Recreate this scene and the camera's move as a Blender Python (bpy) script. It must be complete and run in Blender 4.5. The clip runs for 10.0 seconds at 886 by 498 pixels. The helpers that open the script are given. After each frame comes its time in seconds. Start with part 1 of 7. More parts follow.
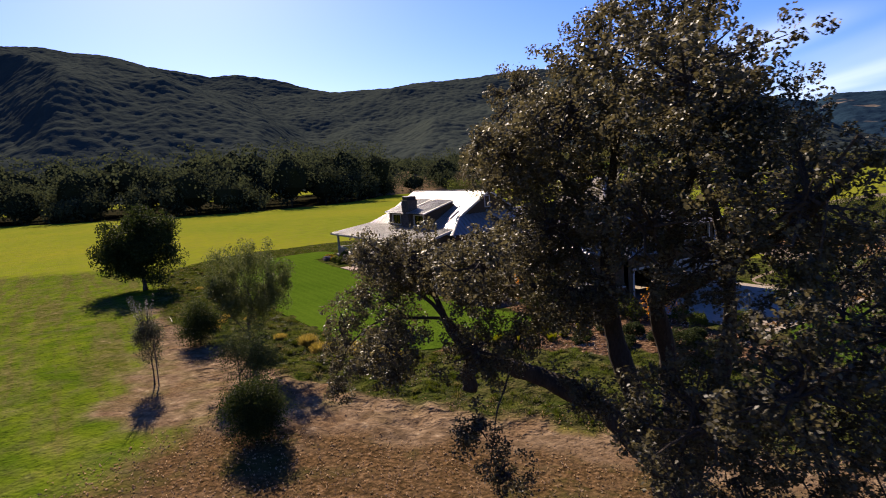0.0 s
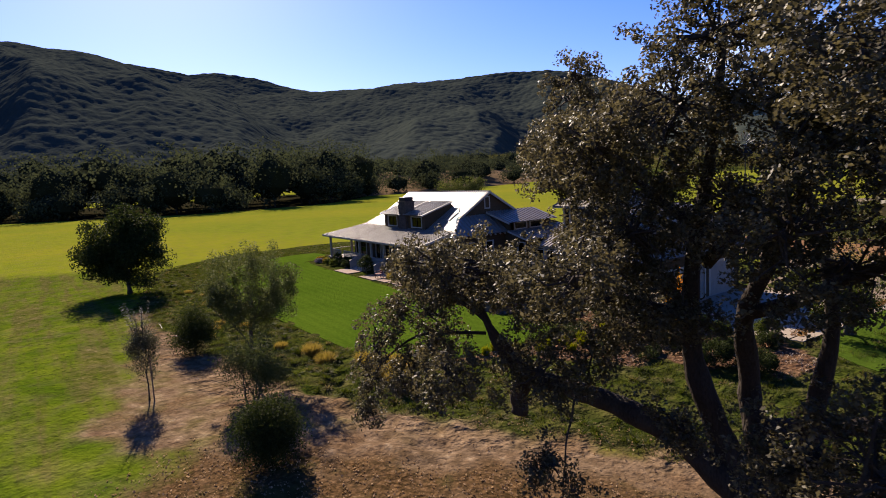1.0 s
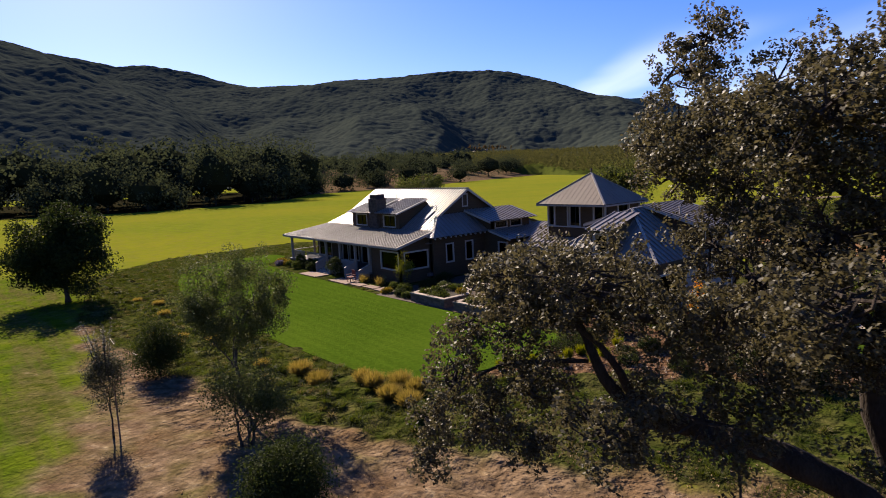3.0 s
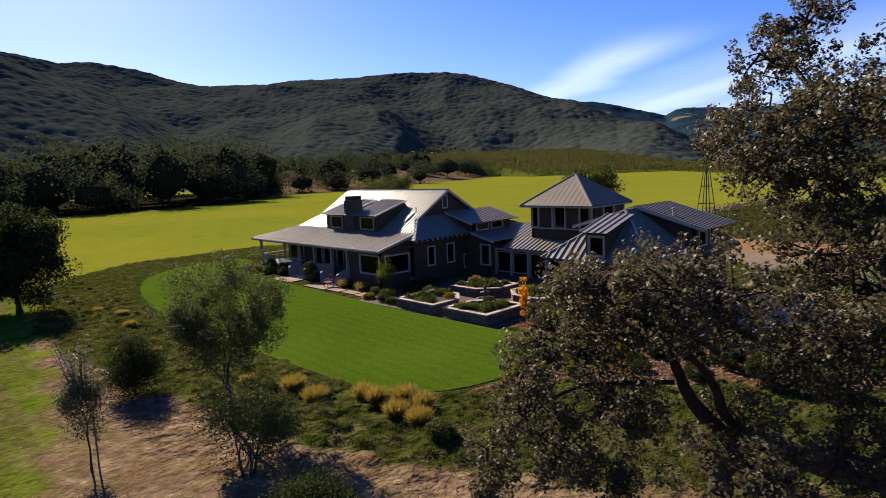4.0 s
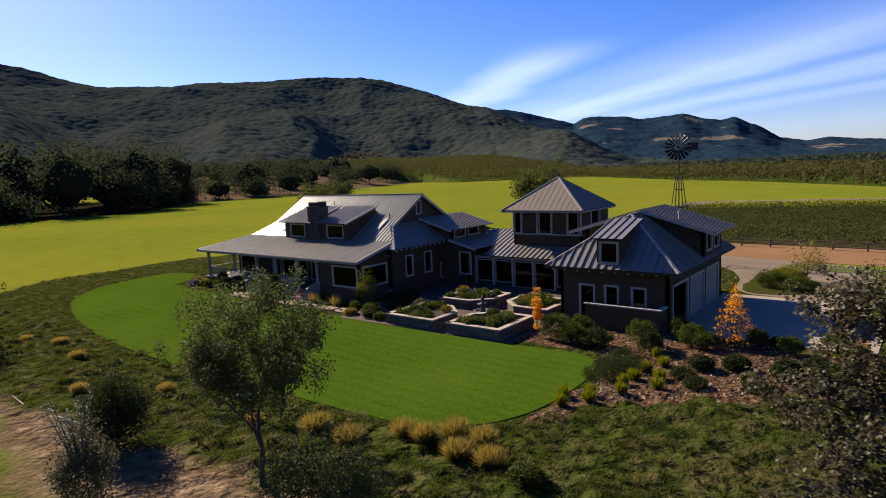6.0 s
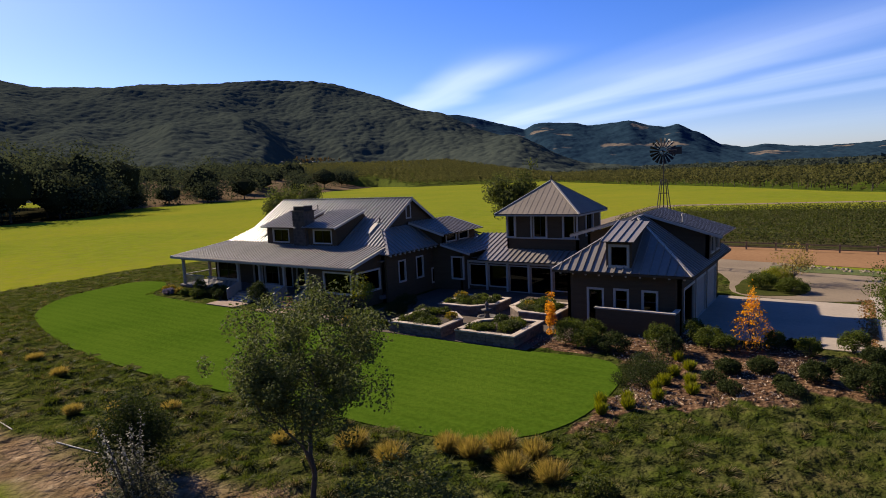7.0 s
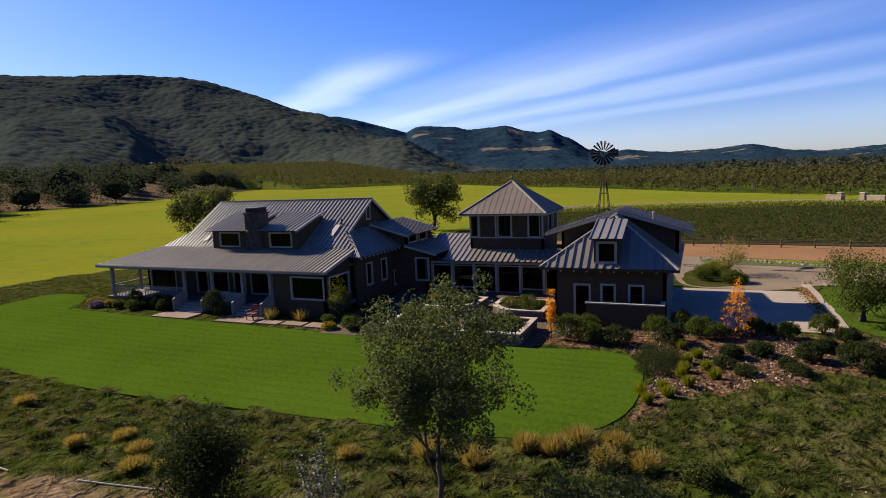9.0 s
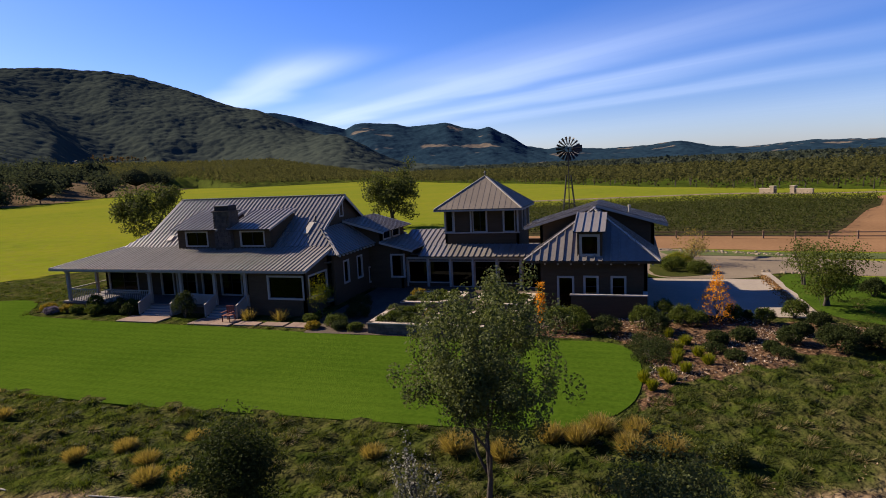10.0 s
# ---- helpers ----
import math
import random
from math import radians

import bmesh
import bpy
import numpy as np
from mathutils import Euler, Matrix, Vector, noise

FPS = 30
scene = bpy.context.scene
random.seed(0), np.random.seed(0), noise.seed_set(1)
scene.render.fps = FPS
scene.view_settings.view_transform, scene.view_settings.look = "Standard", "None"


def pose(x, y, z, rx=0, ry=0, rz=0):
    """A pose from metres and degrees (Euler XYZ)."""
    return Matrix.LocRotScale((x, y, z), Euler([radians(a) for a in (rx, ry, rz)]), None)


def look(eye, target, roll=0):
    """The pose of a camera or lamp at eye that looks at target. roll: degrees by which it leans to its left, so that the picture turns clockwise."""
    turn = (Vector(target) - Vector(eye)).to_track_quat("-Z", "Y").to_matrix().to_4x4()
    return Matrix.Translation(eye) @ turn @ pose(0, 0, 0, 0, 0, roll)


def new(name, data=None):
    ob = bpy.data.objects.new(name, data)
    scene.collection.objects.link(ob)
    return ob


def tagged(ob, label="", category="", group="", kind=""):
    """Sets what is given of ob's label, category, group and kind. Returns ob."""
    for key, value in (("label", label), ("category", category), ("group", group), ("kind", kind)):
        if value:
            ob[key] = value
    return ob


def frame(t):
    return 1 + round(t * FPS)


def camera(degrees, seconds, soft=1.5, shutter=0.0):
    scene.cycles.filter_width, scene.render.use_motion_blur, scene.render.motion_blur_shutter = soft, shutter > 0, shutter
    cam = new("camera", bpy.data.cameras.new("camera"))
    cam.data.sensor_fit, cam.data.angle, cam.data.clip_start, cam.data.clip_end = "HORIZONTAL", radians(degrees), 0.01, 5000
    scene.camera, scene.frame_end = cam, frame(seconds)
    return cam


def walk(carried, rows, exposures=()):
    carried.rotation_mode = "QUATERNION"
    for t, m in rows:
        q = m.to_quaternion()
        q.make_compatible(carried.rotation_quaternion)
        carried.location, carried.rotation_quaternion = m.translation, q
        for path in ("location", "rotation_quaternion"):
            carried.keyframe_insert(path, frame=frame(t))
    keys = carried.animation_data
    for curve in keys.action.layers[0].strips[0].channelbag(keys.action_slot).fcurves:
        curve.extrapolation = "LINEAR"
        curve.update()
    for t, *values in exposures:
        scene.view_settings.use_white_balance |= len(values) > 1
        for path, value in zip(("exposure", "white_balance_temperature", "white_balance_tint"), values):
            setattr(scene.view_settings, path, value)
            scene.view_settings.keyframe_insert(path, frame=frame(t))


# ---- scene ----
cam = camera(72.9, 10.0, soft=0.95, shutter=0.25)
PATH = [
    (0, (-1.031, -0.012, 9.004), (-2.724, 1.025, 8.756), -3.7),
    (0.5, (-2.27, -0.29, 9.044), (-3.946, 0.773, 8.797), -3.4),
    (1, (-3.428, -0.493, 9.032), (-5.086, 0.598, 8.784), -3.2),
    (1.5, (-4.451, -0.617, 9.004), (-6.091, 0.501, 8.755), -3.2),
    (2, (-5.593, -0.712, 8.979), (-7.207, 0.44, 8.723), -3.1),
    (2.5, (-6.771, -0.844, 8.935), (-8.354, 0.351, 8.675), -3.0),
    (4, (-10.46, -1.484, 8.937), (-11.91, -0.131, 8.673), -2.7),
    (4.5, (-11.816, -1.682, 8.901), (-13.219, -0.28, 8.639), -2.8),
    (5, (-13.234, -1.918, 8.861), (-14.585, -0.466, 8.602), -2.7),
    (5.5, (-14.665, -2.168, 8.921), (-15.965, -0.671, 8.662), -2.7),
    (7, (-19.193, -3.448, 8.936), (-20.316, -1.812, 8.688), -2.6),
    (7.5, (-20.701, -4.115, 8.944), (-21.747, -2.428, 8.696), -2.5),
    (8, (-22.169, -4.76, 8.98), (-23.14, -3.03, 8.73), -2.6),
    (8.5, (-23.555, -5.38, 8.98), (-24.437, -3.603, 8.73), -2.5),
    (9, (-24.8, -5.981, 9.008), (-25.583, -4.159, 8.752), -2.4),
    (9.5, (-26.049, -6.507, 9.016), (-26.737, -4.649, 8.749), -2.5),
    (10, (-27.234, -6.749, 9.009), (-27.835, -4.862, 8.735), -2.7),
]
walk(cam, [(t, look(eye, target, roll)) for t, eye, target, roll in PATH], exposures=[(0, 1.42, 6500, 20), (2.5, 1.38, 6500, 19), (5, 1.30, 6450, 15), (7, 1.23, 6400, 14), (10, 1.21, 6400, 14)])

# ---- light ----
SUN_AZ, SUN_EL = radians(-80.0), radians(32.5)     # azimuth from +y towards +x
sun_way = Vector((math.sin(SUN_AZ) * math.cos(SUN_EL), math.cos(SUN_AZ) * math.cos(SUN_EL), math.sin(SUN_EL)))
sun_data = bpy.data.lights.new("sun", "SUN")
sun_data.energy, sun_data.angle, sun_data.color = 5.0, radians(0.53), (1.0, 0.87, 0.66)
sun_lamp = new("sun", sun_data)
sun_lamp.matrix_world = look(sun_way * 100, (0, 0, 0))
world = bpy.data.worlds.new("sky")
scene.world = world
world.use_nodes = True
wn, wl = world.node_tree.nodes, world.node_tree.links
sky = wn.new("ShaderNodeTexSky")
sky.sky_type, sky.sun_disc = "NISHITA", False
sky.sun_elevation, sky.sun_rotation = SUN_EL, SUN_AZ
sky.altitude, sky.dust_density, sky.ozone_density, sky.air_density = 200, 0.45, 2.5, 1.0
wn["Background"].inputs["Strength"].default_value = 0.0505
hsv = wn.new("ShaderNodeHueSaturation")
hsv.inputs["Saturation"].default_value, hsv.inputs["Hue"].default_value = 1.22, 0.507
tint = wn.new("ShaderNodeMix")
tint.data_type, tint.blend_type = "RGBA", "MULTIPLY"
tint.inputs["Factor"].default_value = 1.0
tint.inputs["B"].default_value = (0.90, 0.965, 1.31, 1)
wl.new(sky.outputs[0], tint.inputs["A"])
wl.new(tint.outputs["Result"], hsv.inputs["Color"])
# thin cirrus: streaks on a high level sheet, all running one way
tc, sep = wn.new("ShaderNodeTexCoord"), wn.new("ShaderNodeSeparateXYZ")
wl.new(tc.outputs["Generated"], sep.inputs[0])


def wmath(op, a, b, c=None):
    nd = wn.new("ShaderNodeMath")
    nd.operation = op
    for k, v in enumerate((a, b, c)):
        if v is None:
            continue
        if isinstance(v, (int, float)):
            nd.inputs[k].default_value = v
        else:
            wl.new(v, nd.inputs[k])
    return nd.outputs[0]


STREAK = radians(-48)
up = wmath("MAXIMUM", sep.outputs["Z"], 0.03)
px, py = wmath("DIVIDE", sep.outputs["X"], up), wmath("DIVIDE", sep.outputs["Y"], up)
along = wmath("ADD", wmath("MULTIPLY", px, math.sin(STREAK)), wmath("MULTIPLY", py, math.cos(STREAK)))
across = wmath("SUBTRACT", wmath("MULTIPLY", px, math.cos(STREAK)), wmath("MULTIPLY", py, math.sin(STREAK)))


def sky_noise(along_scale, across_scale, detail, shift=0.0):
    comb = wn.new("ShaderNodeCombineXYZ")
    wl.new(wmath("MULTIPLY_ADD", along, along_scale, shift), comb.inputs[0])
    wl.new(wmath("MULTIPLY", across, across_scale), comb.inputs[1])
    nd = wn.new("ShaderNodeTexNoise")
    nd.inputs["Scale"].default_value, nd.inputs["Detail"].default_value, nd.inputs["Distortion"].default_value = 1.0, detail, 0.4
    wl.new(comb.outputs[0], nd.inputs["Vector"])
    return nd.outputs["Fac"]


def smooth(v, lo, hi, top=1.0):
    nd = wn.new("ShaderNodeMapRange")
    nd.interpolation_type = "SMOOTHSTEP"
    nd.inputs["From Min"].default_value, nd.inputs["From Max"].default_value, nd.inputs["To Max"].default_value = lo, hi, top
    wl.new(v, nd.inputs[0])
    return nd.outputs[0]


wavy = wmath("ADD", across, wmath("MULTIPLY_ADD", sky_noise(0.35, 0.5, 2.0), 1.0, -0.5))


def band(centre, half, top, hazy=0.35):
    """A streak that lies along the wind: full in its middle, fading to its sides."""
    off = wmath("ABSOLUTE", wmath("SUBTRACT", wavy, centre), 0.0)
    return wmath("MULTIPLY", wmath("SUBTRACT", 1.0, smooth(off, half * hazy, half)), top)


plume = wmath("MULTIPLY", band(1.9, 0.7, 0.34, 0.1), smooth(along, 4.4, 6.2))
streaks = wmath("ADD", wmath("ADD", band(4.3, 1.2, 0.34, 0.0), band(6.15, 1.1, 0.22, 0.0)), wmath("ADD", band(3.2, 0.6, 0.08, 0.1), band(8.2, 1.3, 0.14, 0.1)))
streaks = wmath("ADD", wmath("MULTIPLY", streaks, smooth(along, 0.5, 6.5)), smooth(across, 8.5, 16.0, 0.12))
fibre = wmath("MULTIPLY_ADD", sky_noise(0.10, 2.2, 4.0, 3.0), 0.9, 0.50)
cover = wmath("MINIMUM", wmath("MULTIPLY", wmath("ADD", plume, streaks), fibre), 0.8)
cover = wmath("MULTIPLY", cover, smooth(sep.outputs["Z"], 0.0, 0.10))
cmix = wn.new("ShaderNodeMix")
cmix.data_type = "RGBA"
wl.new(cover, cmix.inputs["Factor"])
wl.new(hsv.outputs[0], cmix.inputs["A"])
cmix.inputs["B"].default_value = (10.5, 11.6, 13.2, 1)
wl.new(cmix.outputs["Result"], wn["Background"].inputs[0])

# ---- materials ----
DIM = 0.71      # scales the listed base colours down, offset by higher exposure, to deepen the shade


def dim(c):
    return tuple(v * DIM for v in c)


def mat(name, base, base2=None, scale=3.0, rough=0.8, metal=0.0, bump=0.0, bump_scale=40.0, fine=None, vary=0.0, spec=0.12, detail=4.0, stretch=(1, 1, 1)):
    """A surface whose colour drifts between base and base2 at a coarse and a fine scale, with relief."""
    m = bpy.data.materials.new(name)
    m.use_nodes = True
    n, l = m.node_tree.nodes, m.node_tree.links
    b = n["Principled BSDF"]
    b.inputs["Roughness"].default_value, b.inputs["Metallic"].default_value = rough, metal
    b.inputs["Specular IOR Level"].default_value = spec
    base2 = dim(base2 or tuple(c * 0.7 for c in base))
    base = dim(base)
    geo = n.new("ShaderNodeNewGeometry")
    vm = n.new("ShaderNodeVectorMath")
    vm.operation = "MULTIPLY"
    vm.inputs[1].default_value = stretch
    l.new(geo.outputs["Position"], vm.inputs[0])
    n1, n2 = n.new("ShaderNodeTexNoise"), n.new("ShaderNodeTexNoise")
    n1.inputs["Scale"].default_value, n2.inputs["Scale"].default_value = scale, fine or scale * 9
    n1.inputs["Detail"].default_value = n2.inputs["Detail"].default_value = detail
    l.new(vm.outputs[0], n1.inputs["Vector"])
    l.new(vm.outputs[0], n2.inputs["Vector"])
    add = n.new("ShaderNodeMath")
    add.operation = "MULTIPLY_ADD"
    add.inputs[1].default_value = 0.5
    half = n.new("ShaderNodeMath")
    half.operation = "MULTIPLY"
    half.inputs[1].default_value = 0.5
    l.new(n1.outputs["Fac"], add.inputs[0])
    l.new(n2.outputs["Fac"], half.inputs[0])
    l.new(half.outputs[0], add.inputs[2])
    ramp = n.new("ShaderNodeValToRGB")
    ramp.color_ramp.elements[0].position, ramp.color_ramp.elements[1].position = 0.36, 0.64
    ramp.color_ramp.elements[0].color, ramp.color_ramp.elements[1].color = (*base2, 1), (*base, 1)
    l.new(add.outputs[0], ramp.inputs[0])
    out = ramp.outputs[0]
    if vary:
        info = n.new("ShaderNodeObjectInfo")
        hsv = n.new("ShaderNodeHueSaturation")
        mr = n.new("ShaderNodeMapRange")
        mr.inputs["To Min"].default_value, mr.inputs["To Max"].default_value = 1 - vary, 1 + vary
        l.new(info.outputs["Random"], mr.inputs[0])
        l.new(mr.outputs[0], hsv.inputs["Value"])
        l.new(out, hsv.inputs["Color"])
        out = hsv.outputs[0]
    l.new(out, b.inputs["Base Color"])
    if bump:
        n3, bp = n.new("ShaderNodeTexNoise"), n.new("ShaderNodeBump")
        n3.inputs["Scale"].default_value, n3.inputs["Detail"].default_value = bump_scale, 3
        l.new(vm.outputs[0], n3.inputs["Vector"])
        l.new(n3.outputs["Fac"], bp.inputs["Height"])
        bp.inputs["Strength"].default_value, bp.inputs["Distance"].default_value = bump, 0.05
        l.new(bp.outputs[0], b.inputs["Normal"])
    return m


def leaf_mat(name, c1, c2, rough=0.45, through_light=0.25, spec=0.5):
    """Leaves: colour by leaf, some gloss, some light let through."""
    m = bpy.data.materials.new(name)
    m.use_nodes = True
    n, l = m.node_tree.nodes, m.node_tree.links
    b, out = n["Principled BSDF"], n["Material Output"]
    b.inputs["Roughness"].default_value = rough
    b.inputs["Specular IOR Level"].default_value = spec
    geo, ramp, tr, mix = n.new("ShaderNodeNewGeometry"), n.new("ShaderNodeValToRGB"), n.new("ShaderNodeBsdfTranslucent"), n.new("ShaderNodeMixShader")
    ramp.color_ramp.elements[0].color, ramp.color_ramp.elements[1].color = (*dim(c1), 1), (*dim(c2), 1)
    l.new(geo.outputs["Random Per Island"], ramp.inputs[0])
    l.new(ramp.outputs[0], b.inputs["Base Color"])
    br = n.new("ShaderNodeHueSaturation")
    br.inputs["Saturation"].default_value, br.inputs["Value"].default_value = 1.15, 1.5
    l.new(ramp.outputs[0], br.inputs["Color"])
    l.new(br.outputs[0], tr.inputs["Color"])
    mix.inputs[0].default_value = through_light
    l.new(b.outputs[0], mix.inputs[1])
    l.new(tr.outputs[0], mix.inputs[2])
    l.new(mix.outputs[0], out.inputs["Surface"])
    return m


M_WALL = mat("dark_brown_siding", (0.105, 0.071, 0.040), (0.080, 0.053, 0.030), 0.8, 0.85, bump=0.25, bump_scale=12, stretch=(1, 1, 9), spec=0.1)
M_TRIM = mat("grey_white_trim", (0.50, 0.445, 0.37), (0.41, 0.365, 0.305), 2, 0.6)
M_POST = mat("grey_porch_paint", (0.36, 0.325, 0.28), (0.29, 0.262, 0.226), 2, 0.6)
M_ROOF = mat("standing_seam_metal", (0.245, 0.216, 0.182), (0.19, 0.167, 0.141), 0.35, 0.37, metal=0.0, fine=5, vary=0.07, spec=0.32)
M_SHINGLE = M_SHINGLE = mat("weathered_tower_roof", (0.24, 0.195, 0.152), (0.19, 0.155, 0.122), 0.6, 0.75, fine=8, vary=0.05, spec=0.15)
M_PORCHROOF = mat("weathered_porch_metal", (0.25, 0.217, 0.18), (0.195, 0.17, 0.14), 0.35, 0.55, fine=5, vary=0.07, spec=0.2)
M_STONE = mat("chimney_stone", (0.125, 0.10, 0.08), (0.058, 0.048, 0.04), 4, 0.9, bump=0.8, bump_scale=9, vary=0.2)
M_DARKMETAL = mat("dark_metal", (0.04, 0.04, 0.045), None, 5, 0.5, metal=0.6)
M_WOODFLOOR = mat("porch_boards", (0.2, 0.17, 0.15), None, 3, 0.7)
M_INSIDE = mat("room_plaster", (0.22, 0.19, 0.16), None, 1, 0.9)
M_CAP = mat("pale_stone_cap", (0.50, 0.41, 0.32), (0.36, 0.295, 0.23), 3, 0.85, bump=0.3, vary=0.15, spec=0.1)
M_BEDSTONE = mat("planter_stone", (0.20, 0.15, 0.12), (0.10, 0.078, 0.062), 5, 0.9, bump=0.7, bump_scale=8, vary=0.25, spec=0.1)
M_CONCRETE = M_CONCRETE = mat("pale_concrete", (0.385, 0.320, 0.25), (0.315, 0.262, 0.205), 0.6, 0.9, bump=0.15, spec=0.05)
M_GRAVEL = mat("grey_gravel", (0.26, 0.205, 0.145), (0.185, 0.145, 0.105), 0.35, 0.95, fine=9, bump=0.5, bump_scale=18, spec=0.0)
M_DIRT = mat("orange_dirt", (0.29, 0.165, 0.085), (0.215, 0.12, 0.062), 0.12, 0.95, fine=3, bump=0.4, bump_scale=6, spec=0.0)
M_PATIO = mat("pink_flagstone", (0.30, 0.205, 0.155), (0.22, 0.15, 0.115), 1.5, 0.85, vary=0.15, spec=0.1)
M_PAVING = mat("dark_pavers", (0.125, 0.092, 0.066), (0.075, 0.056, 0.042), 1.2, 0.9, bump=0.3, spec=0.1)
M_BARK = mat("oak_bark", (0.075, 0.058, 0.045), (0.03, 0.024, 0.02), 3, 0.95, bump=1.0, bump_scale=14, stretch=(1, 1, .35))
M_BARKL = mat("young_bark", (0.10, 0.085, 0.07), (0.05, 0.042, 0.035), 6, 0.95, bump=0.5)
M_BORDER = mat("border_stone", (0.36, 0.285, 0.205), (0.22, 0.17, 0.12), 3, 0.9, bump=0.3)
M_LAWN = mat("mown_lawn", (0.077, 0.127, 0.011), (0.047, 0.090, 0.007), 0.13, 1.0, fine=5, bump=0.9, bump_scale=30, spec=0.0)
M_WOODFENCE = mat("fence_wood", (0.26, 0.175, 0.115), None, 4, 0.9)
M_TANK = mat("pale_plaster", (0.33, 0.265, 0.19), None, 1, 0.9)
M_BLUESTONE = mat("fountain_stone", (0.13, 0.115, 0.10), None, 4, 0.8)
L_OAK = leaf_mat("oak_leaves", (0.044, 0.039, 0.020), (0.130, 0.112, 0.060), 0.55, 0.34, 0.24)
L_YOUNG = leaf_mat("young_tree_leaves", (0.050, 0.066, 0.019), (0.125, 0.138, 0.048), 0.7, 0.3, 0.08)
L_PALE = leaf_mat("pale_twig_leaves", (0.040, 0.046, 0.020), (0.125, 0.118, 0.075), 0.7, 0.3, 0.08)
L_SILVER = leaf_mat("silver_leaves", (0.10, 0.10, 0.08), (0.34, 0.32, 0.27), 0.6, 0.3, 0.2)
L_DARK = leaf_mat("dark_tree_leaves", (0.020, 0.030, 0.008), (0.052, 0.064, 0.019), 0.8, 0.25, 0.05)
L_FIELD = leaf_mat("field_tree_leaves", (0.045, 0.058, 0.016), (0.108, 0.118, 0.036), 0.8, 0.35, 0.06)
L_WOOD = L_WOOD = leaf_mat("far_wood_leaves", (0.044, 0.054, 0.029), (0.068, 0.076, 0.038), 0.9, 0.25, 0.0)
L_SHRUB = leaf_mat("shrub_leaves", (0.040, 0.060, 0.008), (0.108, 0.124, 0.026), 0.8, 0.28, 0.06)
L_YELLOW = leaf_mat("yellow_green_leaves", (0.12, 0.14, 0.015), (0.24, 0.23, 0.03), 0.8, 0.35, 0.06)
L_ORANGE = leaf_mat("orange_leaves", (0.55, 0.18, 0.012), (0.88, 0.44, 0.05), 0.8, 0.4, 0.06)
L_TUFT = leaf_mat("grass_blades", (0.034, 0.052, 0.008), (0.098, 0.104, 0.026), 0.7, 0.35, 0.1)
L_TUSSOCK = leaf_mat("tussock_blades", (0.026, 0.040, 0.006), (0.080, 0.090, 0.018), 0.7, 0.35, 0.08)
L_STRAW = leaf_mat("straw_blades", (0.10, 0.085, 0.03), (0.24, 0.19, 0.09), 0.8, 0.3, 0.15)
L_GOLD = L_GOLD = leaf_mat("golden_grass_blades", (0.14, 0.116, 0.028), (0.38, 0.275, 0.09), 0.7, 0.4, 0.15)
L_VINE = leaf_mat("vine_leaves", (0.030, 0.043, 0.008), (0.080, 0.086, 0.022), 0.7, 0.35, 0.08)
L_ORCHARD = leaf_mat("orchard_leaves", (0.052, 0.055, 0.020), (0.098, 0.092, 0.036), 0.9, 0.45, 0.0)
L_LILAC = leaf_mat("lavender_leaves", (0.06, 0.08, 0.04), (0.30, 0.22, 0.32), 0.8, 0.3, 0.06)
L_FLOWER = leaf_mat("flowering_leaves", (0.05, 0.08, 0.02), (0.40, 0.25, 0.03), 0.8, 0.3, 0.06)


def glass_mat():
    m = bpy.data.materials.new("window_glass")
    m.use_nodes = True
    n, l = m.node_tree.nodes, m.node_tree.links
    out = n["Material Output"]
    n.remove(n["Principled BSDF"])
    tr, gl, mix, fr = n.new("ShaderNodeBsdfTransparent"), n.new("ShaderNodeBsdfGlossy"), n.new("ShaderNodeMixShader"), n.new("ShaderNodeFresnel")
    tr.inputs[0].default_value = (0.16, 0.17, 0.17, 1)
    gl.inputs["Roughness"].default_value = 0.03
    gl.inputs["Color"].default_value = (0.4, 0.42, 0.45, 1)
    fr.inputs["IOR"].default_value = 1.35
    l.new(fr.outputs[0], mix.inputs[0])
    l.new(tr.outputs[0], mix.inputs[1])
    l.new(gl.outputs[0], mix.inputs[2])
    l.new(mix.outputs[0], out.inputs["Surface"])
    return m


M_GLASS = glass_mat()

# ---- building tools ----
def thing(name, at=(0, 0, 0), label="", category="", group="", kind=""):
    ob = new(name)
    ob.location = at
    return tagged(ob, label, category, group, kind)


def mesh_of(name, verts, faces, material, smooth=False):
    me = bpy.data.meshes.new(name)
    me.from_pydata([tuple(v) for v in verts], [], faces)
    me.materials.append(material)
    if smooth:
        me.shade_smooth()
    me.update()
    return me


def put(name, me, parent=None, label=""):
    """A mesh in world coordinates as a part of parent."""
    ob = new(name, me)
    if parent is not None:
        ob.parent = parent
        off = parent.location if parent.parent is None else Vector((0, 0, 0))
        ob.matrix_parent_inverse = Matrix.Translation(-off)
    return tagged(ob, label)


def part(name, bm, material, parent, label=""):
    me = bpy.data.meshes.new(name)
    bm.normal_update()
    bm.to_mesh(me)
    bm.free()
    me.materials.append(material)
    return put(name, me, parent, label)


def add_box(bm, x0, x1, y0, y1, z0, z1, bevel=0.0):
    r = bmesh.ops.create_cube(bm, size=1, matrix=Matrix.Translation(((x0 + x1) / 2, (y0 + y1) / 2, (z0 + z1) / 2)) @ Matrix.Diagonal((abs(x1 - x0), abs(y1 - y0), abs(z1 - z0), 1)))
    if bevel:
        es = list({e for v in r["verts"] for e in v.link_edges})
        bmesh.ops.bevel(bm, geom=es, offset=bevel, segments=1, affect="EDGES")
    return bm


def box(name, x0, x1, y0, y1, z0, z1, material, parent, label="", bevel=0.0):
    return part(name, add_box(bmesh.new(), x0, x1, y0, y1, z0, z1, bevel), material, parent, label)


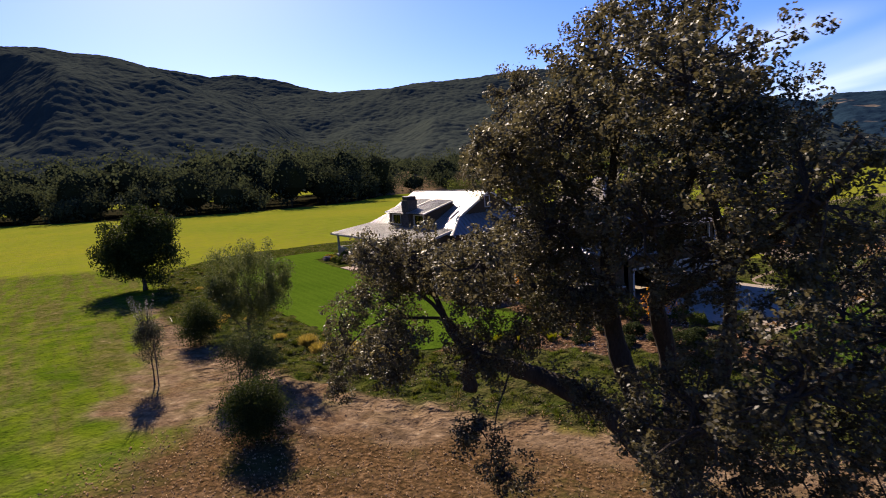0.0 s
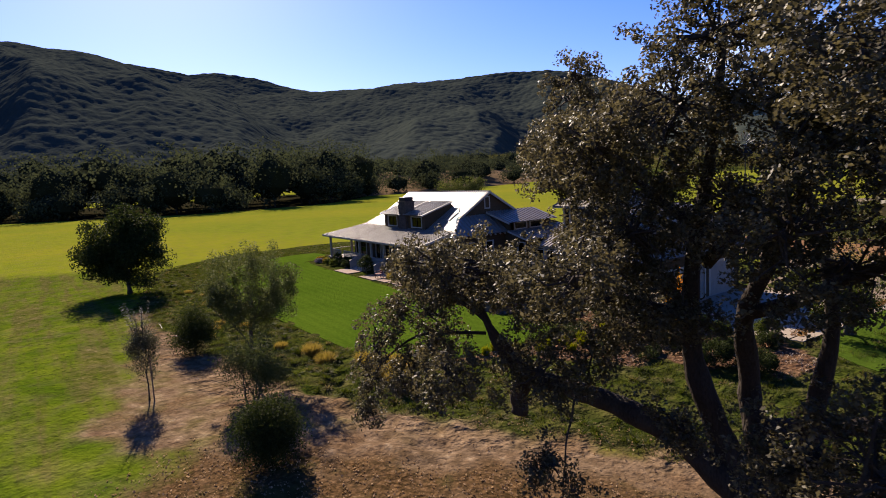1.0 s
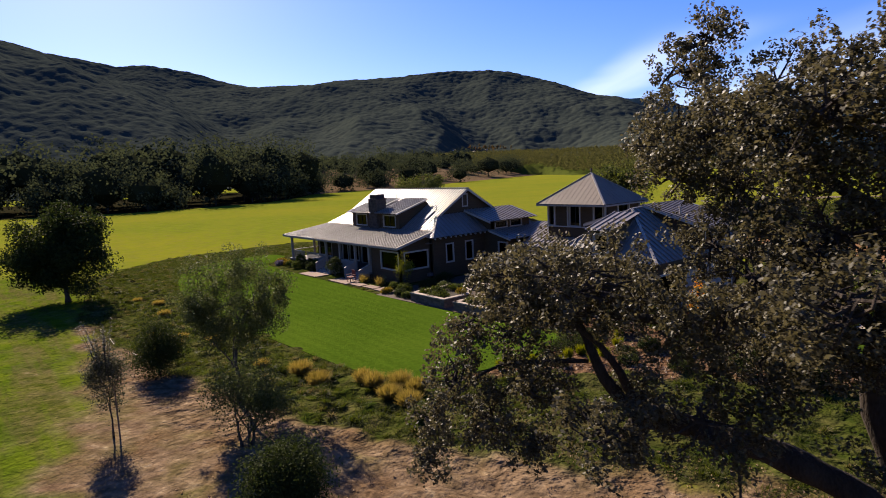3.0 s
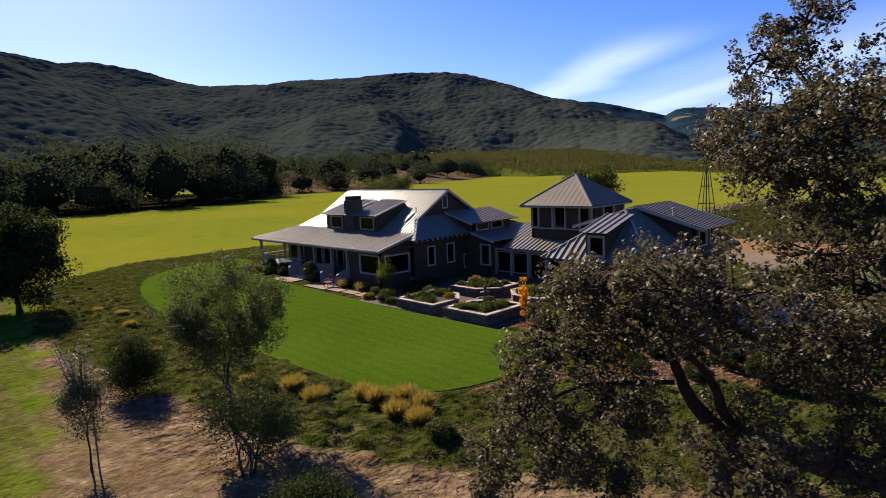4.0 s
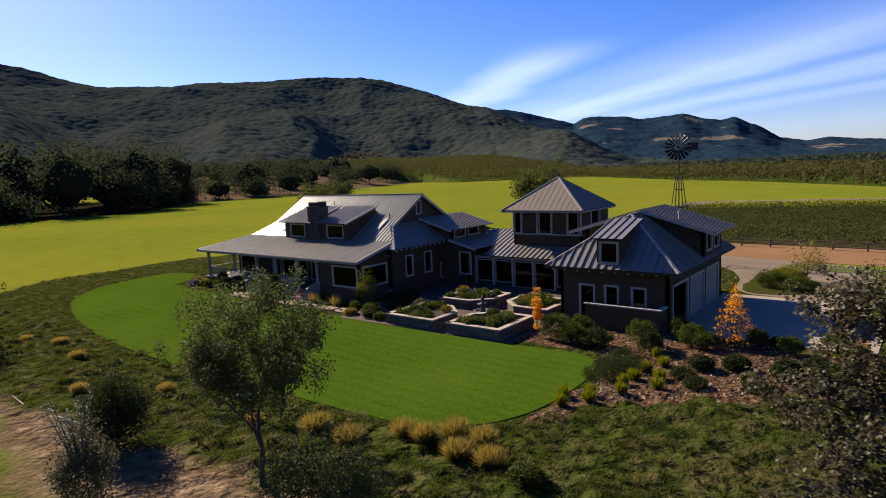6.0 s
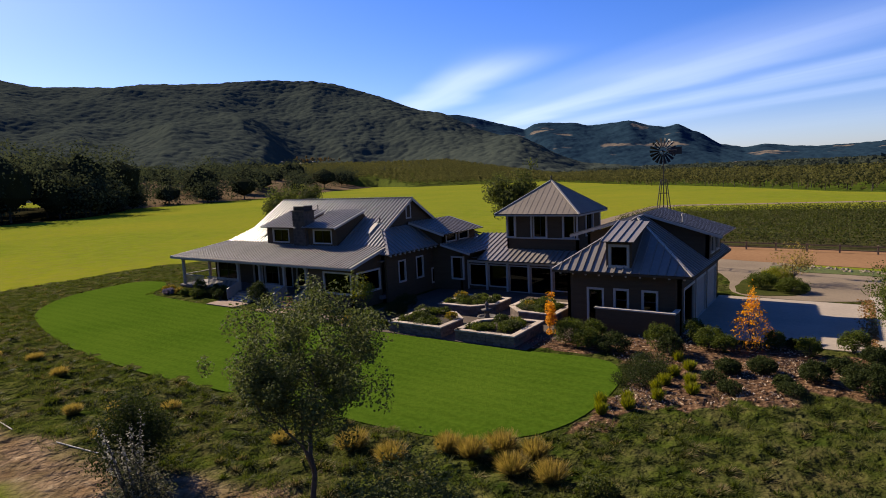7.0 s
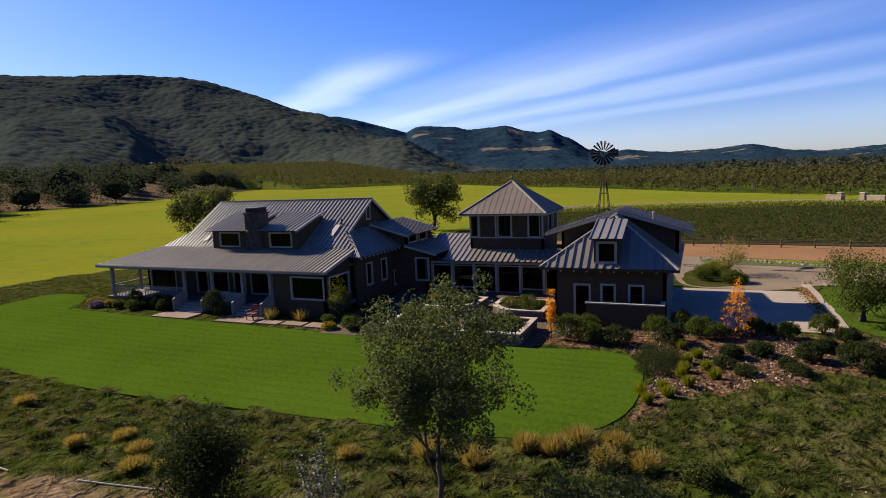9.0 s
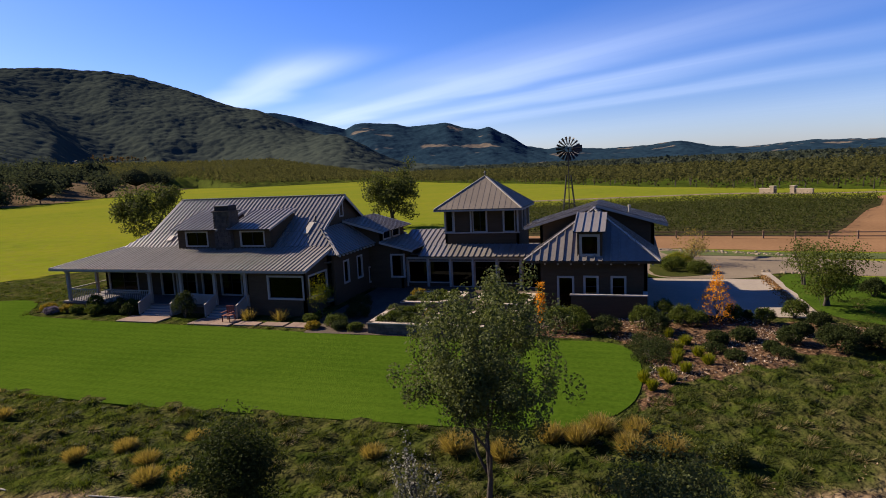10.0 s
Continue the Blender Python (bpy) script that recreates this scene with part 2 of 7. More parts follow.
def prism(bm, outline, h):
    """A solid on a planar outline of 3D points, pushed out by the vector h."""
    a = [bm.verts.new(p) for p in outline]
    b = [bm.verts.new(Vector(p) + Vector(h)) for p in outline]
    n = len(a)
    bm.faces.new(a[::-1])
    bm.faces.new(b)
    for i in range(n):
        bm.faces.new((a[i], a[(i + 1) % n], b[(i + 1) % n], b[i]))
    bmesh.ops.recalc_face_normals(bm, faces=bm.faces[:])
    return bm


def wall(parent, p0, p1, z0, z1, openings=(), thick=0.18, material=None, name="wall"):
    """An upright wall from p0 to p1 (its outer face is on the right-hand side of that way), with openings (u0, u1, z0, z1) cut through."""
    a, b = Vector((*p0, 0)), Vector((*p1, 0))
    u = (b - a).normalized()
    length = (b - a).length
    inner = Vector((-u.y, u.x, 0)) * thick
    us = sorted({0.0, length, *[o[0] for o in openings], *[o[1] for o in openings]})
    zs = sorted({z0, z1, *[o[2] for o in openings], *[o[3] for o in openings]})
    bm = bmesh.new()
    grid = {}

    def v(i, j, k):
        key = (i, j, k)
        if key not in grid:
            grid[key] = bm.verts.new(a + u * us[i] + inner * k + Vector((0, 0, zs[j])))
        return grid[key]

    def solid(i, j):
        if not (0 <= i < len(us) - 1 and 0 <= j < len(zs) - 1):
            return False
        cu, cz = (us[i] + us[i + 1]) / 2, (zs[j] + zs[j + 1]) / 2
        return not any(o[0] < cu < o[1] and o[2] < cz < o[3] for o in openings)

    for i in range(len(us) - 1):
        for j in range(len(zs) - 1):
            if not solid(i, j):
                continue
            bm.faces.new((v(i, j, 0), v(i + 1, j, 0), v(i + 1, j + 1, 0), v(i, j + 1, 0)))
            bm.faces.new((v(i, j, 1), v(i, j + 1, 1), v(i + 1, j + 1, 1), v(i + 1, j, 1)))
            if not solid(i - 1, j):
                bm.faces.new((v(i, j, 0), v(i, j + 1, 0), v(i, j + 1, 1), v(i, j, 1)))
            if not solid(i + 1, j):
                bm.faces.new((v(i + 1, j, 0), v(i + 1, j, 1), v(i + 1, j + 1, 1), v(i + 1, j + 1, 0)))
            if not solid(i, j - 1):
                bm.faces.new((v(i, j, 0), v(i, j, 1), v(i + 1, j, 1), v(i + 1, j, 0)))
            if not solid(i, j + 1):
                bm.faces.new((v(i, j + 1, 0), v(i + 1, j + 1, 0), v(i + 1, j + 1, 1), v(i, j + 1, 1)))
    return part(name, bm, material or M_WALL, parent)


def window(parent, p0, p1, u0, u1, z0, z1, mullions=0, rails=0, trim=0.1, name="window", glass=True, proud=0.03):
    """A trimmed window in the wall p0-p1: frame with pane and bars under it."""
    a, b = Vector((*p0, 0)), Vector((*p1, 0))
    u = (b - a).normalized()
    out = Vector((u.y, -u.x, 0))
    up = Vector((0, 0, 1))

    def bar(bm, ua, ub, za, zb, da, db):
        o = [a + u * ua + up * za + out * da, a + u * ub + up * za + out * da, a + u * ub + up * zb + out * da, a + u * ua + up * zb + out * da]
        prism(bm, o, out * (db - da))

    bm = bmesh.new()
    t, inn = trim, 0.02
    bar(bm, u0 - t, u0 + inn, z0 - t, z1 + t, -0.1, proud)
    bar(bm, u1 - inn, u1 + t, z0 - t, z1 + t, -0.1, proud)
    bar(bm, u0 + inn, u1 - inn, z1 - inn, z1 + t, -0.1, proud)
    bar(bm, u0 + inn, u1 - inn, z0 - t, z0 + inn, -0.1, proud + 0.02)
    fr = part(name, bm, M_TRIM, parent, "pale painted window trim")
    if glass:
        bm = bmesh.new()
        bar(bm, u0, u1, z0, z1, -0.085, -0.075)
        g = part("pane", bm, M_GLASS, fr, "dark reflecting glass")
        g.visible_shadow = False
    for i in range(mullions):
        um = u0 + (u1 - u0) * (i + 1) / (mullions + 1)
        bm = bmesh.new()
        bar(bm, um - 0.025, um + 0.025, z0 + inn, z1 - inn, -0.07, -0.03)
        part("mullion", bm, M_DARKMETAL, fr)
    for i in range(rails):
        zm = z0 + (z1 - z0) * (i + 1) / (rails + 1)
        bm = bmesh.new()
        bar(bm, u0 + inn, u1 - inn, zm - 0.02, zm + 0.02, -0.07, -0.028)
        part("mullion", bm, M_DARKMETAL, fr)
    return fr


def clip_half(poly, axis, value, keep_above):
    out = []
    for i, p in enumerate(poly):
        q = poly[(i + 1) % len(poly)]
        pin, qin = (p[axis] >= value) == keep_above, (q[axis] >= value) == keep_above
        if pin:
            out.append(p)
        if pin != qin:
            t = (value - p[axis]) / (q[axis] - p[axis])
            out.append((p[0] + (q[0] - p[0]) * t, p[1] + (q[1] - p[1]) * t))
    return out


def roof_slope(parent, corners, eave_way, pitch=0.42, thick=0.05, lift=0.055, name="roof", material=None):
    """One slope of a standing-seam roof: a deck, and on it panels with raised seams running up the slope."""
    material = material or M_ROOF
    c = [Vector(p) for p in corners]
    nrm = (c[1] - c[0]).cross(c[2] - c[1])
    for k in range(len(c)):
        cand = (c[(k + 1) % len(c)] - c[k]).cross(c[(k + 2) % len(c)] - c[(k + 1) % len(c)])
        if cand.length > nrm.length:
            nrm = cand
    nrm.normalize()
    if nrm.z < 0:
        nrm = -nrm
    u = Vector(eave_way).normalized()
    u = (u - nrm * u.dot(nrm)).normalized()
    v = nrm.cross(u)
    o = c[0]
    flat = [((p - o).dot(u), (p - o).dot(v)) for p in c]
    bm = bmesh.new()
    prism(bm, [o + u * a + v * b for a, b in flat], -nrm * thick)
    deck = part(name, bm, M_DARKMETAL, parent, "dark fascia and deck under metal roofing")
    lo, hi = min(p[0] for p in flat), max(p[0] for p in flat)
    count = max(1, round((hi - lo) / pitch))
    for i in range(count):
        a, b = lo + (hi - lo) * i / count, lo + (hi - lo) * (i + 1) / count
        poly = clip_half(clip_half(flat, 0, a, True), 0, b, False)
        if len(poly) < 3:
            continue
        verts, faces = [], []
        n = len(poly)
        for h in (0.001, 0.012):
            verts += [o + u * p[0] + v * p[1] + nrm * h for p in poly]
        faces += [tuple(range(n, 2 * n))] + [(k, (k + 1) % n, n + (k + 1) % n, n + k) for k in range(n)]
        edge = clip_half(clip_half(flat, 0, a - 0.001 if i else a, True), 0, a + 0.05, False)
        if len(edge) >= 3:
            v0, v1 = min(p[1] for p in edge), max(p[1] for p in edge)
            k = len(verts)
            for h in (0.012, 0.012 + lift):
                verts += [o + u * (a + s) + v * w + nrm * h for s, w in ((0, v0), (0.055, v0), (0.055, v1), (0, v1))]
            faces += [(k + 4, k + 5, k + 6, k + 7), (k, k + 1, k + 5, k + 4), (k + 1, k + 2, k + 6, k + 5), (k + 2, k + 3, k + 7, k + 6), (k + 3, k, k + 4, k + 7)]
        put("roof_panel", mesh_of("roof_panel", verts, faces, material), deck)
    return deck


def beam(parent, a, b, w, h, material, name="trim", label="", up=(0, 0, 1)):
    """A squared bar from a to b."""
    a, b = Vector(a), Vector(b)
    d = (b - a).normalized()
    side = d.cross(Vector(up)).normalized()
    upv = side.cross(d)
    bm = bmesh.new()
    prism(bm, [a + side * w / 2 * i + upv * h / 2 * j for i, j in ((-1, -1), (1, -1), (1, 1), (-1, 1))], b - a)
    return part(name, bm, material, parent, label)


def tube_data(path, radii, sides=8):
    """Vertices and faces of a tapering tube along a path."""
    pts = [Vector(p) for p in path]
    verts, faces = [], []
    for i, p in enumerate(pts):
        d = (pts[min(i + 1, len(pts) - 1)] - pts[max(i - 1, 0)]).normalized()
        s = d.cross(Vector((0.31, 0.87, 0.38))).normalized()
        t = d.cross(s)
        for k in range(sides):
            a = 2 * math.pi * k / sides
            verts.append(p + (s * math.cos(a) + t * math.sin(a)) * radii[i])
    for i in range(len(pts) - 1):
        for k in range(sides):
            faces.append((i * sides + k, i * sides + (k + 1) % sides, (i + 1) * sides + (k + 1) % sides, (i + 1) * sides + k))
    faces.append(tuple(range(sides))[::-1])
    faces.append(tuple((len(pts) - 1) * sides + k for k in range(sides)))
    return verts, faces


def joined(chunks):
    verts, faces = [], []
    for v, f in chunks:
        k = len(verts)
        verts += v
        faces += [tuple(i + k for i in face) for face in f]
    return verts, faces


def leaf_cloud(rng, centres, spread, count, size, flat=1.0, droop=0.0, loose=0.75):
    """count leaves, strewn round the centres (n x 3) by spread: two-triangle pointed leaves that lie mostly along the outside of their clump; loose is how far they turn at random."""
    c = np.asarray(centres, float)
    pick = rng.integers(0, len(c), count)
    sp = np.broadcast_to(np.asarray(spread, float).reshape(-1, 1), (len(c), 1))[pick]
    g = rng.normal(size=(count, 3))
    g *= np.minimum(1.0, 1.6 / np.maximum(np.linalg.norm(g, axis=1, keepdims=True), 1e-6))
    pos = c[pick] + g * sp * np.array([1, 1, flat])
    n = g / np.maximum(np.linalg.norm(g, axis=1, keepdims=True), 1e-6) + rng.normal(size=(count, 3)) * loose
    n[:, 2] += 0.3
    n /= np.linalg.norm(n, axis=1, keepdims=True)
    a = rng.normal(size=(count, 3))
    a[:, 2] -= droop
    a = np.cross(n, a)
    a /= np.linalg.norm(a, axis=1, keepdims=True)
    b = np.cross(n, a)
    s = size * rng.uniform(0.6, 1.4, (count, 1))
    v = np.stack([pos - a * s * 0.5, pos + b * s * 0.3 + n * s * 0.1, pos + a * s * 0.5, pos - b * s * 0.3 + n * s * 0.1], 1).reshape(-1, 3)
    return v


def quads(name, v, material):
    """One mesh of loose four-cornered leaves from an array of corners."""
    me = bpy.data.meshes.new(name)
    k = len(v) // 4
    me.vertices.add(len(v))
    me.vertices.foreach_set("co", v.astype(np.float32).ravel())
    me.loops.add(4 * k)
    me.loops.foreach_set("vertex_index", np.arange(4 * k, dtype=np.int32))
    me.polygons.add(k)
    me.polygons.foreach_set("loop_start", np.arange(0, 4 * k, 4, dtype=np.int32))
    me.materials.append(material)
    me.update(calc_edges=True)
    me.validate()
    return me


def blades(rng, bases, height, width, lean):
    """Grass blades as tall thin quads standing on the bases (n x 3)."""
    n = len(bases)
    h = height * rng.uniform(0.5, 1.3, (n, 1))
    ang = rng.uniform(0, 2 * np.pi, n)
    side = np.stack([np.cos(ang), np.sin(ang), np.zeros(n)], 1) * width * rng.uniform(0.6, 1.4, (n, 1))
    la = rng.normal(size=(n, 3)) * lean
    la[:, 2] = 1
    tip = bases + la * h
    return np.stack([bases - side, bases + side, tip + side * 0.25, tip - side * 0.25], 1).reshape(-1, 3)


def inside(poly, x, y):
    """Which of the points lie in the polygon (arrays)."""
    res = np.zeros(np.shape(x), bool)
    n = len(poly)
    for i in range(n):
        (x0, y0), (x1, y1) = poly[i], poly[(i + 1) % n]
        cross = ((y0 > y) != (y1 > y)) & (x < (x1 - x0) * (y - y0) / ((y1 - y0) or 1e-9) + x0)
        res ^= cross
    return res


def edge_distance(poly, x, y):
    """Signed distance to a polygon's outline, positive inside."""
    d = np.full(np.shape(x), 1e9)
    n = len(poly)
    for i in range(n):
        (x0, y0), (x1, y1) = poly[i], poly[(i + 1) % n]
        dx, dy = x1 - x0, y1 - y0
        t = np.clip(((x - x0) * dx + (y - y0) * dy) / (dx * dx + dy * dy + 1e-9), 0, 1)
        d = np.minimum(d, np.hypot(x - x0 - t * dx, y - y0 - t * dy))
    return np.where(inside(poly, x, y), d, -d)

# ---- ground ----
LAWN = [(-76, 27), (-75, 21), (-72.5, 17.6), (-68.6, 15), (-62, 13.1), (-55, 11.8), (-48, 11.4), (-40, 11.8), (-33.5, 12.1), (-30.2, 12.3), (-28.0, 13.4), (-26.9, 15.6),
        (-26.8, 19.0), (-27.0, 22.0), (-28.0, 23.3), (-32.4, 22.6), (-42.5, 22.3), (-52, 22.8), (-60, 22.9), (-68, 23.4), (-70, 26.5), (-72.5, 28)]
PATH_AREA = [(-52, 4.5), (-49, 4.6), (-45.3, 4.75), (-42, 5.1), (-39, 5.6), (-36, 6.1), (-33, 6.6), (-30, 7.1), (-26.2, 8.4), (-24.0, 9.3), (-20.8, 11.3), (-17, 13.4), (-13.9, 14.8), (-10, 17.4), (-4, 21), (6, 27), (7, 24), (-3, 18.6),
             (-10.5, 14.6), (-14.4, 12.4), (-17.5, 9.6), (-20.5, 7.0), (-23.4, 4.0), (-26.0, 0.6), (-28.8, -0.4), (-30.8, 0.9), (-35.3, 2.1), (-40, 2.9), (-45, 3.6), (-50, 3.8)]
MULCH = [(-27.0, 14.4), (-26.6, 19.5), (-27.0, 22.6), (-28.6, 23.7), (-33.0, 23.2), (-33.2, 28.4), (-26, 28.6), (-18, 28.2), (-15.6, 27.2), (-15, 24.6), (-17.2, 23.4), (-19.5, 22.3), (-22.7, 20.0), (-25.0, 17.9), (-26.3, 16.2)]
ROUGH = [(-85, 34), (-84, 18), (-76, 9), (-64, 6.6), (-52, 4.2), (-41, 3.6), (-29, 4.0), (-21, 9.0), (-15, 13.5), (-5, 18.5), (8, 26), (8, 36), (-12, 40), (-22, 50), (-40, 50), (-70, 48), (-80, 42)]
LITTER = [(-25.0, 4.6), (-22.8, 8.2), (-19.4, 11.0), (-15, 14.6), (-9, 18), (10, 26), (14, 4), (6, -12), (-14, -12), (-20, -2), (-23, 1.5)]
GREENER = [(-80, 9), (-64, 7.5), (-52, 5.6), (-41, 4.6), (-32, 3.2), (-27, 4.2), (-23, 5.5), (-17, -4), (-12, -16), (-30, -60), (-120, -60)]
WALKWAY = [(-45, 22.3), (-45.5, 24.5), (-45.8, 35.5), (-33.2, 35.8), (-32.2, 28.9), (-30.2, 28.7), (-30.6, 27.0), (-32.4, 24.6), (-32.4, 22.7)]


def ground_height(x, y):
    """Metres: almost level, the near side a little higher, with soft swells and the hummocks of the rough grass."""
    near = np.clip((13.0 - y) / 9.0, 0, 1) * np.clip((x + 75) / 20.0, 0, 1)
    near = near * near * (3 - 2 * near)
    wild = np.clip((y - 5.5) / 2.5, 0, 1) * np.clip((12.4 - y) / 1.2, 0, 1) * np.clip((x + 85) / 6, 0, 1) * np.clip((-17 - x) / 3, 0, 1)
    wild = np.maximum(wild, np.clip((x + 26.0) / 2, 0, 1) * np.clip((-12 - x) / 4, 0, 1) * np.clip((y - 14.5) / 2, 0, 1) * np.clip((20.5 - y + (x + 26) * .5) / 3, 0, 1))
    lumps = np.sin(x * 2.3 + 1.7 * np.sin(y * 1.1)) * np.sin(y * 2.9 + 1.4 * np.sin(x * .83 + 1)) + .6 * np.sin(x * 4.1 + y * 1.9) * np.sin(y * 3.7 - x * 1.3)
    return 0.28 * near + 0.05 * np.sin(x * 0.23 + 1.0) * np.sin(y * 0.31) * np.clip(near * 3, 0, 1) + 0.125 * wild * lumps


def warp(x, y, s=0.7, k=1.0):
    """Uneven edges: a cheap sum of waves."""
    return s * (np.sin(x * 1.7 * k + y * 0.9) + np.sin(y * 2.3 * k - x * 1.1) * 0.7 + np.sin(x * 4.1 * k + 2 * y) * 0.35 + np.sin(y * 5.7 * k + x * 3.3) * 0.25)


def make_ground():
    xs = np.concatenate([np.linspace(-4000, -900, 8), np.linspace(-800, -110, 24), np.arange(-100, -82, 0.6), np.arange(-82, -12, 0.34), np.arange(-11.6, 24, 0.5), np.linspace(30, 500, 20), np.linspace(700, 4000, 8)])
    ys = np.concatenate([np.linspace(-4000, -300, 8), np.linspace(-220, -30, 12), np.arange(-20, 4, 0.5), np.arange(4, 24, 0.32), np.arange(24.2, 66, 0.6), np.linspace(70, 600, 40), np.linspace(700, 4000, 10)])
    gx, gy = np.meshgrid(xs, ys)
    gz = ground_height(gx, gy)
    v = np.stack([gx, gy, gz], -1).reshape(-1, 3)
    nx, ny = len(xs), len(ys)
    i, j = np.meshgrid(np.arange(nx - 1), np.arange(ny - 1))
    a = (j * nx + i).ravel()
    f = np.stack([a, a + 1, a + nx + 1, a + nx], -1)
    me = bpy.data.meshes.new("ground")
    me.from_pydata(v.tolist(), [], f.tolist())
    me.shade_smooth()
    x, y = v[:, 0], v[:, 1]
    w = warp(x, y, 0.35)
    for key, poly, soft in (("path", PATH_AREA, 0.9), ("mulch", MULCH, 0.5), ("rough", ROUGH, 1.5), ("litter", LITTER, 2.0), ("greener", GREENER, 5.0)):
        d = edge_distance(poly, x, y)
        at = me.attributes.new(key, "FLOAT", "POINT")
        at.data.foreach_set("value", np.clip(0.5 + (d + w) / soft, 0, 1).astype(np.float32))
    return me


def ground_mat():
    m = bpy.data.materials.new("valley_ground")
    m.use_nodes = True
    n, l = m.node_tree.nodes, m.node_tree.links
    b = n["Principled BSDF"]
    b.inputs["Roughness"].default_value, b.inputs["Specular IOR Level"].default_value = 1.0, 0.0
    geo = n.new("ShaderNodeNewGeometry")

    def tone(c1, c2, scale, lo=0.4, hi=0.6, way=None, c3=None):
        a = n.new("ShaderNodeTexNoise")
        a.inputs["Scale"].default_value, a.inputs["Detail"].default_value, a.inputs["Roughness"].default_value = scale, 8, 0.62
        if way is None:
            l.new(geo.outputs["Position"], a.inputs["Vector"])
        else:      # drawn out along a heading
            mp = n.new("ShaderNodeMapping")
            mp.inputs["Rotation"].default_value, mp.inputs["Scale"].default_value = (0, 0, way), (0.12, 1.5, 1)
            l.new(geo.outputs["Position"], mp.inputs["Vector"])
            l.new(mp.outputs[0], a.inputs["Vector"])
        r = n.new("ShaderNodeValToRGB")
        e = r.color_ramp.elements
        e[0].position, e[1].position = lo, hi
        if max(c2) < 0.5:
            c1, c2, c3 = dim(c1), dim(c2), dim(c3) if c3 else None
        e[0].color, e[1].color = (*c1, 1), (*c2, 1)
        if c3:
            e3 = e.new(hi + 0.12)
            e3.color = (*c3, 1)
        l.new(a.outputs["Fac"], r.inputs[0])
        return r.outputs[0]

    def mixed(fac, a, bb):
        mx = n.new("ShaderNodeMix")
        mx.data_type = "RGBA"
        l.new(fac, mx.inputs["Factor"])
        l.new(a, mx.inputs["A"])
        l.new(bb, mx.inputs["B"])
        return mx.outputs["Result"]

    def weight(key, scale, hard=3.0):
        at = n.new("ShaderNodeAttribute")
        at.attribute_name = key
        a = n.new("ShaderNodeTexNoise")
        a.inputs["Scale"].default_value, a.inputs["Detail"].default_value = scale, 6
        l.new(geo.outputs["Position"], a.inputs["Vector"])
        s = n.new("ShaderNodeMath")
        s.operation = "ADD"
        l.new(at.outputs["Fac"], s.inputs[0])
        l.new(a.outputs["Fac"], s.inputs[1])
        r = n.new("ShaderNodeMapRange")
        r.inputs["From Min"].default_value, r.inputs["From Max"].default_value = 1.0 - 0.5 / hard, 1.0 + 0.5 / hard
        l.new(s.outputs[0], r.inputs[0])
        return r.outputs[0]

    field = mixed(tone((0, 0, 0), (1, 1, 1), 0.02, 0.42, 0.62), tone((0.136, 0.172, 0.012), (0.178, 0.204, 0.016), 0.35, 0.35, 0.65), tone((0.172, 0.190, 0.013), (0.226, 0.222, 0.018), 0.5, 0.35, 0.65))
    green = tone((0.058, 0.097, 0.006), (0.108, 0.144, 0.010), 0.45, 0.38, 0.62, c3=(0.15, 0.15, 0.025))
    dry = tone((0.06, 0.055, 0.012), (0.17, 0.13, 0.05), 1.3, 0.38, 0.62, c3=(0.24, 0.18, 0.09))
    green = mixed(tone((0, 0, 0), (0.45, 0.45, 0.45), 0.16, 0.56, 0.68), green, dry)
    streak = tone((0, 0, 0), (0.6, 0.6, 0.6), 0.50, 0.46, 0.58, way=0.36)
    green = mixed(streak, green, tone((0.05, 0.045, 0.014), (0.135, 0.10, 0.042), 2.2, 0.38, 0.62, c3=(0.22, 0.17, 0.09)))
    speck = tone((0, 0, 0), (0.7, 0.7, 0.7), 2.6, 0.52, 0.62)
    green = mixed(speck, green, tone((0.022, 0.04, 0.004), (0.05, 0.07, 0.008), 6.0))
    rough = tone((0.020, 0.032, 0.005), (0.054, 0.066, 0.011), 1.1, 0.40, 0.60, c3=(0.095, 0.084, 0.026))
    rough = mixed(tone((0, 0, 0), (0.7, 0.7, 0.7), 0.22, 0.52, 0.66), rough, tone((0.030, 0.032, 0.010), (0.074, 0.064, 0.022), 1.6, 0.38, 0.62))
    litter = tone((0.05, 0.032, 0.014), (0.14, 0.082, 0.038), 6.0, 0.42, 0.60, c3=(0.25, 0.17, 0.10))
    grassy = tone((0.03, 0.036, 0.008), (0.075, 0.068, 0.02), 2.0)
    litter = mixed(tone((0, 0, 0), (0.8, 0.8, 0.8), 0.35, 0.5, 0.62), litter, grassy)
    path = tone((0.112, 0.076, 0.045), (0.225, 0.156, 0.096), 2.2, 0.38, 0.60, c3=(0.35, 0.265, 0.17))
    path = mixed(tone((0, 0, 0), (0.7, 0.7, 0.7), 0.5, 0.50, 0.64), path, tone((0.075, 0.045, 0.024), (0.19, 0.115, 0.06), 7.0, 0.40, 0.60))
    mulch = tone((0.045, 0.026, 0.015), (0.15, 0.085, 0.048), 5.0, 0.38, 0.58, c3=(0.46, 0.36, 0.26))
    col = mixed(weight("greener", 0.5, 1.2), field, green)
    col = mixed(weight("rough", 0.8, 2.0), col, rough)
    col = mixed(weight("litter", 0.6, 1.5), col, litter)
    col = mixed(weight("mulch", 1.5), col, mulch)
    col = mixed(weight("path", 0.8, 0.85), col, path)
    l.new(col, b.inputs["Base Color"])
    a, bp = n.new("ShaderNodeTexNoise"), n.new("ShaderNodeBump")
    a.inputs["Scale"].default_value, a.inputs["Detail"].default_value = 5.0, 6
    l.new(geo.outputs["Position"], a.inputs["Vector"])
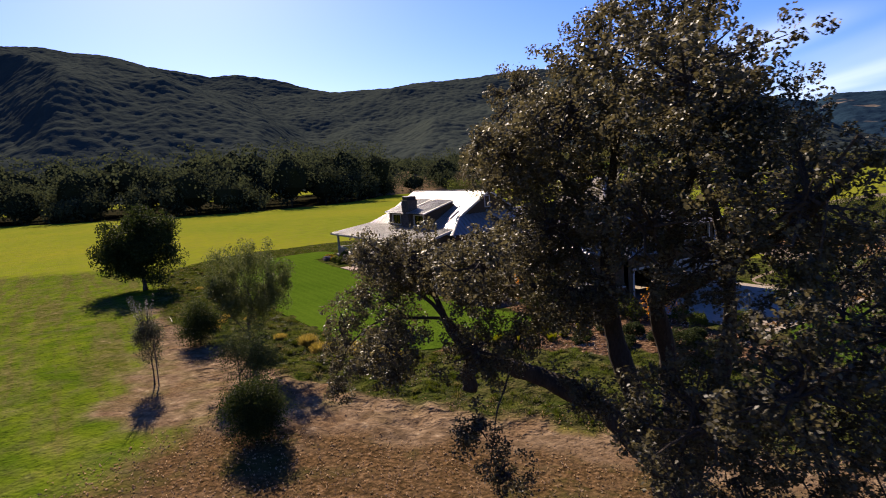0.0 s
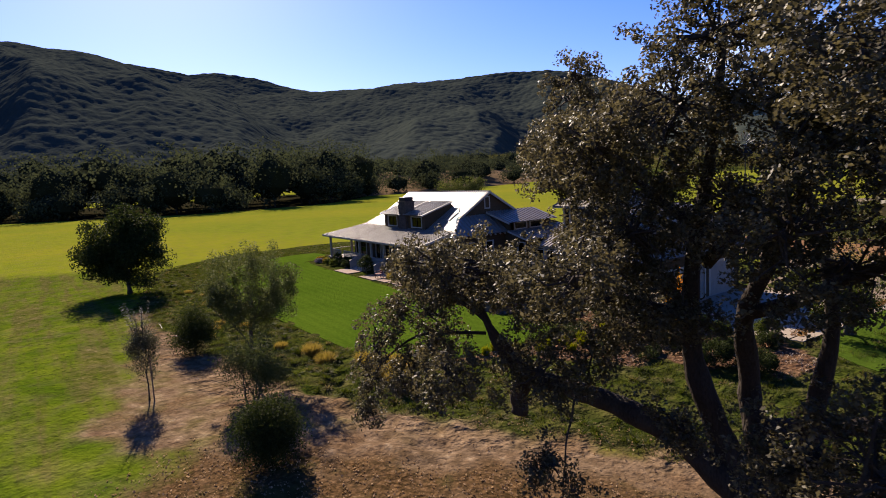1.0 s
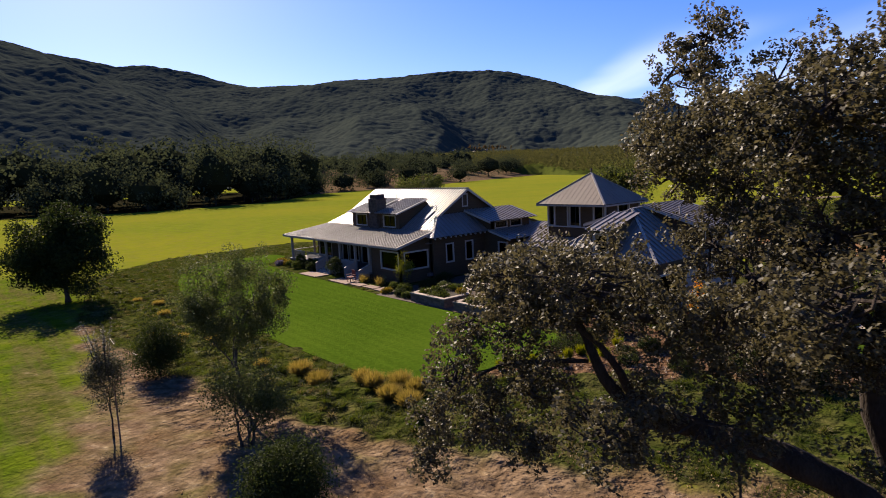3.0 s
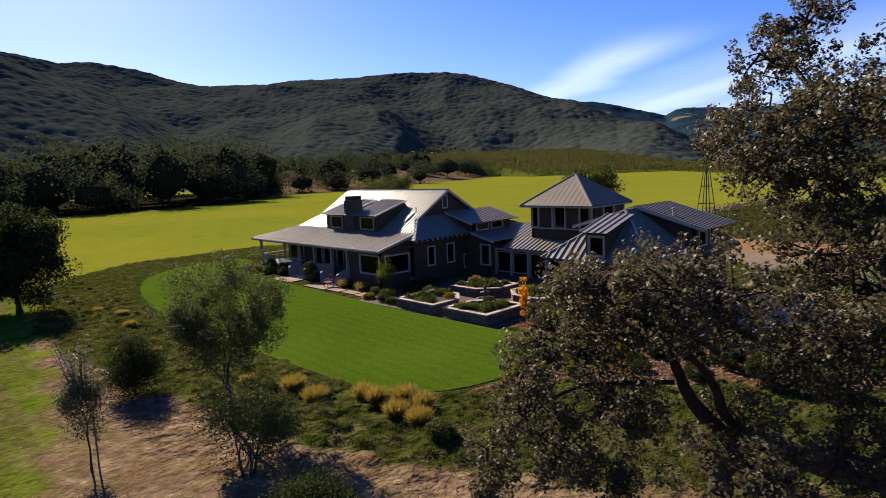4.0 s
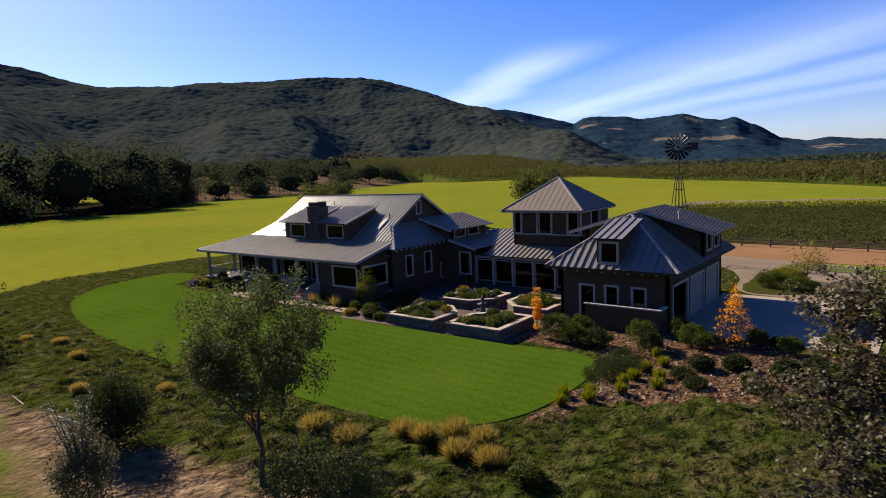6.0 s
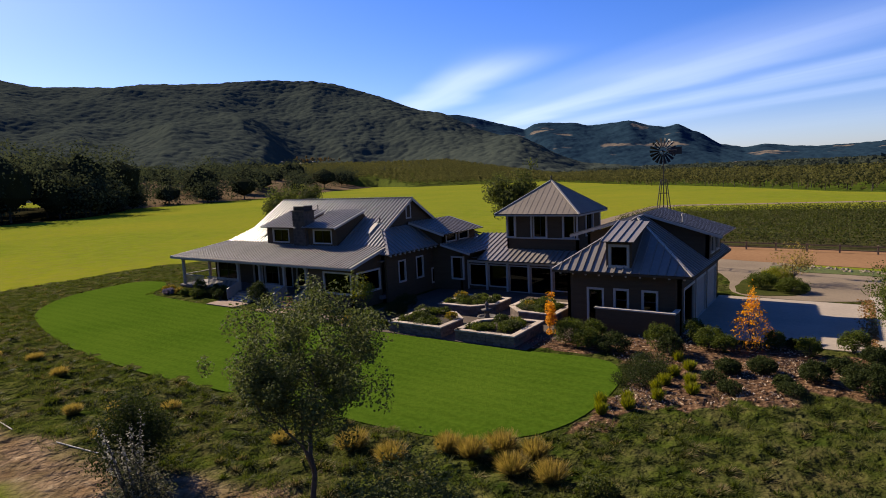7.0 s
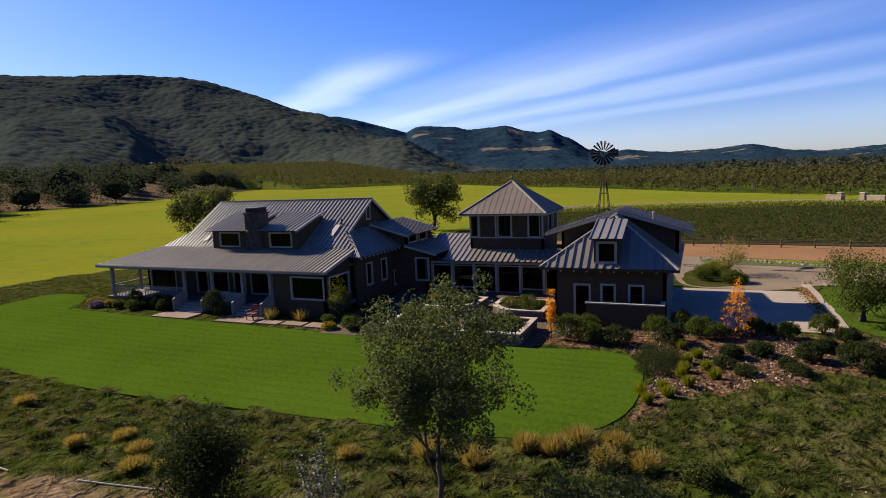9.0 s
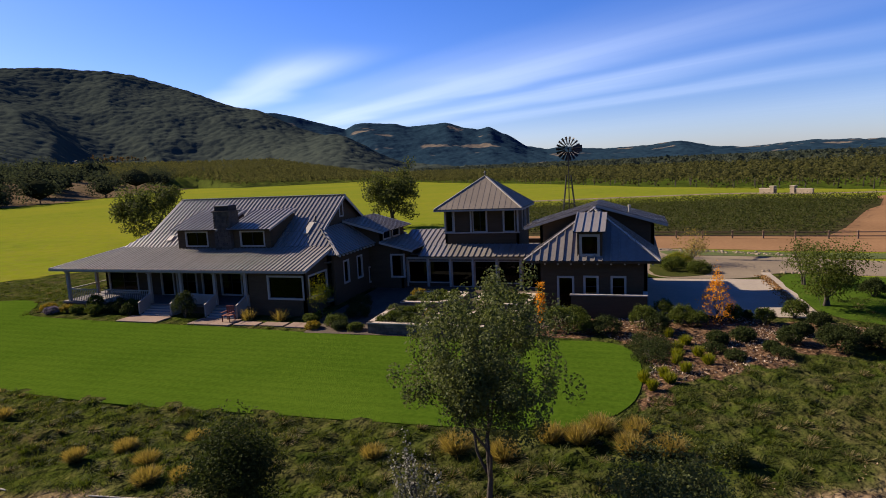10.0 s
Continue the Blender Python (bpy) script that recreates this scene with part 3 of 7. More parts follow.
    l.new(a.outputs["Fac"], bp.inputs["Height"])
    bp.inputs["Strength"].default_value, bp.inputs["Distance"].default_value = 0.9, 0.12
    # hummocks of the rough ground
    a2, bp2 = n.new("ShaderNodeTexNoise"), n.new("ShaderNodeBump")
    a2.inputs["Scale"].default_value, a2.inputs["Detail"].default_value = 1.5, 3
    l.new(geo.outputs["Position"], a2.inputs["Vector"])
    l.new(a2.outputs["Fac"], bp2.inputs["Height"])
    l.new(weight("rough", 0.8, 2.0), bp2.inputs["Strength"])
    bp2.inputs["Distance"].default_value = 0.55
    l.new(bp.outputs[0], bp2.inputs["Normal"])
    l.new(bp2.outputs[0], b.inputs["Normal"])
    return m


me = make_ground()
me.materials.append(ground_mat())
ground = tagged(new("ground", me), "yellow-green valley field with rough grass, gravel path and leaf litter", "ground", kind="structure")


def sheet(name, poly, z, material, label, category, thick=0.06, jitter=0.0, step=None):
    """A slab of ground covering with a cut edge, kept above the ground."""
    pts = []
    for i, p in enumerate(poly):
        q = poly[(i + 1) % len(poly)]
        k = max(1, int(math.hypot(q[0] - p[0], q[1] - p[1]) / (step or 1e9)))
        for s in range(k):
            pts.append((p[0] + (q[0] - p[0]) * s / k, p[1] + (q[1] - p[1]) * s / k))
    if step:      # rounded corners
        for _ in range(6):
            pts = [((a[0] + b[0] * 2 + c[0]) / 4, (a[1] + 2 * b[1] + c[1]) / 4) for a, b, c in zip(pts[-1:] + pts[:-1], pts, pts[1:] + pts[:1])]
    pts = [(x + random.uniform(-jitter, jitter), y + random.uniform(-jitter, jitter)) for x, y in pts]
    bm = bmesh.new()
    prism(bm, [(x, y, z - thick) for x, y in pts], (0, 0, thick))
    bmesh.ops.triangulate(bm, faces=[f for f in bm.faces if len(f.verts) > 4])
    me = bpy.data.meshes.new(name)
    bm.to_mesh(me)
    bm.free()
    me.materials.append(material)
    return tagged(new(name, me), label, category, kind="structure")


def mow(m):
    """Mowing lines: faint lighter and darker passes along the lawn."""
    n, l = m.node_tree.nodes, m.node_tree.links
    b = n["Principled BSDF"]
    src = b.inputs["Base Color"].links[0].from_socket
    geo, wv, hs, mr = n.new("ShaderNodeNewGeometry"), n.new("ShaderNodeTexWave"), n.new("ShaderNodeHueSaturation"), n.new("ShaderNodeMapRange")
    wv.bands_direction = "Y"
    wv.inputs["Scale"].default_value, wv.inputs["Distortion"].default_value, wv.inputs["Detail Scale"].default_value = 0.40, 4.0, 0.15
    l.new(geo.outputs["Position"], wv.inputs["Vector"])
    mr.inputs["To Min"].default_value, mr.inputs["To Max"].default_value = 0.955, 1.045
    l.new(wv.outputs["Fac"], mr.inputs[0])
    l.new(mr.outputs[0], hs.inputs["Value"])
    l.new(src, hs.inputs["Color"])
    l.new(hs.outputs[0], b.inputs["Base Color"])


mow(M_LAWN)
sheet("lawn", LAWN, 0.03, M_LAWN, "smooth bright green mown lawn before the house", "lawn", 0.25, 0.02, 0.7)
sheet("driveway", [(-26.4, 28.9), (-18.2, 28.9), (-18.1, 39.6), (-26.4, 39.6)], 0.03, M_CONCRETE, "pale concrete driveway apron beside the garage", "driveway", 0.2)
sheet("pavement", [(-18.08, 29.2), (-17.5, 29.3), (-17.35, 36), (-17.5, 42.3), (-18.08, 42.3)], 0.035, M_CONCRETE, "pale concrete border of the driveway", "pavement", 0.2)
sheet("road", [(-26.3, 39.61), (-18.09, 39.61), (-18.0, 42.6), (-16.8, 43.5), (-14.0, 42.6), (-11.0, 40.6), (-4, 42.2), (20, 44), (60, 46), (60, 50), (20, 48), (-6, 47.0), (-12, 48.6), (-18, 52.0), (-27, 56.5), (-45, 60), (-60, 72), (-62, 71), (-46, 57.5), (-30, 52), (-26.3, 46)], 0.02, M_GRAVEL,
      "grey gravel yard and lane behind the garage", "road", 0.2, 0.08, 1.2)
sheet("dirt_road", [(-60, 70), (-45, 67.2), (-30, 65.7), (-8.0, 63.8), (-4.2, 71), (4.8, 93), (8.4, 99), (15.6, 122), (26, 122), (20, 90), (12, 70), (14, 60), (60, 62), (60, 55), (10, 52.5), (-8, 52.5), (-24, 55), (-46, 59.6), (-62, 67)], 0.03, M_DIRT,
      "bare orange dirt track beside the vineyard", "road", 0.2, 0.15, 1.5)
sheet("field_track", [(-50.6, 72), (-51, 129), (-42, 131), (-24, 135), (-5, 138.2), (6, 130), (60, 128), (60, 131.5), (8, 133), (-4, 141.6), (-24, 138.5), (-42, 134.4), (-55, 132), (-54, 72)], 0.02, M_GRAVEL, "pale gravel track round the vineyard", "road", 0.2, 0.1, 2.0)
sheet("courtyard", WALKWAY, 0.04, M_PAVING, "dark paved courtyard between the wings", "pavement", 0.2)

# ---- hills ----
def hill_mat(name, c1, c2, c3=None):
    m = mat(name, c1, c2, 0.012, 1.0, fine=0.09, spec=0.0, bump=1.0, bump_scale=0.08)
    for nd in m.node_tree.nodes:
        if nd.bl_idname == "ShaderNodeBump":
            nd.inputs["Distance"].default_value = 2.0
        if c3 and nd.bl_idname == "ShaderNodeValToRGB":
            e = nd.color_ramp.elements.new(0.72)
            e.color = (*c3, 1)
    return m


def bare_patches(m):
    """Bare tan clearings of a hundred metres and more between the scrub."""
    n, l = m.node_tree.nodes, m.node_tree.links
    b = n["Principled BSDF"]
    src = b.inputs["Base Color"].links[0].from_socket
    geo, ns, rp, mx = n.new("ShaderNodeNewGeometry"), n.new("ShaderNodeTexNoise"), n.new("ShaderNodeValToRGB"), n.new("ShaderNodeMix")
    ns.inputs["Scale"].default_value, ns.inputs["Detail"].default_value = 0.0045, 3
    rp.color_ramp.elements[0].position, rp.color_ramp.elements[1].position = 0.62, 0.655
    mx.data_type = "RGBA"
    mx.inputs["B"].default_value = (0.125, 0.100, 0.076, 1)
    l.new(geo.outputs["Position"], ns.inputs["Vector"])
    l.new(ns.outputs["Fac"], rp.inputs[0])
    l.new(rp.outputs[0], mx.inputs["Factor"])
    l.new(src, mx.inputs["A"])
    l.new(mx.outputs["Result"], b.inputs["Base Color"])


def crest(knots, a):
    return np.interp(a, [k[0] for k in knots], [k[1] for k in knots])


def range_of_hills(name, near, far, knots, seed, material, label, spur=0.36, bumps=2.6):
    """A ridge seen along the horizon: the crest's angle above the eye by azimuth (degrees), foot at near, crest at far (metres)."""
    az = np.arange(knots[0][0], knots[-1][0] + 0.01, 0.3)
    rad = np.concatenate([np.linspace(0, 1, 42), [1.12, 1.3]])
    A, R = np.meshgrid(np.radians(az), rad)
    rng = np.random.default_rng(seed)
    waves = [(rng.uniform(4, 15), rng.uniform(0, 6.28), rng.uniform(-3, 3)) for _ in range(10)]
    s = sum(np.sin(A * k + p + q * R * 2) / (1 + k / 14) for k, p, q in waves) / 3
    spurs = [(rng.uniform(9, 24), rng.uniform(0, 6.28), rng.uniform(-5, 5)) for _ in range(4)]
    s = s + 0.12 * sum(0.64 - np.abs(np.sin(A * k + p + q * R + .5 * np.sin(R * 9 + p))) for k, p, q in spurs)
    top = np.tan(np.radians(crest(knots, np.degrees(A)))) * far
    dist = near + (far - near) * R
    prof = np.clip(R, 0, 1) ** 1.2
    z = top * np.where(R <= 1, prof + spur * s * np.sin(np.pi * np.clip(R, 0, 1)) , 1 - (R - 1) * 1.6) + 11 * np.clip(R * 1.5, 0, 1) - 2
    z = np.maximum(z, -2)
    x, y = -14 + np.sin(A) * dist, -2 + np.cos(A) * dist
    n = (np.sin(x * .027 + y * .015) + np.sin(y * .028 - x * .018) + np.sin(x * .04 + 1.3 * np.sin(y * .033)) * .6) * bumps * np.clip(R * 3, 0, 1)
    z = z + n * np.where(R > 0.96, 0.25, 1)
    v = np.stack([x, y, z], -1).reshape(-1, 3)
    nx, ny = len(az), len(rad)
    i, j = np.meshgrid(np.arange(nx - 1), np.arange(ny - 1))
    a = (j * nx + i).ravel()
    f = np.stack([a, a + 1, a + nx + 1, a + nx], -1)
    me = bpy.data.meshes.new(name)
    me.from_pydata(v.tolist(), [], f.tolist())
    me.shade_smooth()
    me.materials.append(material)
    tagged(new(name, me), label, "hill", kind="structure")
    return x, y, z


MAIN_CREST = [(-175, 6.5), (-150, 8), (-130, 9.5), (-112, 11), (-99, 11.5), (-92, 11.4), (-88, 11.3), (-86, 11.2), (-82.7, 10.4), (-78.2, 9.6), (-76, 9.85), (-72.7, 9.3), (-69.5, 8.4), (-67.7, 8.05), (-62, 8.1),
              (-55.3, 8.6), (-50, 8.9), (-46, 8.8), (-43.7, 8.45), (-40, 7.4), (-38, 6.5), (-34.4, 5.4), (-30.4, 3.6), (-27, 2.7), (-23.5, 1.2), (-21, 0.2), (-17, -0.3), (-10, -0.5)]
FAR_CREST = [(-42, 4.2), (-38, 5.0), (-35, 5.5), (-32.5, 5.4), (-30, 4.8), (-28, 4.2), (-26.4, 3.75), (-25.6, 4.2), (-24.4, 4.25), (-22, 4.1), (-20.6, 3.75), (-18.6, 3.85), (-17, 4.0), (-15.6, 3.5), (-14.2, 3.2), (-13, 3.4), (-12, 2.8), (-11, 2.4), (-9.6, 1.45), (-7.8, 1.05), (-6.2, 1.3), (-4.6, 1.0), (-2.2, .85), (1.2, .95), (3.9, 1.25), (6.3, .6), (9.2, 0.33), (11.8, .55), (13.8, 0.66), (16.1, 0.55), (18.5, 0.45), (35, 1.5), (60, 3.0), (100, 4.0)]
M_HILL = hill_mat("chaparral_hill", (0.056, 0.067, 0.054), (0.041, 0.052, 0.045))
# far hills: the blue of distance haze is mixed into the base colour
M_HAZED_HILL = hill_mat("far_hill", (0.020, 0.041, 0.062), (0.015, 0.033, 0.052))
bare_patches(M_HAZED_HILL)
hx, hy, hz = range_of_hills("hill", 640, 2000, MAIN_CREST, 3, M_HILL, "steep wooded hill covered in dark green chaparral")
fx, fy, fz = range_of_hills("far_hill", 2200, 3700, FAR_CREST, 8, M_HAZED_HILL, "far hills with haze blue in their colour and bare tan patches", 0.16, 3.0)


def canopy(name, grid, lo, hi, cols, rows, cell, tall, material, label):
    """Scrub and oaks that cover a slope as one lumpy roof of rounded crowns."""
    az = np.degrees(np.arctan2(grid[0][0] + 14, grid[1][0] + 2))
    C, R = np.meshgrid(np.interp(np.linspace(lo, hi, cols), az, np.arange(len(az))), np.linspace(0, 41.7, rows))
    c0, r0 = np.minimum(C.astype(int), len(az) - 2), R.astype(int)
    t, u = C - c0, R - r0
    x, y, z = [(g[r0, c0] * (1 - t) + g[r0, c0 + 1] * t) * (1 - u) + (g[r0 + 1, c0] * (1 - t) + g[r0 + 1, c0 + 1] * t) * u for g in grid]
    dome = np.zeros_like(x)
    p, q = x / cell, y / cell
    for i in (-1, 0, 1):
        for j in (-1, 0, 1):
            gx, gy = np.floor(p) + i, np.floor(q) + j
            h = [np.modf(np.abs(np.sin(gx * k + gy * m) * 4375.85))[0] for k, m in ((127.1, 311.7), (269.5, 183.3), (419.2, 371.9))]
            size = .55 + .6 * h[2] ** 2
            d = ((p - gx - h[0]) ** 2 + (q - gy - h[1]) ** 2) / (.95 * size) ** 2
            dome = np.maximum(dome, size * np.clip(1 - d, 0, 1) ** .8)
    z = z + tall * dome - .3
    i, j = np.meshgrid(np.arange(cols - 1), np.arange(rows - 1))
    a = (j * cols + i).ravel()
    f = np.stack([a, a + 1, a + cols + 1, a + cols], -1)
    me = bpy.data.meshes.new(name)
    me.from_pydata(np.stack([x, y, z], -1).reshape(-1, 3).tolist(), [], f.tolist())
    me.shade_smooth()
    me.materials.append(material)
    tagged(new(name, me), label, "scrub", kind="stuff")


canopy("hillside_trees", (hx, hy, hz), -104, -14, 820, 270, 16.0, 3.5, M_HILL, "dense chaparral and oak scrub covering the hill")
canopy("far_hillside_trees", (fx, fy, fz), -41, 34, 560, 130, 26.0, 4.5, M_HAZED_HILL, "scrub on the far hills, coloured haze blue")

# ---- main house ----
RIDGE_Y, RIDGE_Z, S = 34.37, 7.2, 0.62
def slope_z(y):
    return RIDGE_Z - S * abs(y - RIDGE_Y)


def stairs(parent, x0, x1, y0, count, top):
    for i in range(count):
        z = top * (i + 1) / (count + 1)
        box("step", x0, x1, y0 + 0.28 * i, y0 + 0.28 * count + 0.05, z - top / (count + 1) + 0.002 * i, z, M_POST, parent, "grey painted porch step", 0.01)


def stair_rail(parent, x, y0, y1, z0, z1):
    """A panelled grey rail that slopes with the steps."""
    bm = bmesh.new()
    prism(bm, [(x - 0.05, y0, z0 - 0.05), (x - 0.05, y1, z1 - 0.45), (x - 0.05, y1, z1 + 0.45), (x - 0.05, y0, z0 + 0.75)], (0.1, 0, 0))
    part("stair_rail", bm, M_POST, parent, "grey panelled stair rail")


def main_house():
    h = thing("main_house", (-55, 33, 0), "dark brown gabled house with grey metal roof and deep porch", "house")
    # walls with their openings
    f0, f1 = (-65.3, 28.3), (-50.9, 28.3)
    fo = [(0.35, 2.95, 0.75, 2.35), (5.2, 6.2, 0.62, 2.6), (6.6, 8.2, 0.75, 2.5), (8.8, 9.8, 0.62, 2.6), (10.4, 12.0, 0.75, 2.5), (12.4, 13.4, 0.62, 2.6)]
    wall(h, f0, f1, 0.0, 3.6, fo)
    for k, (a, b, c, d) in enumerate(fo):
        window(h, f0, f1, a, b, c, d, 1 if b - a > 1.2 else 0, 1 if c > .7 else 0, name="window" if c > 0.7 else "glazed_door")
    b0, b1 = (-50.9, 25.8), (-46.8, 25.8)
    wall(h, b0, b1, 0.0, 3.05, [(1.5, 3.95, 1.15, 2.52)])
    window(h, b0, b1, 1.5, 3.95, 1.15, 2.52)
    s0, s1 = (-46.8, 25.8), (-46.8, 28.9)
    wall(h, s0, s1, 0.0, 3.05, [(0.55, 2.85, 1.1, 2.45)])
    bm = bmesh.new()
    prism(bm, [(-46.98, 25.8, 3.05), (-46.98, 28.9, 3.05), (-46.98, 28.9, 3.82), (-46.98, 25.8, 3.03)], (0.18, 0, 0))
    part("wall", bm, M_WALL, h)
    window(h, s0, s1, 0.55, 2.85, 1.1, 2.45)
    wall(h, (-50.9, 28.3), (-50.9, 25.98), 0.0, 3.05)
    e0, e1 = (-46.3, 28.9), (-46.3, 40.2)
    eo = [(1.4, 2.1, 1.3, 2.75), (3.55, 4.3, 1.25, 2.75), (5.5, 6.3, 0.55, 1.6)]
    wall(h, e0, e1, 0.0, 3.75, eo)
    for a, b, c, d in eo:
        window(h, e0, e1, a, b, c, d)
    wall(h, (-46.3, 40.2), (-65.3, 40.2), 0.0, 3.75)
    wall(h, (-65.3, 40.2), (-65.3, 28.3), 0.0, 3.75, [(2, 4, 0.9, 2.4), (7, 9, 0.9, 2.4)])
    window(h, (-65.3, 40.2), (-65.3, 28.3), 2, 4, 0.9, 2.4, 1)
    window(h, (-65.3, 40.2), (-65.3, 28.3), 7, 9, 0.9, 2.4, 1)
    # wall added behind the dormers to block light and view through the attic
    box("attic_blocker", -62.3, -48.5, 30.6, 30.7, 3.1, 4.9, M_INSIDE, h)
    # gable ends above the skirt roofs
    for gx, sgn in ((-48.25, 1), (-62.45, -1)):
        bm = bmesh.new()
        prism(bm, [(gx, 30.75, slope_z(30.75) - .06), (gx, 38.0, slope_z(38.0) - .06), (gx, RIDGE_Y, RIDGE_Z - .06)], (-0.18 * sgn, 0, 0))
        part("gable_wall", bm, M_WALL, h)
    window(h, (-48.25, 30.75), (-48.25, 38), 3.25, 3.75, 5.65, 6.65, trim=0.09)
    # roofs
    roof_slope(h, [(-64.25, 29.2, slope_z(29.2)), (-46.45, 29.2, slope_z(29.2)), (-47.92, 30.77, slope_z(30.77)), (-47.92, RIDGE_Y, RIDGE_Z), (-62.77, RIDGE_Y, RIDGE_Z), (-62.77, 30.77, slope_z(30.77))], (1, 0, 0), 0.345)
    roof_slope(h, [(-46.48, 29.19, slope_z(29.19)), (-46.48, 28.4, slope_z(28.4)), (-45.7, 28.4, slope_z(28.4)), (-46.44, 29.19, slope_z(29.19))], (1, 0, 0), 0.3)
    roof_slope(h, [(-62.77, RIDGE_Y, RIDGE_Z), (-47.92, RIDGE_Y, RIDGE_Z), (-47.92, 37.6, slope_z(37.6)), (-45.9, 40.6, 4.3), (-64.8, 40.6, 4.3), (-62.77, 37.6, slope_z(37.6))][:2] + [(-47.92, 38.0, slope_z(38.0)), (-62.77, 38.0, slope_z(38.0))], (1, 0, 0))
    zk = slope_z(38.0)
    roof_slope(h, [(-62.77, 38.01, zk), (-47.92, 38.01, zk), (-45.7, 41.2, zk - 1.2), (-64.99, 41.2, zk - 1.2)], (1, 0, 0))
    # skirts at the gable ends
    zs = slope_z(28.4)
    roof_slope(h, [(-45.7, 28.4, zs), (-45.7, 41.2, zs), (-48.15, 38.0, slope_z(30.77) + .15), (-48.15, 30.6, slope_z(30.6) + .1)], (0, 1, 0))
    # porch roofs
    roof_slope(h, [(-67.3, 25.38, 3.0), (-46.5, 25.38, 3.0), (-46.5, 29.24, 3.99), (-64.2, 29.24, 3.99)], (1, 0, 0), 0.31, lift=0.045, material=M_PORCHROOF)
    roof_slope(h, [(-67.3, 25.38, 3.0), (-64.2, 29.24, 3.99), (-64.2, 40, 3.99), (-67.3, 43, 3.0)], (0, 1, 0), material=M_PORCHROOF)
    roof_slope(h, [(-64.25, 29.22, 4.0), (-64.25, 40, 4.0), (-62.7, 38, 4.95), (-62.7, 30.77, 4.97)], (0, 1, 0))
    # edges: ridge caps, hips, fascia
    beam(h, (-62.8, RIDGE_Y, RIDGE_Z + .03), (-47.88, RIDGE_Y, RIDGE_Z + .03), 0.3, 0.06, M_ROOF, "ridge_cap")
    beam(h, (-47.95, 30.75, slope_z(30.75) + .02), (-45.68, 28.38, zs + .02), 0.16, 0.08, M_TRIM, "hip_cap", "pale hip edge")
    for gx in (-47.9, -62.79):
        beam(h, (gx, 30.7, slope_z(30.7) - .08), (gx, RIDGE_Y, RIDGE_Z - .08), 0.05, 0.2, M_TRIM, "rake_board")
        beam(h, (gx, 38.0, slope_z(38) - .08), (gx, RIDGE_Y, RIDGE_Z - .08), 0.05, 0.2, M_TRIM, "rake_board")
    beam(h, (-67.3, 25.36, 2.91), (-46.5, 25.36, 2.91), 0.04, 0.16, M_POST, "fascia")
    beam(h, (-46.48, 25.38, 2.93), (-46.48, 29.2, 3.91), 0.05, 0.2, M_TRIM, "rake_board")
    beam(h, (-67.28, 25.38, 3.01), (-64.2, 29.24, 4.02), 0.16, 0.06, M_ROOF, "hip_cap")
    for i in range(14):
        yy = 28.7 + i * 0.55
        beam(h, (-46.25, yy, 3.62), (-45.66, yy, 3.38), 0.09, 0.12, M_TRIM, "rafter_tail")
    # porch
    box("porch_floor", -66.6, -50.9, 25.6, 28.3, 0.45, 0.6, M_WOODFLOOR, h, "weathered porch boards")
    box("porch_floor", -66.6, -65.3, 28.3, 40, 0.45, 0.6, M_WOODFLOOR, h, "weathered porch boards")
    box("porch_base", -66.5, -50.9, 25.7, 28.3, 0, 0.45, M_WALL, h)
    for px, py in ((-66.1, 25.8), (-58.8, 25.8), (-56.2, 25.8), (-53.5, 25.8), (-51.1, 25.75), (-66.3, 28.4), (-66.3, 31.2), (-66.3, 34.0), (-66.3, 37)):
        p = box("post", px - 0.1, px + 0.1, py - 0.1, py + 0.1, 0.6, 2.9, M_POST, h, "grey painted porch post", 0.012)
        box("capital", px - 0.14, px + 0.14, py - 0.14, py + 0.14, 2.66, 2.78, M_POST, p)
    beam(h, (-66.3, 25.8, 2.83), (-51, 25.8, 2.83), 0.16, 0.22, M_POST, "porch_beam")
    beam(h, (-66.3, 25.8, 2.83), (-66.3, 40, 2.83), 0.16, 0.22, M_POST, "porch_beam")
    for xa, xb in ((-66.0, -63.4), (-62.9, -58.95)):
        rail = beam(h, (xa, 25.8, 1.45), (xb, 25.8, 1.45), 0.09, 0.06, M_POST, "porch_rail", "grey porch railing")
        k = int((xb - xa) / 0.16)
        for i in range(k):
            xx = xa + (xb - xa) * (i + .5) / k
            box("baluster", xx - .02, xx + .02, 25.78, 25.82, 0.6, 1.42, M_POST, rail)
    for xa, xb in ((-56.1, -53.6),):
        box("porch_rail", xa, xb, 25.74, 25.86, 0.6, 1.3, M_POST, h, "solid grey panelled porch rail", 0.02)
    box("porch_rail", -51.0, -50.92, 25.74, 25.86, 0.6, 1.3, M_POST, h)
    box("porch_rail", -66.36, -66.24, 25.9, 34, 1.38, 1.46, M_POST, h)
    stairs(h, -58.7, -56.3, 24.55, 4, 0.6)
    stairs(h, -53.4, -51.2, 24.55, 4, 0.6)
    for xx in (-58.8, -56.2, -53.5, -51.1):
        stair_rail(h, xx, 24.6, 25.75, 0.15, 0.9)
    # dormers
    for xa, xb, wa, wb in ((-59.1, -55.15, -58.1, -56.3), (-54.3, -50.8, -53.45, -51.6)):
        xl, xr = xa + .25, xb - .25
        d0, d1 = (xl, 28.95), (xr, 28.95)
        dw = wall(h, d0, d1, 3.85, 5.3, [(wa - xl, wb - xl, 4.12, 5.08)], name="dormer")
        window(dw, d0, d1, wa - xl, wb - xl, 4.12, 5.08, 1, 0, 0.08)
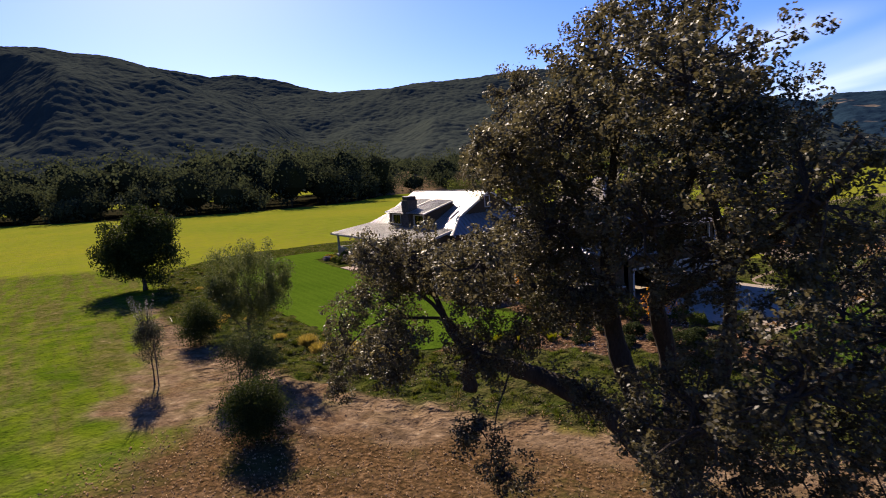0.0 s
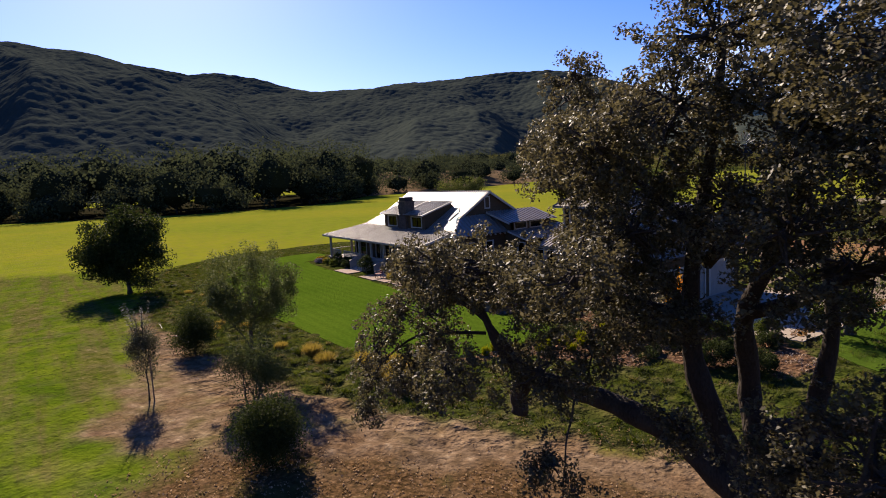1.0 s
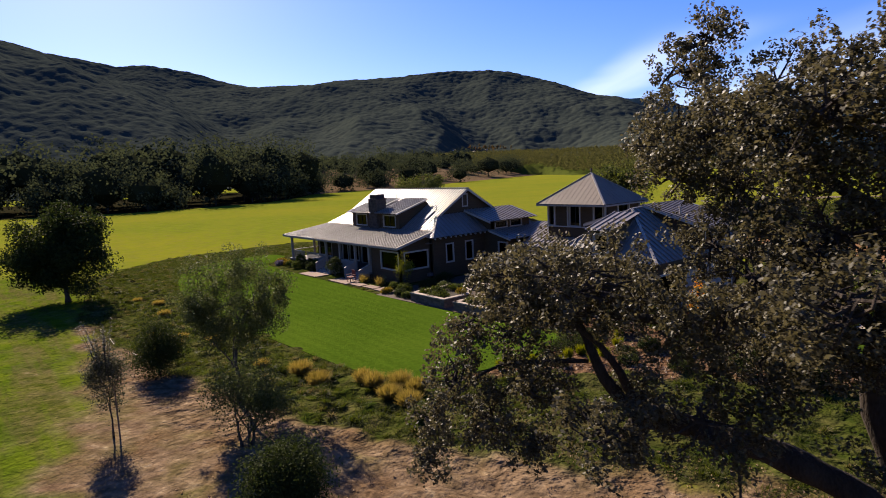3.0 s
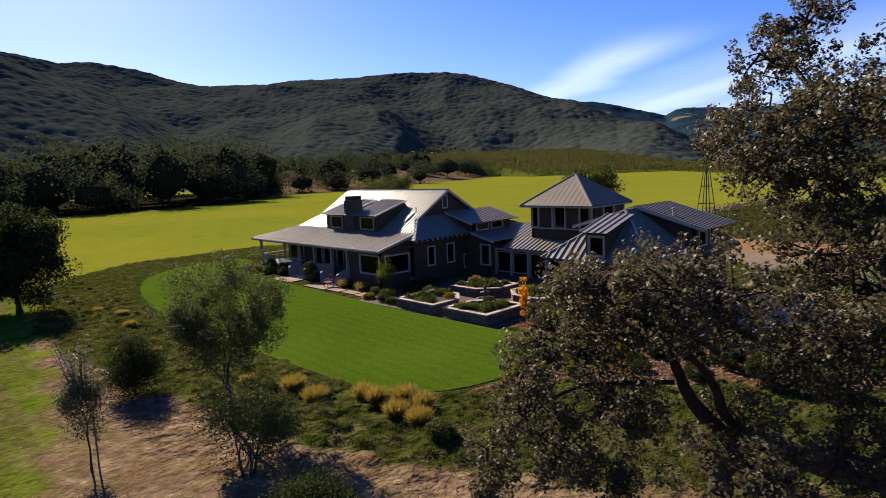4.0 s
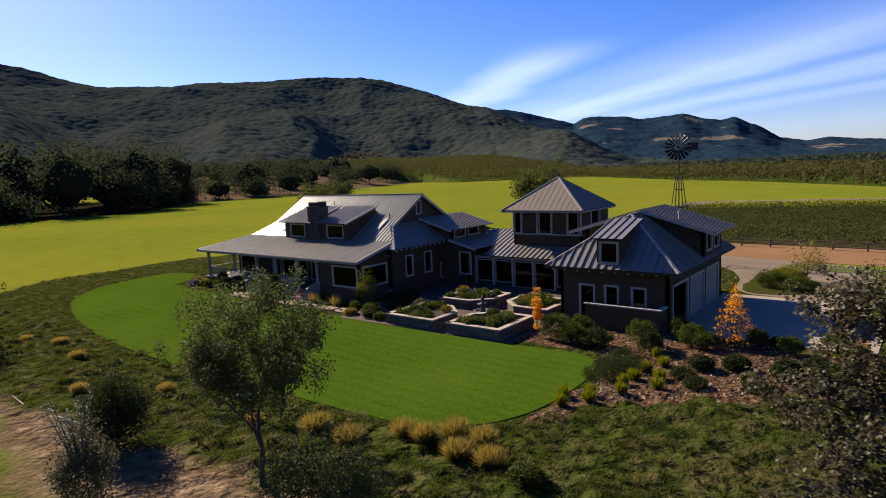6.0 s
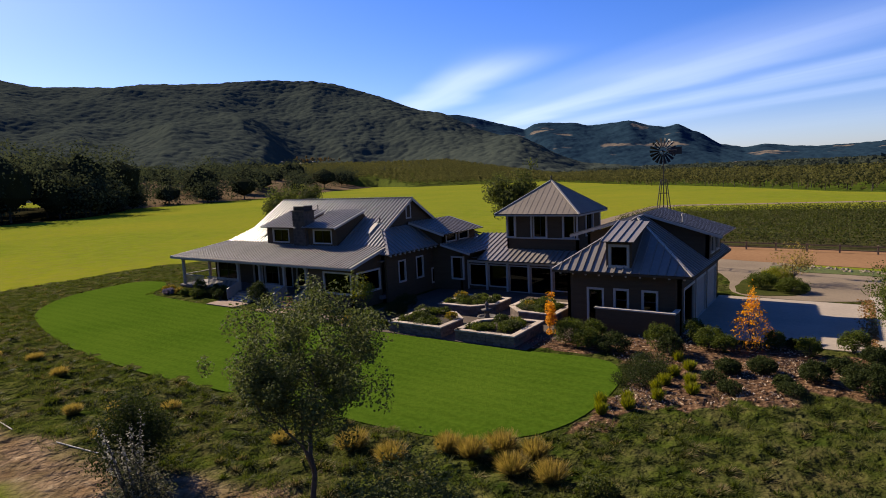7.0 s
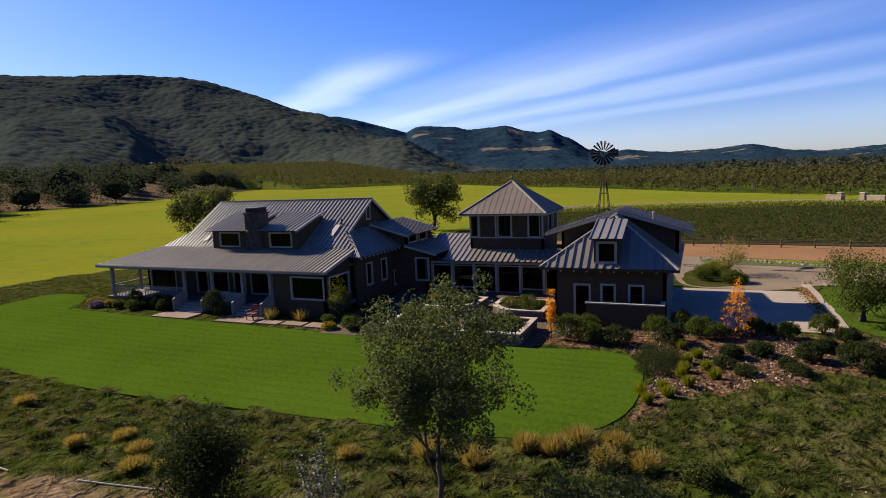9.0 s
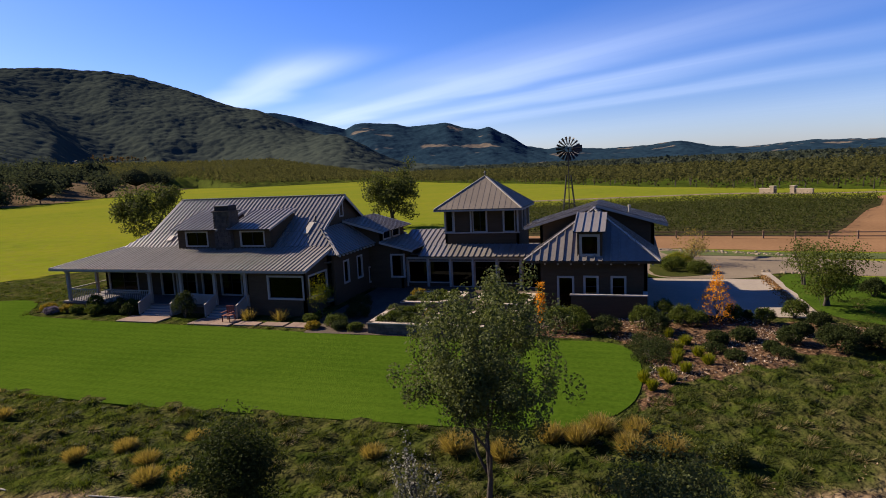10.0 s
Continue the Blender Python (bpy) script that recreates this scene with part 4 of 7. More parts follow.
        for sx in (xl, xr - .12):
            bm = bmesh.new()
            prism(bm, [(sx, 29.1, slope_z(29.1)), (sx, 29.1, 5.3), (sx, 32.0, 6.22), (sx, 32.3, slope_z(32.3))], (0.12, 0, 0))
            part("dormer_cheek", bm, M_WALL, h)
        roof_slope(h, [(xa, 28.5, 5.3), (xb, 28.5, 5.3), (xb, 32.15, 6.42), (xa, 32.15, 6.42)], (1, 0, 0), 0.36)
        beam(h, (xb, 28.5, 5.24), (xb, 32.1, 6.34), 0.04, 0.12, M_TRIM, "rake_board")
    # chimney
    bm = bmesh.new()
    add_box(bm, -55.4, -54.1, 28.72, 29.75, 3.7, 6.5)
    ch = part("chimney", bm, M_STONE, h, "grey stone chimney with dark cap")
    rows = [(3.86 + 0.24 * i) for i in range(11)]
    k = 0
    for z in rows:
        x = -55.43
        while x < -54.12:
            w = min(random.uniform(0.22, 0.5), -54.07 - x)
            if w > 0.06:
                box("stone", x, x + w - 0.02, 28.69 - random.uniform(0, .03), 28.74, z + .01, z + 0.225, M_STONE, ch, "", 0.012)
            x += w
    box("chimney_cap", -55.5, -54.0, 28.62, 29.85, 6.5, 6.6, M_STONE, h)
    box("chimney_hood", -55.35, -54.15, 28.77, 29.7, 6.6, 6.98, M_DARKMETAL, h, "dark metal chimney hood", 0.03)
    # roof windows
    for x0, y0, w, d in ((-49.3, 30.3, 0.4, 1.1), (-60.6, 29.75, 0.4, 0.5)):
        q = [(x0, y0), (x0 + w, y0), (x0 + w, y0 + d), (x0, y0 + d)]
        bm = bmesh.new()
        prism(bm, [(x, y, slope_z(y) + .01) for x, y in q], (0, -0.06, 0.1))
        sk = part("skylight", bm, M_TRIM, h, "pale framed skylight")
        bm = bmesh.new()
        prism(bm, [(x0 + .06, y0 + .0, slope_z(y0) + .115), (x0 + w - .06, y0 + .0, slope_z(y0) + .115), (x0 + w - .06, y0 + d - .14, slope_z(y0 + d - .14) + .115), (x0 + .06, y0 + d - .14, slope_z(y0 + d - .14) + .115)], (0, -.005, 0.01))
        part("pane", bm, M_GLASS, sk)
    for x0, y0, r in ((-48.9, 31.5, .05), (-57, 33.0, .04)):
        v, f = tube_data([(x0, y0, slope_z(y0) - .05), (x0, y0, slope_z(y0) + .45)], [r, r])
        put("vent_pipe", mesh_of("vent_pipe", v, f, M_DARKMETAL), h)
    # stepped east wing
    w0, w1 = (-46.3, 34.6), (-43.6, 34.6)
    wall(h, w0, w1, 0.0, 3.3, [(1.8, 2.75, 0.95, 2.55)], thick=.18)
    window(h, w0, w1, 1.8, 2.75, 0.95, 2.55)
    bm = bmesh.new()
    prism(bm, [(-47.9, 34.6, 3.25), (-45.2, 34.6, 3.25), (-45.2, 34.6, 4.32), (-47.9, 34.6, 5.18)], (0, .18, 0))
    part("wall", bm, M_WALL, h)
    c0, c1 = (-45.2, 34.6), (-45.2, 39.2)
    wall(h, c0, c1, 3.2, 4.4, [(0.35, 1.75, 3.72, 4.25), (2.2, 3.6, 3.72, 4.25)])
    window(h, c0, c1, 0.35, 1.75, 3.72, 4.25, trim=.08)
    window(h, c0, c1, 2.2, 3.6, 3.72, 4.25, trim=.08)
    wall(h, (-43.6, 34.6), (-43.6, 39.2), 0, 3.1)
    wall(h, (-43.6, 39.2), (-46.3, 39.2), 0, 3.1)
    roof_slope(h, [(-48.0, 33.9, 5.3), (-44.7, 33.9, 4.38), (-44.7, 39.8, 4.38), (-48.0, 39.8, 5.3)], (0, 1, 0))
    roof_slope(h, [(-45.22, 34.1, 3.62), (-42.6, 34.1, 2.98), (-42.6, 39.6, 2.98), (-45.22, 39.6, 3.62)], (0, 1, 0))
    beam(h, (-48.0, 33.88, 5.22), (-44.7, 33.88, 4.3), 0.05, 0.16, M_TRIM, "rake_board")
    beam(h, (-45.2, 34.08, 3.55), (-42.6, 34.08, 2.91), 0.05, 0.14, M_TRIM, "rake_board")
    # unseen floors, ceiling and partition added to keep the rooms dark and closed
    box("room_floor", -65.1, -46.5, 28.5, 40.0, 0.3, 0.55, M_WOODFLOOR, h)
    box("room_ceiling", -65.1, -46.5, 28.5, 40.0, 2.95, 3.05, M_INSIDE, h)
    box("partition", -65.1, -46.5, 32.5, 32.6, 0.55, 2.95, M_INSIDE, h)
    return h


main_house()


def breezeway():
    h = thing("breezeway", (-39, 36, 0), "low glazed link with white posts and lit metal roof", "house")
    xs = [-43.6, -41.9, -40.15, -38.4, -36.6, -34.85, -33.2]
    f0, f1 = (-43.6, 35.5), (-33.0, 35.5)
    ops = []
    for i in range(6):
        a, b = xs[i] + .12 + 43.6, xs[i + 1] - .12 + 43.6
        ops.append((a, b, 0.35 if i in (0, 1, 4) else 0.05, 1.95))
    wall(h, f0, f1, 0, 2.35, ops, .12)
    for o in ops:
        window(h, f0, f1, *o, mullions=0, rails=0, trim=0.05, name="window" if o[2] > .1 else "glazed_door")
    for x in xs[:-1]:
        box("post", x - .08, x + .08, 35.3, 35.46, 0.04, 2.12, M_TRIM, h, "pale painted post", .01)
    beam(h, (-43.7, 35.36, 2.2), (-33.0, 35.36, 2.2), .12, .16, M_TRIM, "fascia")
    roof_slope(h, [(-42.5, 35.0, 2.38), (-33.3, 35.0, 2.38), (-33.3, 36.85, 3.04), (-42.5, 36.85, 3.04)], (1, 0, 0), lift=0.06)
    roof_slope(h, [(-44.6, 36.6, 2.9), (-40.9, 36.6, 2.95), (-40.9, 39.6, 3.95), (-44.6, 39.6, 3.9)], (1, 0, 0))
    roof_slope(h, [(-44.6, 39.62, 3.9), (-40.9, 39.62, 3.95), (-40.9, 42.6, 2.95), (-44.6, 42.6, 2.9)], (1, 0, 0))
    wall(h, (-33.0, 42), (-43.6, 42), 0, 2.8)
    wall(h, (-33.0, 35.5), (-33.0, 42), 0, 2.6)
    box("room_floor", -43.4, -33.2, 35.65, 41.8, -0.05, 0.05, M_WOODFLOOR, h)
    # unseen ceiling added to close the link and keep it dark
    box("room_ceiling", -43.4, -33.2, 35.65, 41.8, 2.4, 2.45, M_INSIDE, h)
    return h


breezeway()


def tower():
    h = thing("lookout_tower", (-38.1, 39, 0), "square lookout tower with dark walls and grey pyramid roof", "tower")
    x0, x1, y0, y1 = -40.9, -35.2, 36.9, 41.3
    zb, zt = 3.95, 5.7
    c = [(x0, y0), (x1, y0), (x1, y1), (x0, y1)]
    for i in range(4):
        p, q = c[i], c[(i + 1) % 4]
        n = math.hypot(q[0] - p[0], q[1] - p[1])
        k = 5 if i % 2 == 0 else 3
        ops, bays = [], []
        for j in range(k):
            a, b = n * j / k + .1, n * (j + 1) / k - .1
            bays.append((a, b))
            if (i == 0 and j in (0, 2, 4)) or (i % 2 and j == 1) or i == 2:
                ops.append((a, b, zb + .05, zt - .12))
        if i == 0:
            ops = [(0.1, 0.62, zb + .05, zt - .12), (2.25, 3.3, zb + .05, zt - .12), (4.6, 5.4, zb + .05, zt - .12)]
        wall(h, p, q, 2.2, zt, ops)
        for o in ops:
            window(h, p, q, *o, mullions=1 if o[1] - o[0] > 1 else 0, trim=0.05)
    for x in (x0 + .06, -40.15, -38.82, -37.61, -36.31, x1 - .06):
        box("post", x - .06, x + .06, y0 - .1, y0 + .02, zb, zt, M_TRIM, h, "pale painted corner post")
    for y in (38.3, 39.8, y1 - .06):
        box("post", x1 - .02, x1 + .08, y - .06, y + .06, zb, zt, M_TRIM, h)
    box("sill", x0 - .08, x1 + .08, y0 - .12, y0 + .02, zb - .08, zb, M_TRIM, h, "pale sill band")
    box("room_floor", x0 + .2, x1 - .2, y0 + .2, y1 - .2, 3.8, 3.9, M_WOODFLOOR, h)
    ex0, ex1, ey0, ey1, ez = -41.5, -34.8, 36.15, 41.9, 5.75
    ax = (-38.1, 39.0, 8.1)
    e = [(ex0, ey0, ez), (ex1, ey0, ez), (ex1, ey1, ez), (ex0, ey1, ez)]
    for i in range(4):
        p, q = e[i], e[(i + 1) % 4]
        roof_slope(h, [p, q, ax], Vector(q) - Vector(p), 0.45, lift=0.012, material=M_SHINGLE)
        # the front-right cap gets the pale trim colour, the others roof metal
        beam(h, Vector(p) + Vector((0, 0, .02)), Vector(ax) + Vector((0, 0, .02)), .14, .06, M_TRIM if i == 1 else M_ROOF, "hip_cap")
        beam(h, Vector(p) - Vector((0, 0, .1)), Vector(q) - Vector((0, 0, .1)), .05, .12, M_POST, "fascia")
    box("soffit", ex0 + .1, ex1 - .1, ey0 + .1, ey1 - .1, 5.62, 5.66, M_WALL, h)
    v, f = tube_data([(ax[0], ax[1], 8.05), (ax[0], ax[1], 8.3), (ax[0], ax[1], 8.34), (ax[0], ax[1], 8.5)], [.07, .05, .1, .01])
    put("finial", mesh_of("finial", v, f, M_DARKMETAL), h)
    return h


tower()


def garage():
    h = thing("garage_house", (-29.5, 33, 0), "dark brown garage wing with hipped metal roof and dormers", "garage")
    x0, x1, y0, y1 = -32.65, -26.4, 28.72, 39.0
    f0, f1 = (x0, y0), (x1, y0)
    fo = [(1.25, 2.05, 0.02, 2.12), (2.78, 3.45, 1.05, 2.15), (4.32, 5.0, 1.05, 2.15)]
    wall(h, f0, f1, 0, 3.25, fo)
    for a, b, c, d in fo:
        window(h, f0, f1, a, b, c, d, 0, 1 if c > .5 else 0, 0.1, "window" if c > .5 else "door")
    s0, s1 = (x1, y0), (x1, y1)
    so = [(0.7, 3.2, 0.02, 2.25), (3.75, 6.3, 0.02, 2.25), (6.9, 9.5, 0.02, 2.25)]
    wall(h, s0, s1, 0, 3.25, so)
    for i, (a, b, c, d) in enumerate(so):
        fr = window(h, s0, s1, a, b, c, d, trim=.12, name="garage_door", glass=False)
        if i:
            k = 6
            for j in range(k):
                ya, yb = y0 + a + (b - a) * j / k + .005, y0 + a + (b - a) * (j + 1) / k - .005
                box("door_board", x1 - .1, x1 - .05, ya, yb, .03, 2.24, M_POST, fr)
    wall(h, (x1, y1), (x0, y1), 0, 3.25)
    wall(h, (x0, y1), (x0, y0), 0, 3.25, [(4, 5, 1, 2.1)])
    window(h, (x0, y1), (x0, y0), 4, 5, 1, 2.1)
    ex0, ex1, ey0, ey1, ez = -33.38, -25.72, 28.2, 39.6, 3.2
    A, B = (-29.5, 31.6, 5.93), (-29.5, 36.2, 5.93)
    p = [(ex0, ey0, ez), (ex1, ey0, ez), (ex1, ey1, ez), (ex0, ey1, ez)]
    roof_slope(h, [p[0], p[1], A], (1, 0, 0), 0.45, lift=0.07)
    roof_slope(h, [p[1], p[2], B, A], (0, 1, 0), 0.45, lift=0.07)
    roof_slope(h, [p[2], p[3], B], (1, 0, 0), 0.45, lift=0.07)
    roof_slope(h, [p[3], p[0], A, B], (0, 1, 0), 0.45, lift=0.07)
    # the front-right hip's lit stripe is put in as pale trim colour
    for a, b in ((p[0], A), (p[1], A), (A, B)):
        beam(h, Vector(a) + Vector((0, 0, .03)), Vector(b) + Vector((0, 0, .03)), .16, .07, M_TRIM if a is p[1] else M_ROOF, "hip_cap")
    for i in range(3):
        beam(h, Vector(p[i]) - Vector((0, 0, .08)), Vector(p[i + 1]) - Vector((0, 0, .08)), .04, .12, M_WALL, "fascia")
    for i in range(10):
        xx = ex0 + .5 + i * .75
        beam(h, (xx, y0, 3.3), (xx, ey0 + .02, 3.02), .09, .12, M_TRIM, "rafter_tail")
    # front dormer
    d0, d1 = (-30.28, 28.5), (-28.87, 28.5)
    dw = wall(h, d0, d1, 3.35, 4.95, [(0.25, 1.16, 3.55, 4.6)], .12, name="dormer")
    window(dw, d0, d1, .25, 1.16, 3.55, 4.6, trim=.12)
    for sx in (-30.28, -28.99):
        bm = bmesh.new()
        prism(bm, [(sx, 28.62, 3.5), (sx, 28.62, 4.95), (sx, 30.95, 5.6), (sx, 31.05, 5.5)], (.12, 0, 0))
        part("dormer_cheek", bm, M_WALL, h)
    roof_slope(h, [(-30.48, 28.15, 4.9), (-28.68, 28.15, 4.9), (-28.68, 31.25, 5.74), (-30.48, 31.25, 5.74)], (1, 0, 0), 0.42, lift=0.06)
    # raised rear storey with a low gable
    g0, g1, gy0, gy1 = -33.1, -25.9, 33.2, 36.9
    for yy, dy in ((gy0, .18), (gy1, -.18)):
        bm = bmesh.new()
        prism(bm, [(g0, yy, 3.3), (g1, yy, 3.3), (g1, yy, 4.8), (-29.4, yy, 5.95), (g0, yy, 4.75)], (0, dy, 0))
        part("gable_wall", bm, M_WALL, h)
    wall(h, (g1, gy0), (g1, gy1), 3.3, 4.8, [(0.6, 1.6, 3.7, 4.6), (2.1, 3.1, 3.7, 4.6)])
    window(h, (g1, gy0), (g1, gy1), .6, 1.6, 3.7, 4.6, trim=.08)
    window(h, (g1, gy0), (g1, gy1), 2.1, 3.1, 3.7, 4.6, trim=.08)
    wall(h, (g0, gy1), (g0, gy0), 3.3, 4.75)
    roof_slope(h, [(-34.1, 32.75, 4.68), (-34.1, 37.4, 4.68), (-29.4, 37.4, 6.08), (-29.4, 32.75, 6.08)], (0, 1, 0))
    roof_slope(h, [(-29.4, 32.75, 6.08), (-29.4, 37.4, 6.08), (-25.1, 37.4, 4.8), (-25.1, 32.75, 4.8)], (0, 1, 0))
    beam(h, (-34.1, 32.72, 4.6), (-29.4, 32.72, 6.0), .05, .15, M_TRIM, "rake_board")
    beam(h, (-25.1, 32.72, 4.72), (-29.4, 32.72, 6.0), .05, .15, M_TRIM, "rake_board")
    v, f = tube_data([(-27.4, 33.6, 5.3), (-27.4, 33.6, 5.85), (-27.4, 33.6, 5.86), (-27.4, 33.6, 5.98)], [.06, .06, .1, .1])
    put("vent_pipe", mesh_of("vent_pipe", v, f, M_TRIM), h, "white roof vent pipe")
    box("room_floor", x0 + .2, x1 - .2, y0 + .2, y1 - .2, -.04, .015, M_CONCRETE, h)
    # unseen ceiling added to close the garage and keep it dark
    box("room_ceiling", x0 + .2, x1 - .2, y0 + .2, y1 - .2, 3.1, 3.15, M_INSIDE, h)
    return h


garage()


def low_wall():
    w = thing("garden_wall", (-28.5, 27.7, 0), "low dark brown screen wall with pale cap", "wall")
    box("panel", -30.6, -26.45, 27.6, 27.76, 0, 1.3, M_WALL, w)
    box("panel", -26.62, -26.45, 27.76, 28.7, 0, 1.3, M_WALL, w)
    box("cap", -30.65, -26.4, 27.55, 27.81, 1.3, 1.38, M_TRIM, w, "pale wall cap", .01)
    box("cap", -26.66, -26.4, 27.815, 28.68, 1.302, 1.38, M_TRIM, w, "pale wall cap", .01)


low_wall()

# ---- trees ----
def grow(rng, start, way, length, radius, depth, chunks, tips, bend=0.35, up=0.25, split=(2, 4), steps=5, taper=0.55, shrink=(0.55, 0.8)):
    """A limb that wanders and branches; collects tube chunks and the points where leaves sit."""
    p, d = Vector(start), Vector(way).normalized()
    path, radii = [p.copy()], [radius]
    for i in range(steps):
        d = (d + Vector(rng.normal(size=3)) * bend * 0.5 + Vector((0, 0, up * 0.3))).normalized()
        p = p + d * (length / steps)
        path.append(p.copy())
        radii.append(radius * (1 - (1 - taper) * (i + 1) / steps))
    chunks.append(tube_data(path, radii, 8 if radius > 0.08 else 5))
    if depth == 0:
        tips += [path[-1], path[-2], path[len(path) // 2]]
        return
    for k in range(int(rng.integers(split[0], split[1] + 1))):
        at = path[int(rng.integers(max(1, steps // 2), steps + 1))]
        side = Vector(rng.normal(size=3))
        nd = (d * 0.55 + side.normalized() * 0.75 + Vector((0, 0, up))).normalized()
        grow(rng, at, nd, length * rng.uniform(*shrink), radius * taper * rng.uniform(0.6, 0.9), depth - 1, chunks, tips, bend, up, split, steps, taper, shrink)


def level(x, y):
    return float(ground_height(np.array(x), np.array(y)))


def tree(name, base, height, crown_r, crown_z, leaves, leaf_size, leafm, bark, label, category="tree", seed=1, stems=1, trunk_r=0.12, spread=0.35, lean=(0, 0), trunk_part=0.35, group="", clump=(2, 4), depth=3, flat=0.8, fill=0.5, cone=False):
    """A tree: tapered trunk and limbs, and a crown of clustered leaves."""
    rng = np.random.default_rng(seed)
    x, y = base
    z = level(x, y) - 0.05
    t = thing(name, (x, y, z), label, category, group)
    chunks, tips = [], []
    for s in range(stems):
        many = stems > 1
        d = Vector((lean[0] + rng.normal() * 0.14 * many, lean[1] + rng.normal() * 0.14 * many, 1)).normalized()
        st = Vector((x + rng.normal() * .1 * many, y + rng.normal() * .1 * many, z))
        top = st + d * height * trunk_part
        v = [st + (top - st) * k / 4 + Vector((*rng.normal(size=2) * 0.03 * height / 6, 0)) * (k > 0) for k in range(5)]
        chunks.append(tube_data(v, [trunk_r * (1.35 if k == 0 else 1 - 0.1 * k) for k in range(5)], 9))
        n = 4 if stems == 1 else 2
        for k in range(n):
            a = 2 * math.pi * (k / n + rng.uniform(0, .2))
            nd = Vector((math.cos(a) * crown_r / height * 1.6, math.sin(a) * crown_r / height * 1.6, 1)).normalized()
            grow(rng, v[int(rng.integers(2, 5))], nd, (height * (1 - trunk_part)) * 0.5, trunk_r * 0.5, depth - 1, chunks, tips, split=clump)
    v, f = joined(chunks)
    put("trunk", mesh_of("trunk", v, f, bark, True), t)
    cen = np.array((x + lean[0] * height, y + lean[1] * height, z + crown_z))
    half = np.array([crown_r, crown_r, height - crown_z])
    extra = rng.normal(size=(max(8, int(len(tips) * fill)), 3))
    extra /= np.linalg.norm(extra, axis=1, keepdims=True)
    extra *= rng.uniform(0.4, 1.0, (len(extra), 1)) ** 0.5 * (1 + 0.15 * rng.normal(size=(len(extra), 1)))
    if cone:      # tiers that narrow to the top
        extra[:, 2] = np.round(extra[:, 2] * 4) / 4 + rng.normal(size=len(extra)) * .03
        extra[:, :2] *= np.clip(0.55 - 0.5 * extra[:, 2:], 0.05, 1)
        half = half * np.array([1.4, 1.4, 1])
        tips = tips[:len(tips) // 5]
    c = np.array([tuple(q) for q in tips])
    rel = (c - cen) / half
    ln = np.linalg.norm(rel, axis=1, keepdims=True)
    c = np.concatenate([cen + rel / np.maximum(1.0, ln) * half, cen + extra * half])
    vv = leaf_cloud(rng, c, spread * rng.uniform(.6, 1.3, len(c)), leaves, leaf_size, flat, loose=1.0)
    put("crown", quads("crown", vv, leafm), t)
    return t


def shrub(name, base, r, h, leafm, label, leaves=900, size=0.09, seed=1, category="shrub", group="", spiky=False, woody=True):
    """A low bush: a few stems and a rounded, uneven mass of leaves, or a fountain of blades."""
    rng = np.random.default_rng(seed)
    x, y = base
    z = level(x, y)
    t = thing(name, (x, y, z), label, category, group)
    if spiky:
        a, q = rng.uniform(0, 2 * np.pi, leaves), np.sqrt(rng.random(leaves)) * r * 0.35
        b = np.stack([x + np.cos(a) * q, y + np.sin(a) * q, np.full(leaves, z - .02)], 1)
        v = blades(rng, b, h, 0.006 + size * .022, 0.12)
        out = np.stack([np.cos(a), np.sin(a), np.zeros(leaves)], 1) * (rng.random((leaves, 1)) ** .7) * r * 0.95
        v = v.reshape(-1, 4, 3)
        v[:, 2:] += out[:, None]
        v[:, 2:, 2] -= (np.linalg.norm(out, axis=1) / r * h * 0.35)[:, None]
        put("blades", quads("blades", v.reshape(-1, 3), leafm), t)
        return t
    stems = []
    for k in range(5):
        a = rng.uniform(0, 6.28)
        stems.append(tube_data([(x, y, z - .05), (x + math.cos(a) * r * .3, y + math.sin(a) * r * .3, z + h * .4), (x + math.cos(a) * r * .6, y + math.sin(a) * r * .6, z + h * .75)], [.03, .02, .008], 5))
    put("stemwork", mesh_of("stemwork", *joined(stems), M_BARKL), t)
    k = 90
    d = rng.normal(size=(k, 3))
    d[:, 2] = np.abs(d[:, 2]) * 1.15 - .35
    d /= np.linalg.norm(d, axis=1, keepdims=True)
    d *= rng.uniform(.55, .92, (k, 1)) ** .5 * (1 + .12 * np.sin(d[:, :1] * 5 + seed) * np.cos(d[:, 1:2] * 4))
    c = np.array([x, y, z + h * .45]) + d * np.array([r * .88, r * .88, h * .5])
    v = leaf_cloud(rng, c, r * .15 * rng.uniform(.7, 1.3, k), int(leaves * 1.5), size * .85)
    v[:, 2] = np.maximum(v[:, 2], z)
    put("leaves", quads("leaves", v, leafm), t)
    return t


# ---- the great oak ----
# round masses of foliage (x, y, z, radius), bough by bough
OAK_LOW = [(-14.3, 8.9, 4.3, 0.9), (-14.3, 13.1, 4.4, 1.1), (-12.6, 7.8, 4.8, 0.89), (-15.4, 6.8, 4.8, 0.7), (-12.9, 5.7, 5.1, 0.74), (-16.4, 7.5, 5.5, 0.82), (-13.0, 8.2, 6.0, 0.9), (-15.0, 9.9, 6.2, 1.13), (-15.7, 8.5, 6.5, 1.08),
           (-16.1, 7.8, 6.5, 1.02), (-15.2, 7.6, 6.6, 1.2), (-12.8, 10.4, 6.6, 1.0), (-14.0, 7.1, 6.9, 1.02), (-13.6, 10.3, 7.2, 0.82), (-15.6, 6.9, 7.0, 0.8), (-14.3, 6.4, 7.0, 0.8), (-16.6, 7.0, 4.0, 0.6), (-17.2, 7.2, 5.6, .72), (-16.8, 6.2, 4.8, .7), (-17.0, 7.9, 6.5, .7), (-16.3, 6.5, 3.9, .6), (-15.5, 7.3, 3.7, .5), (-16.0, 7.6, 4.6, .6)]
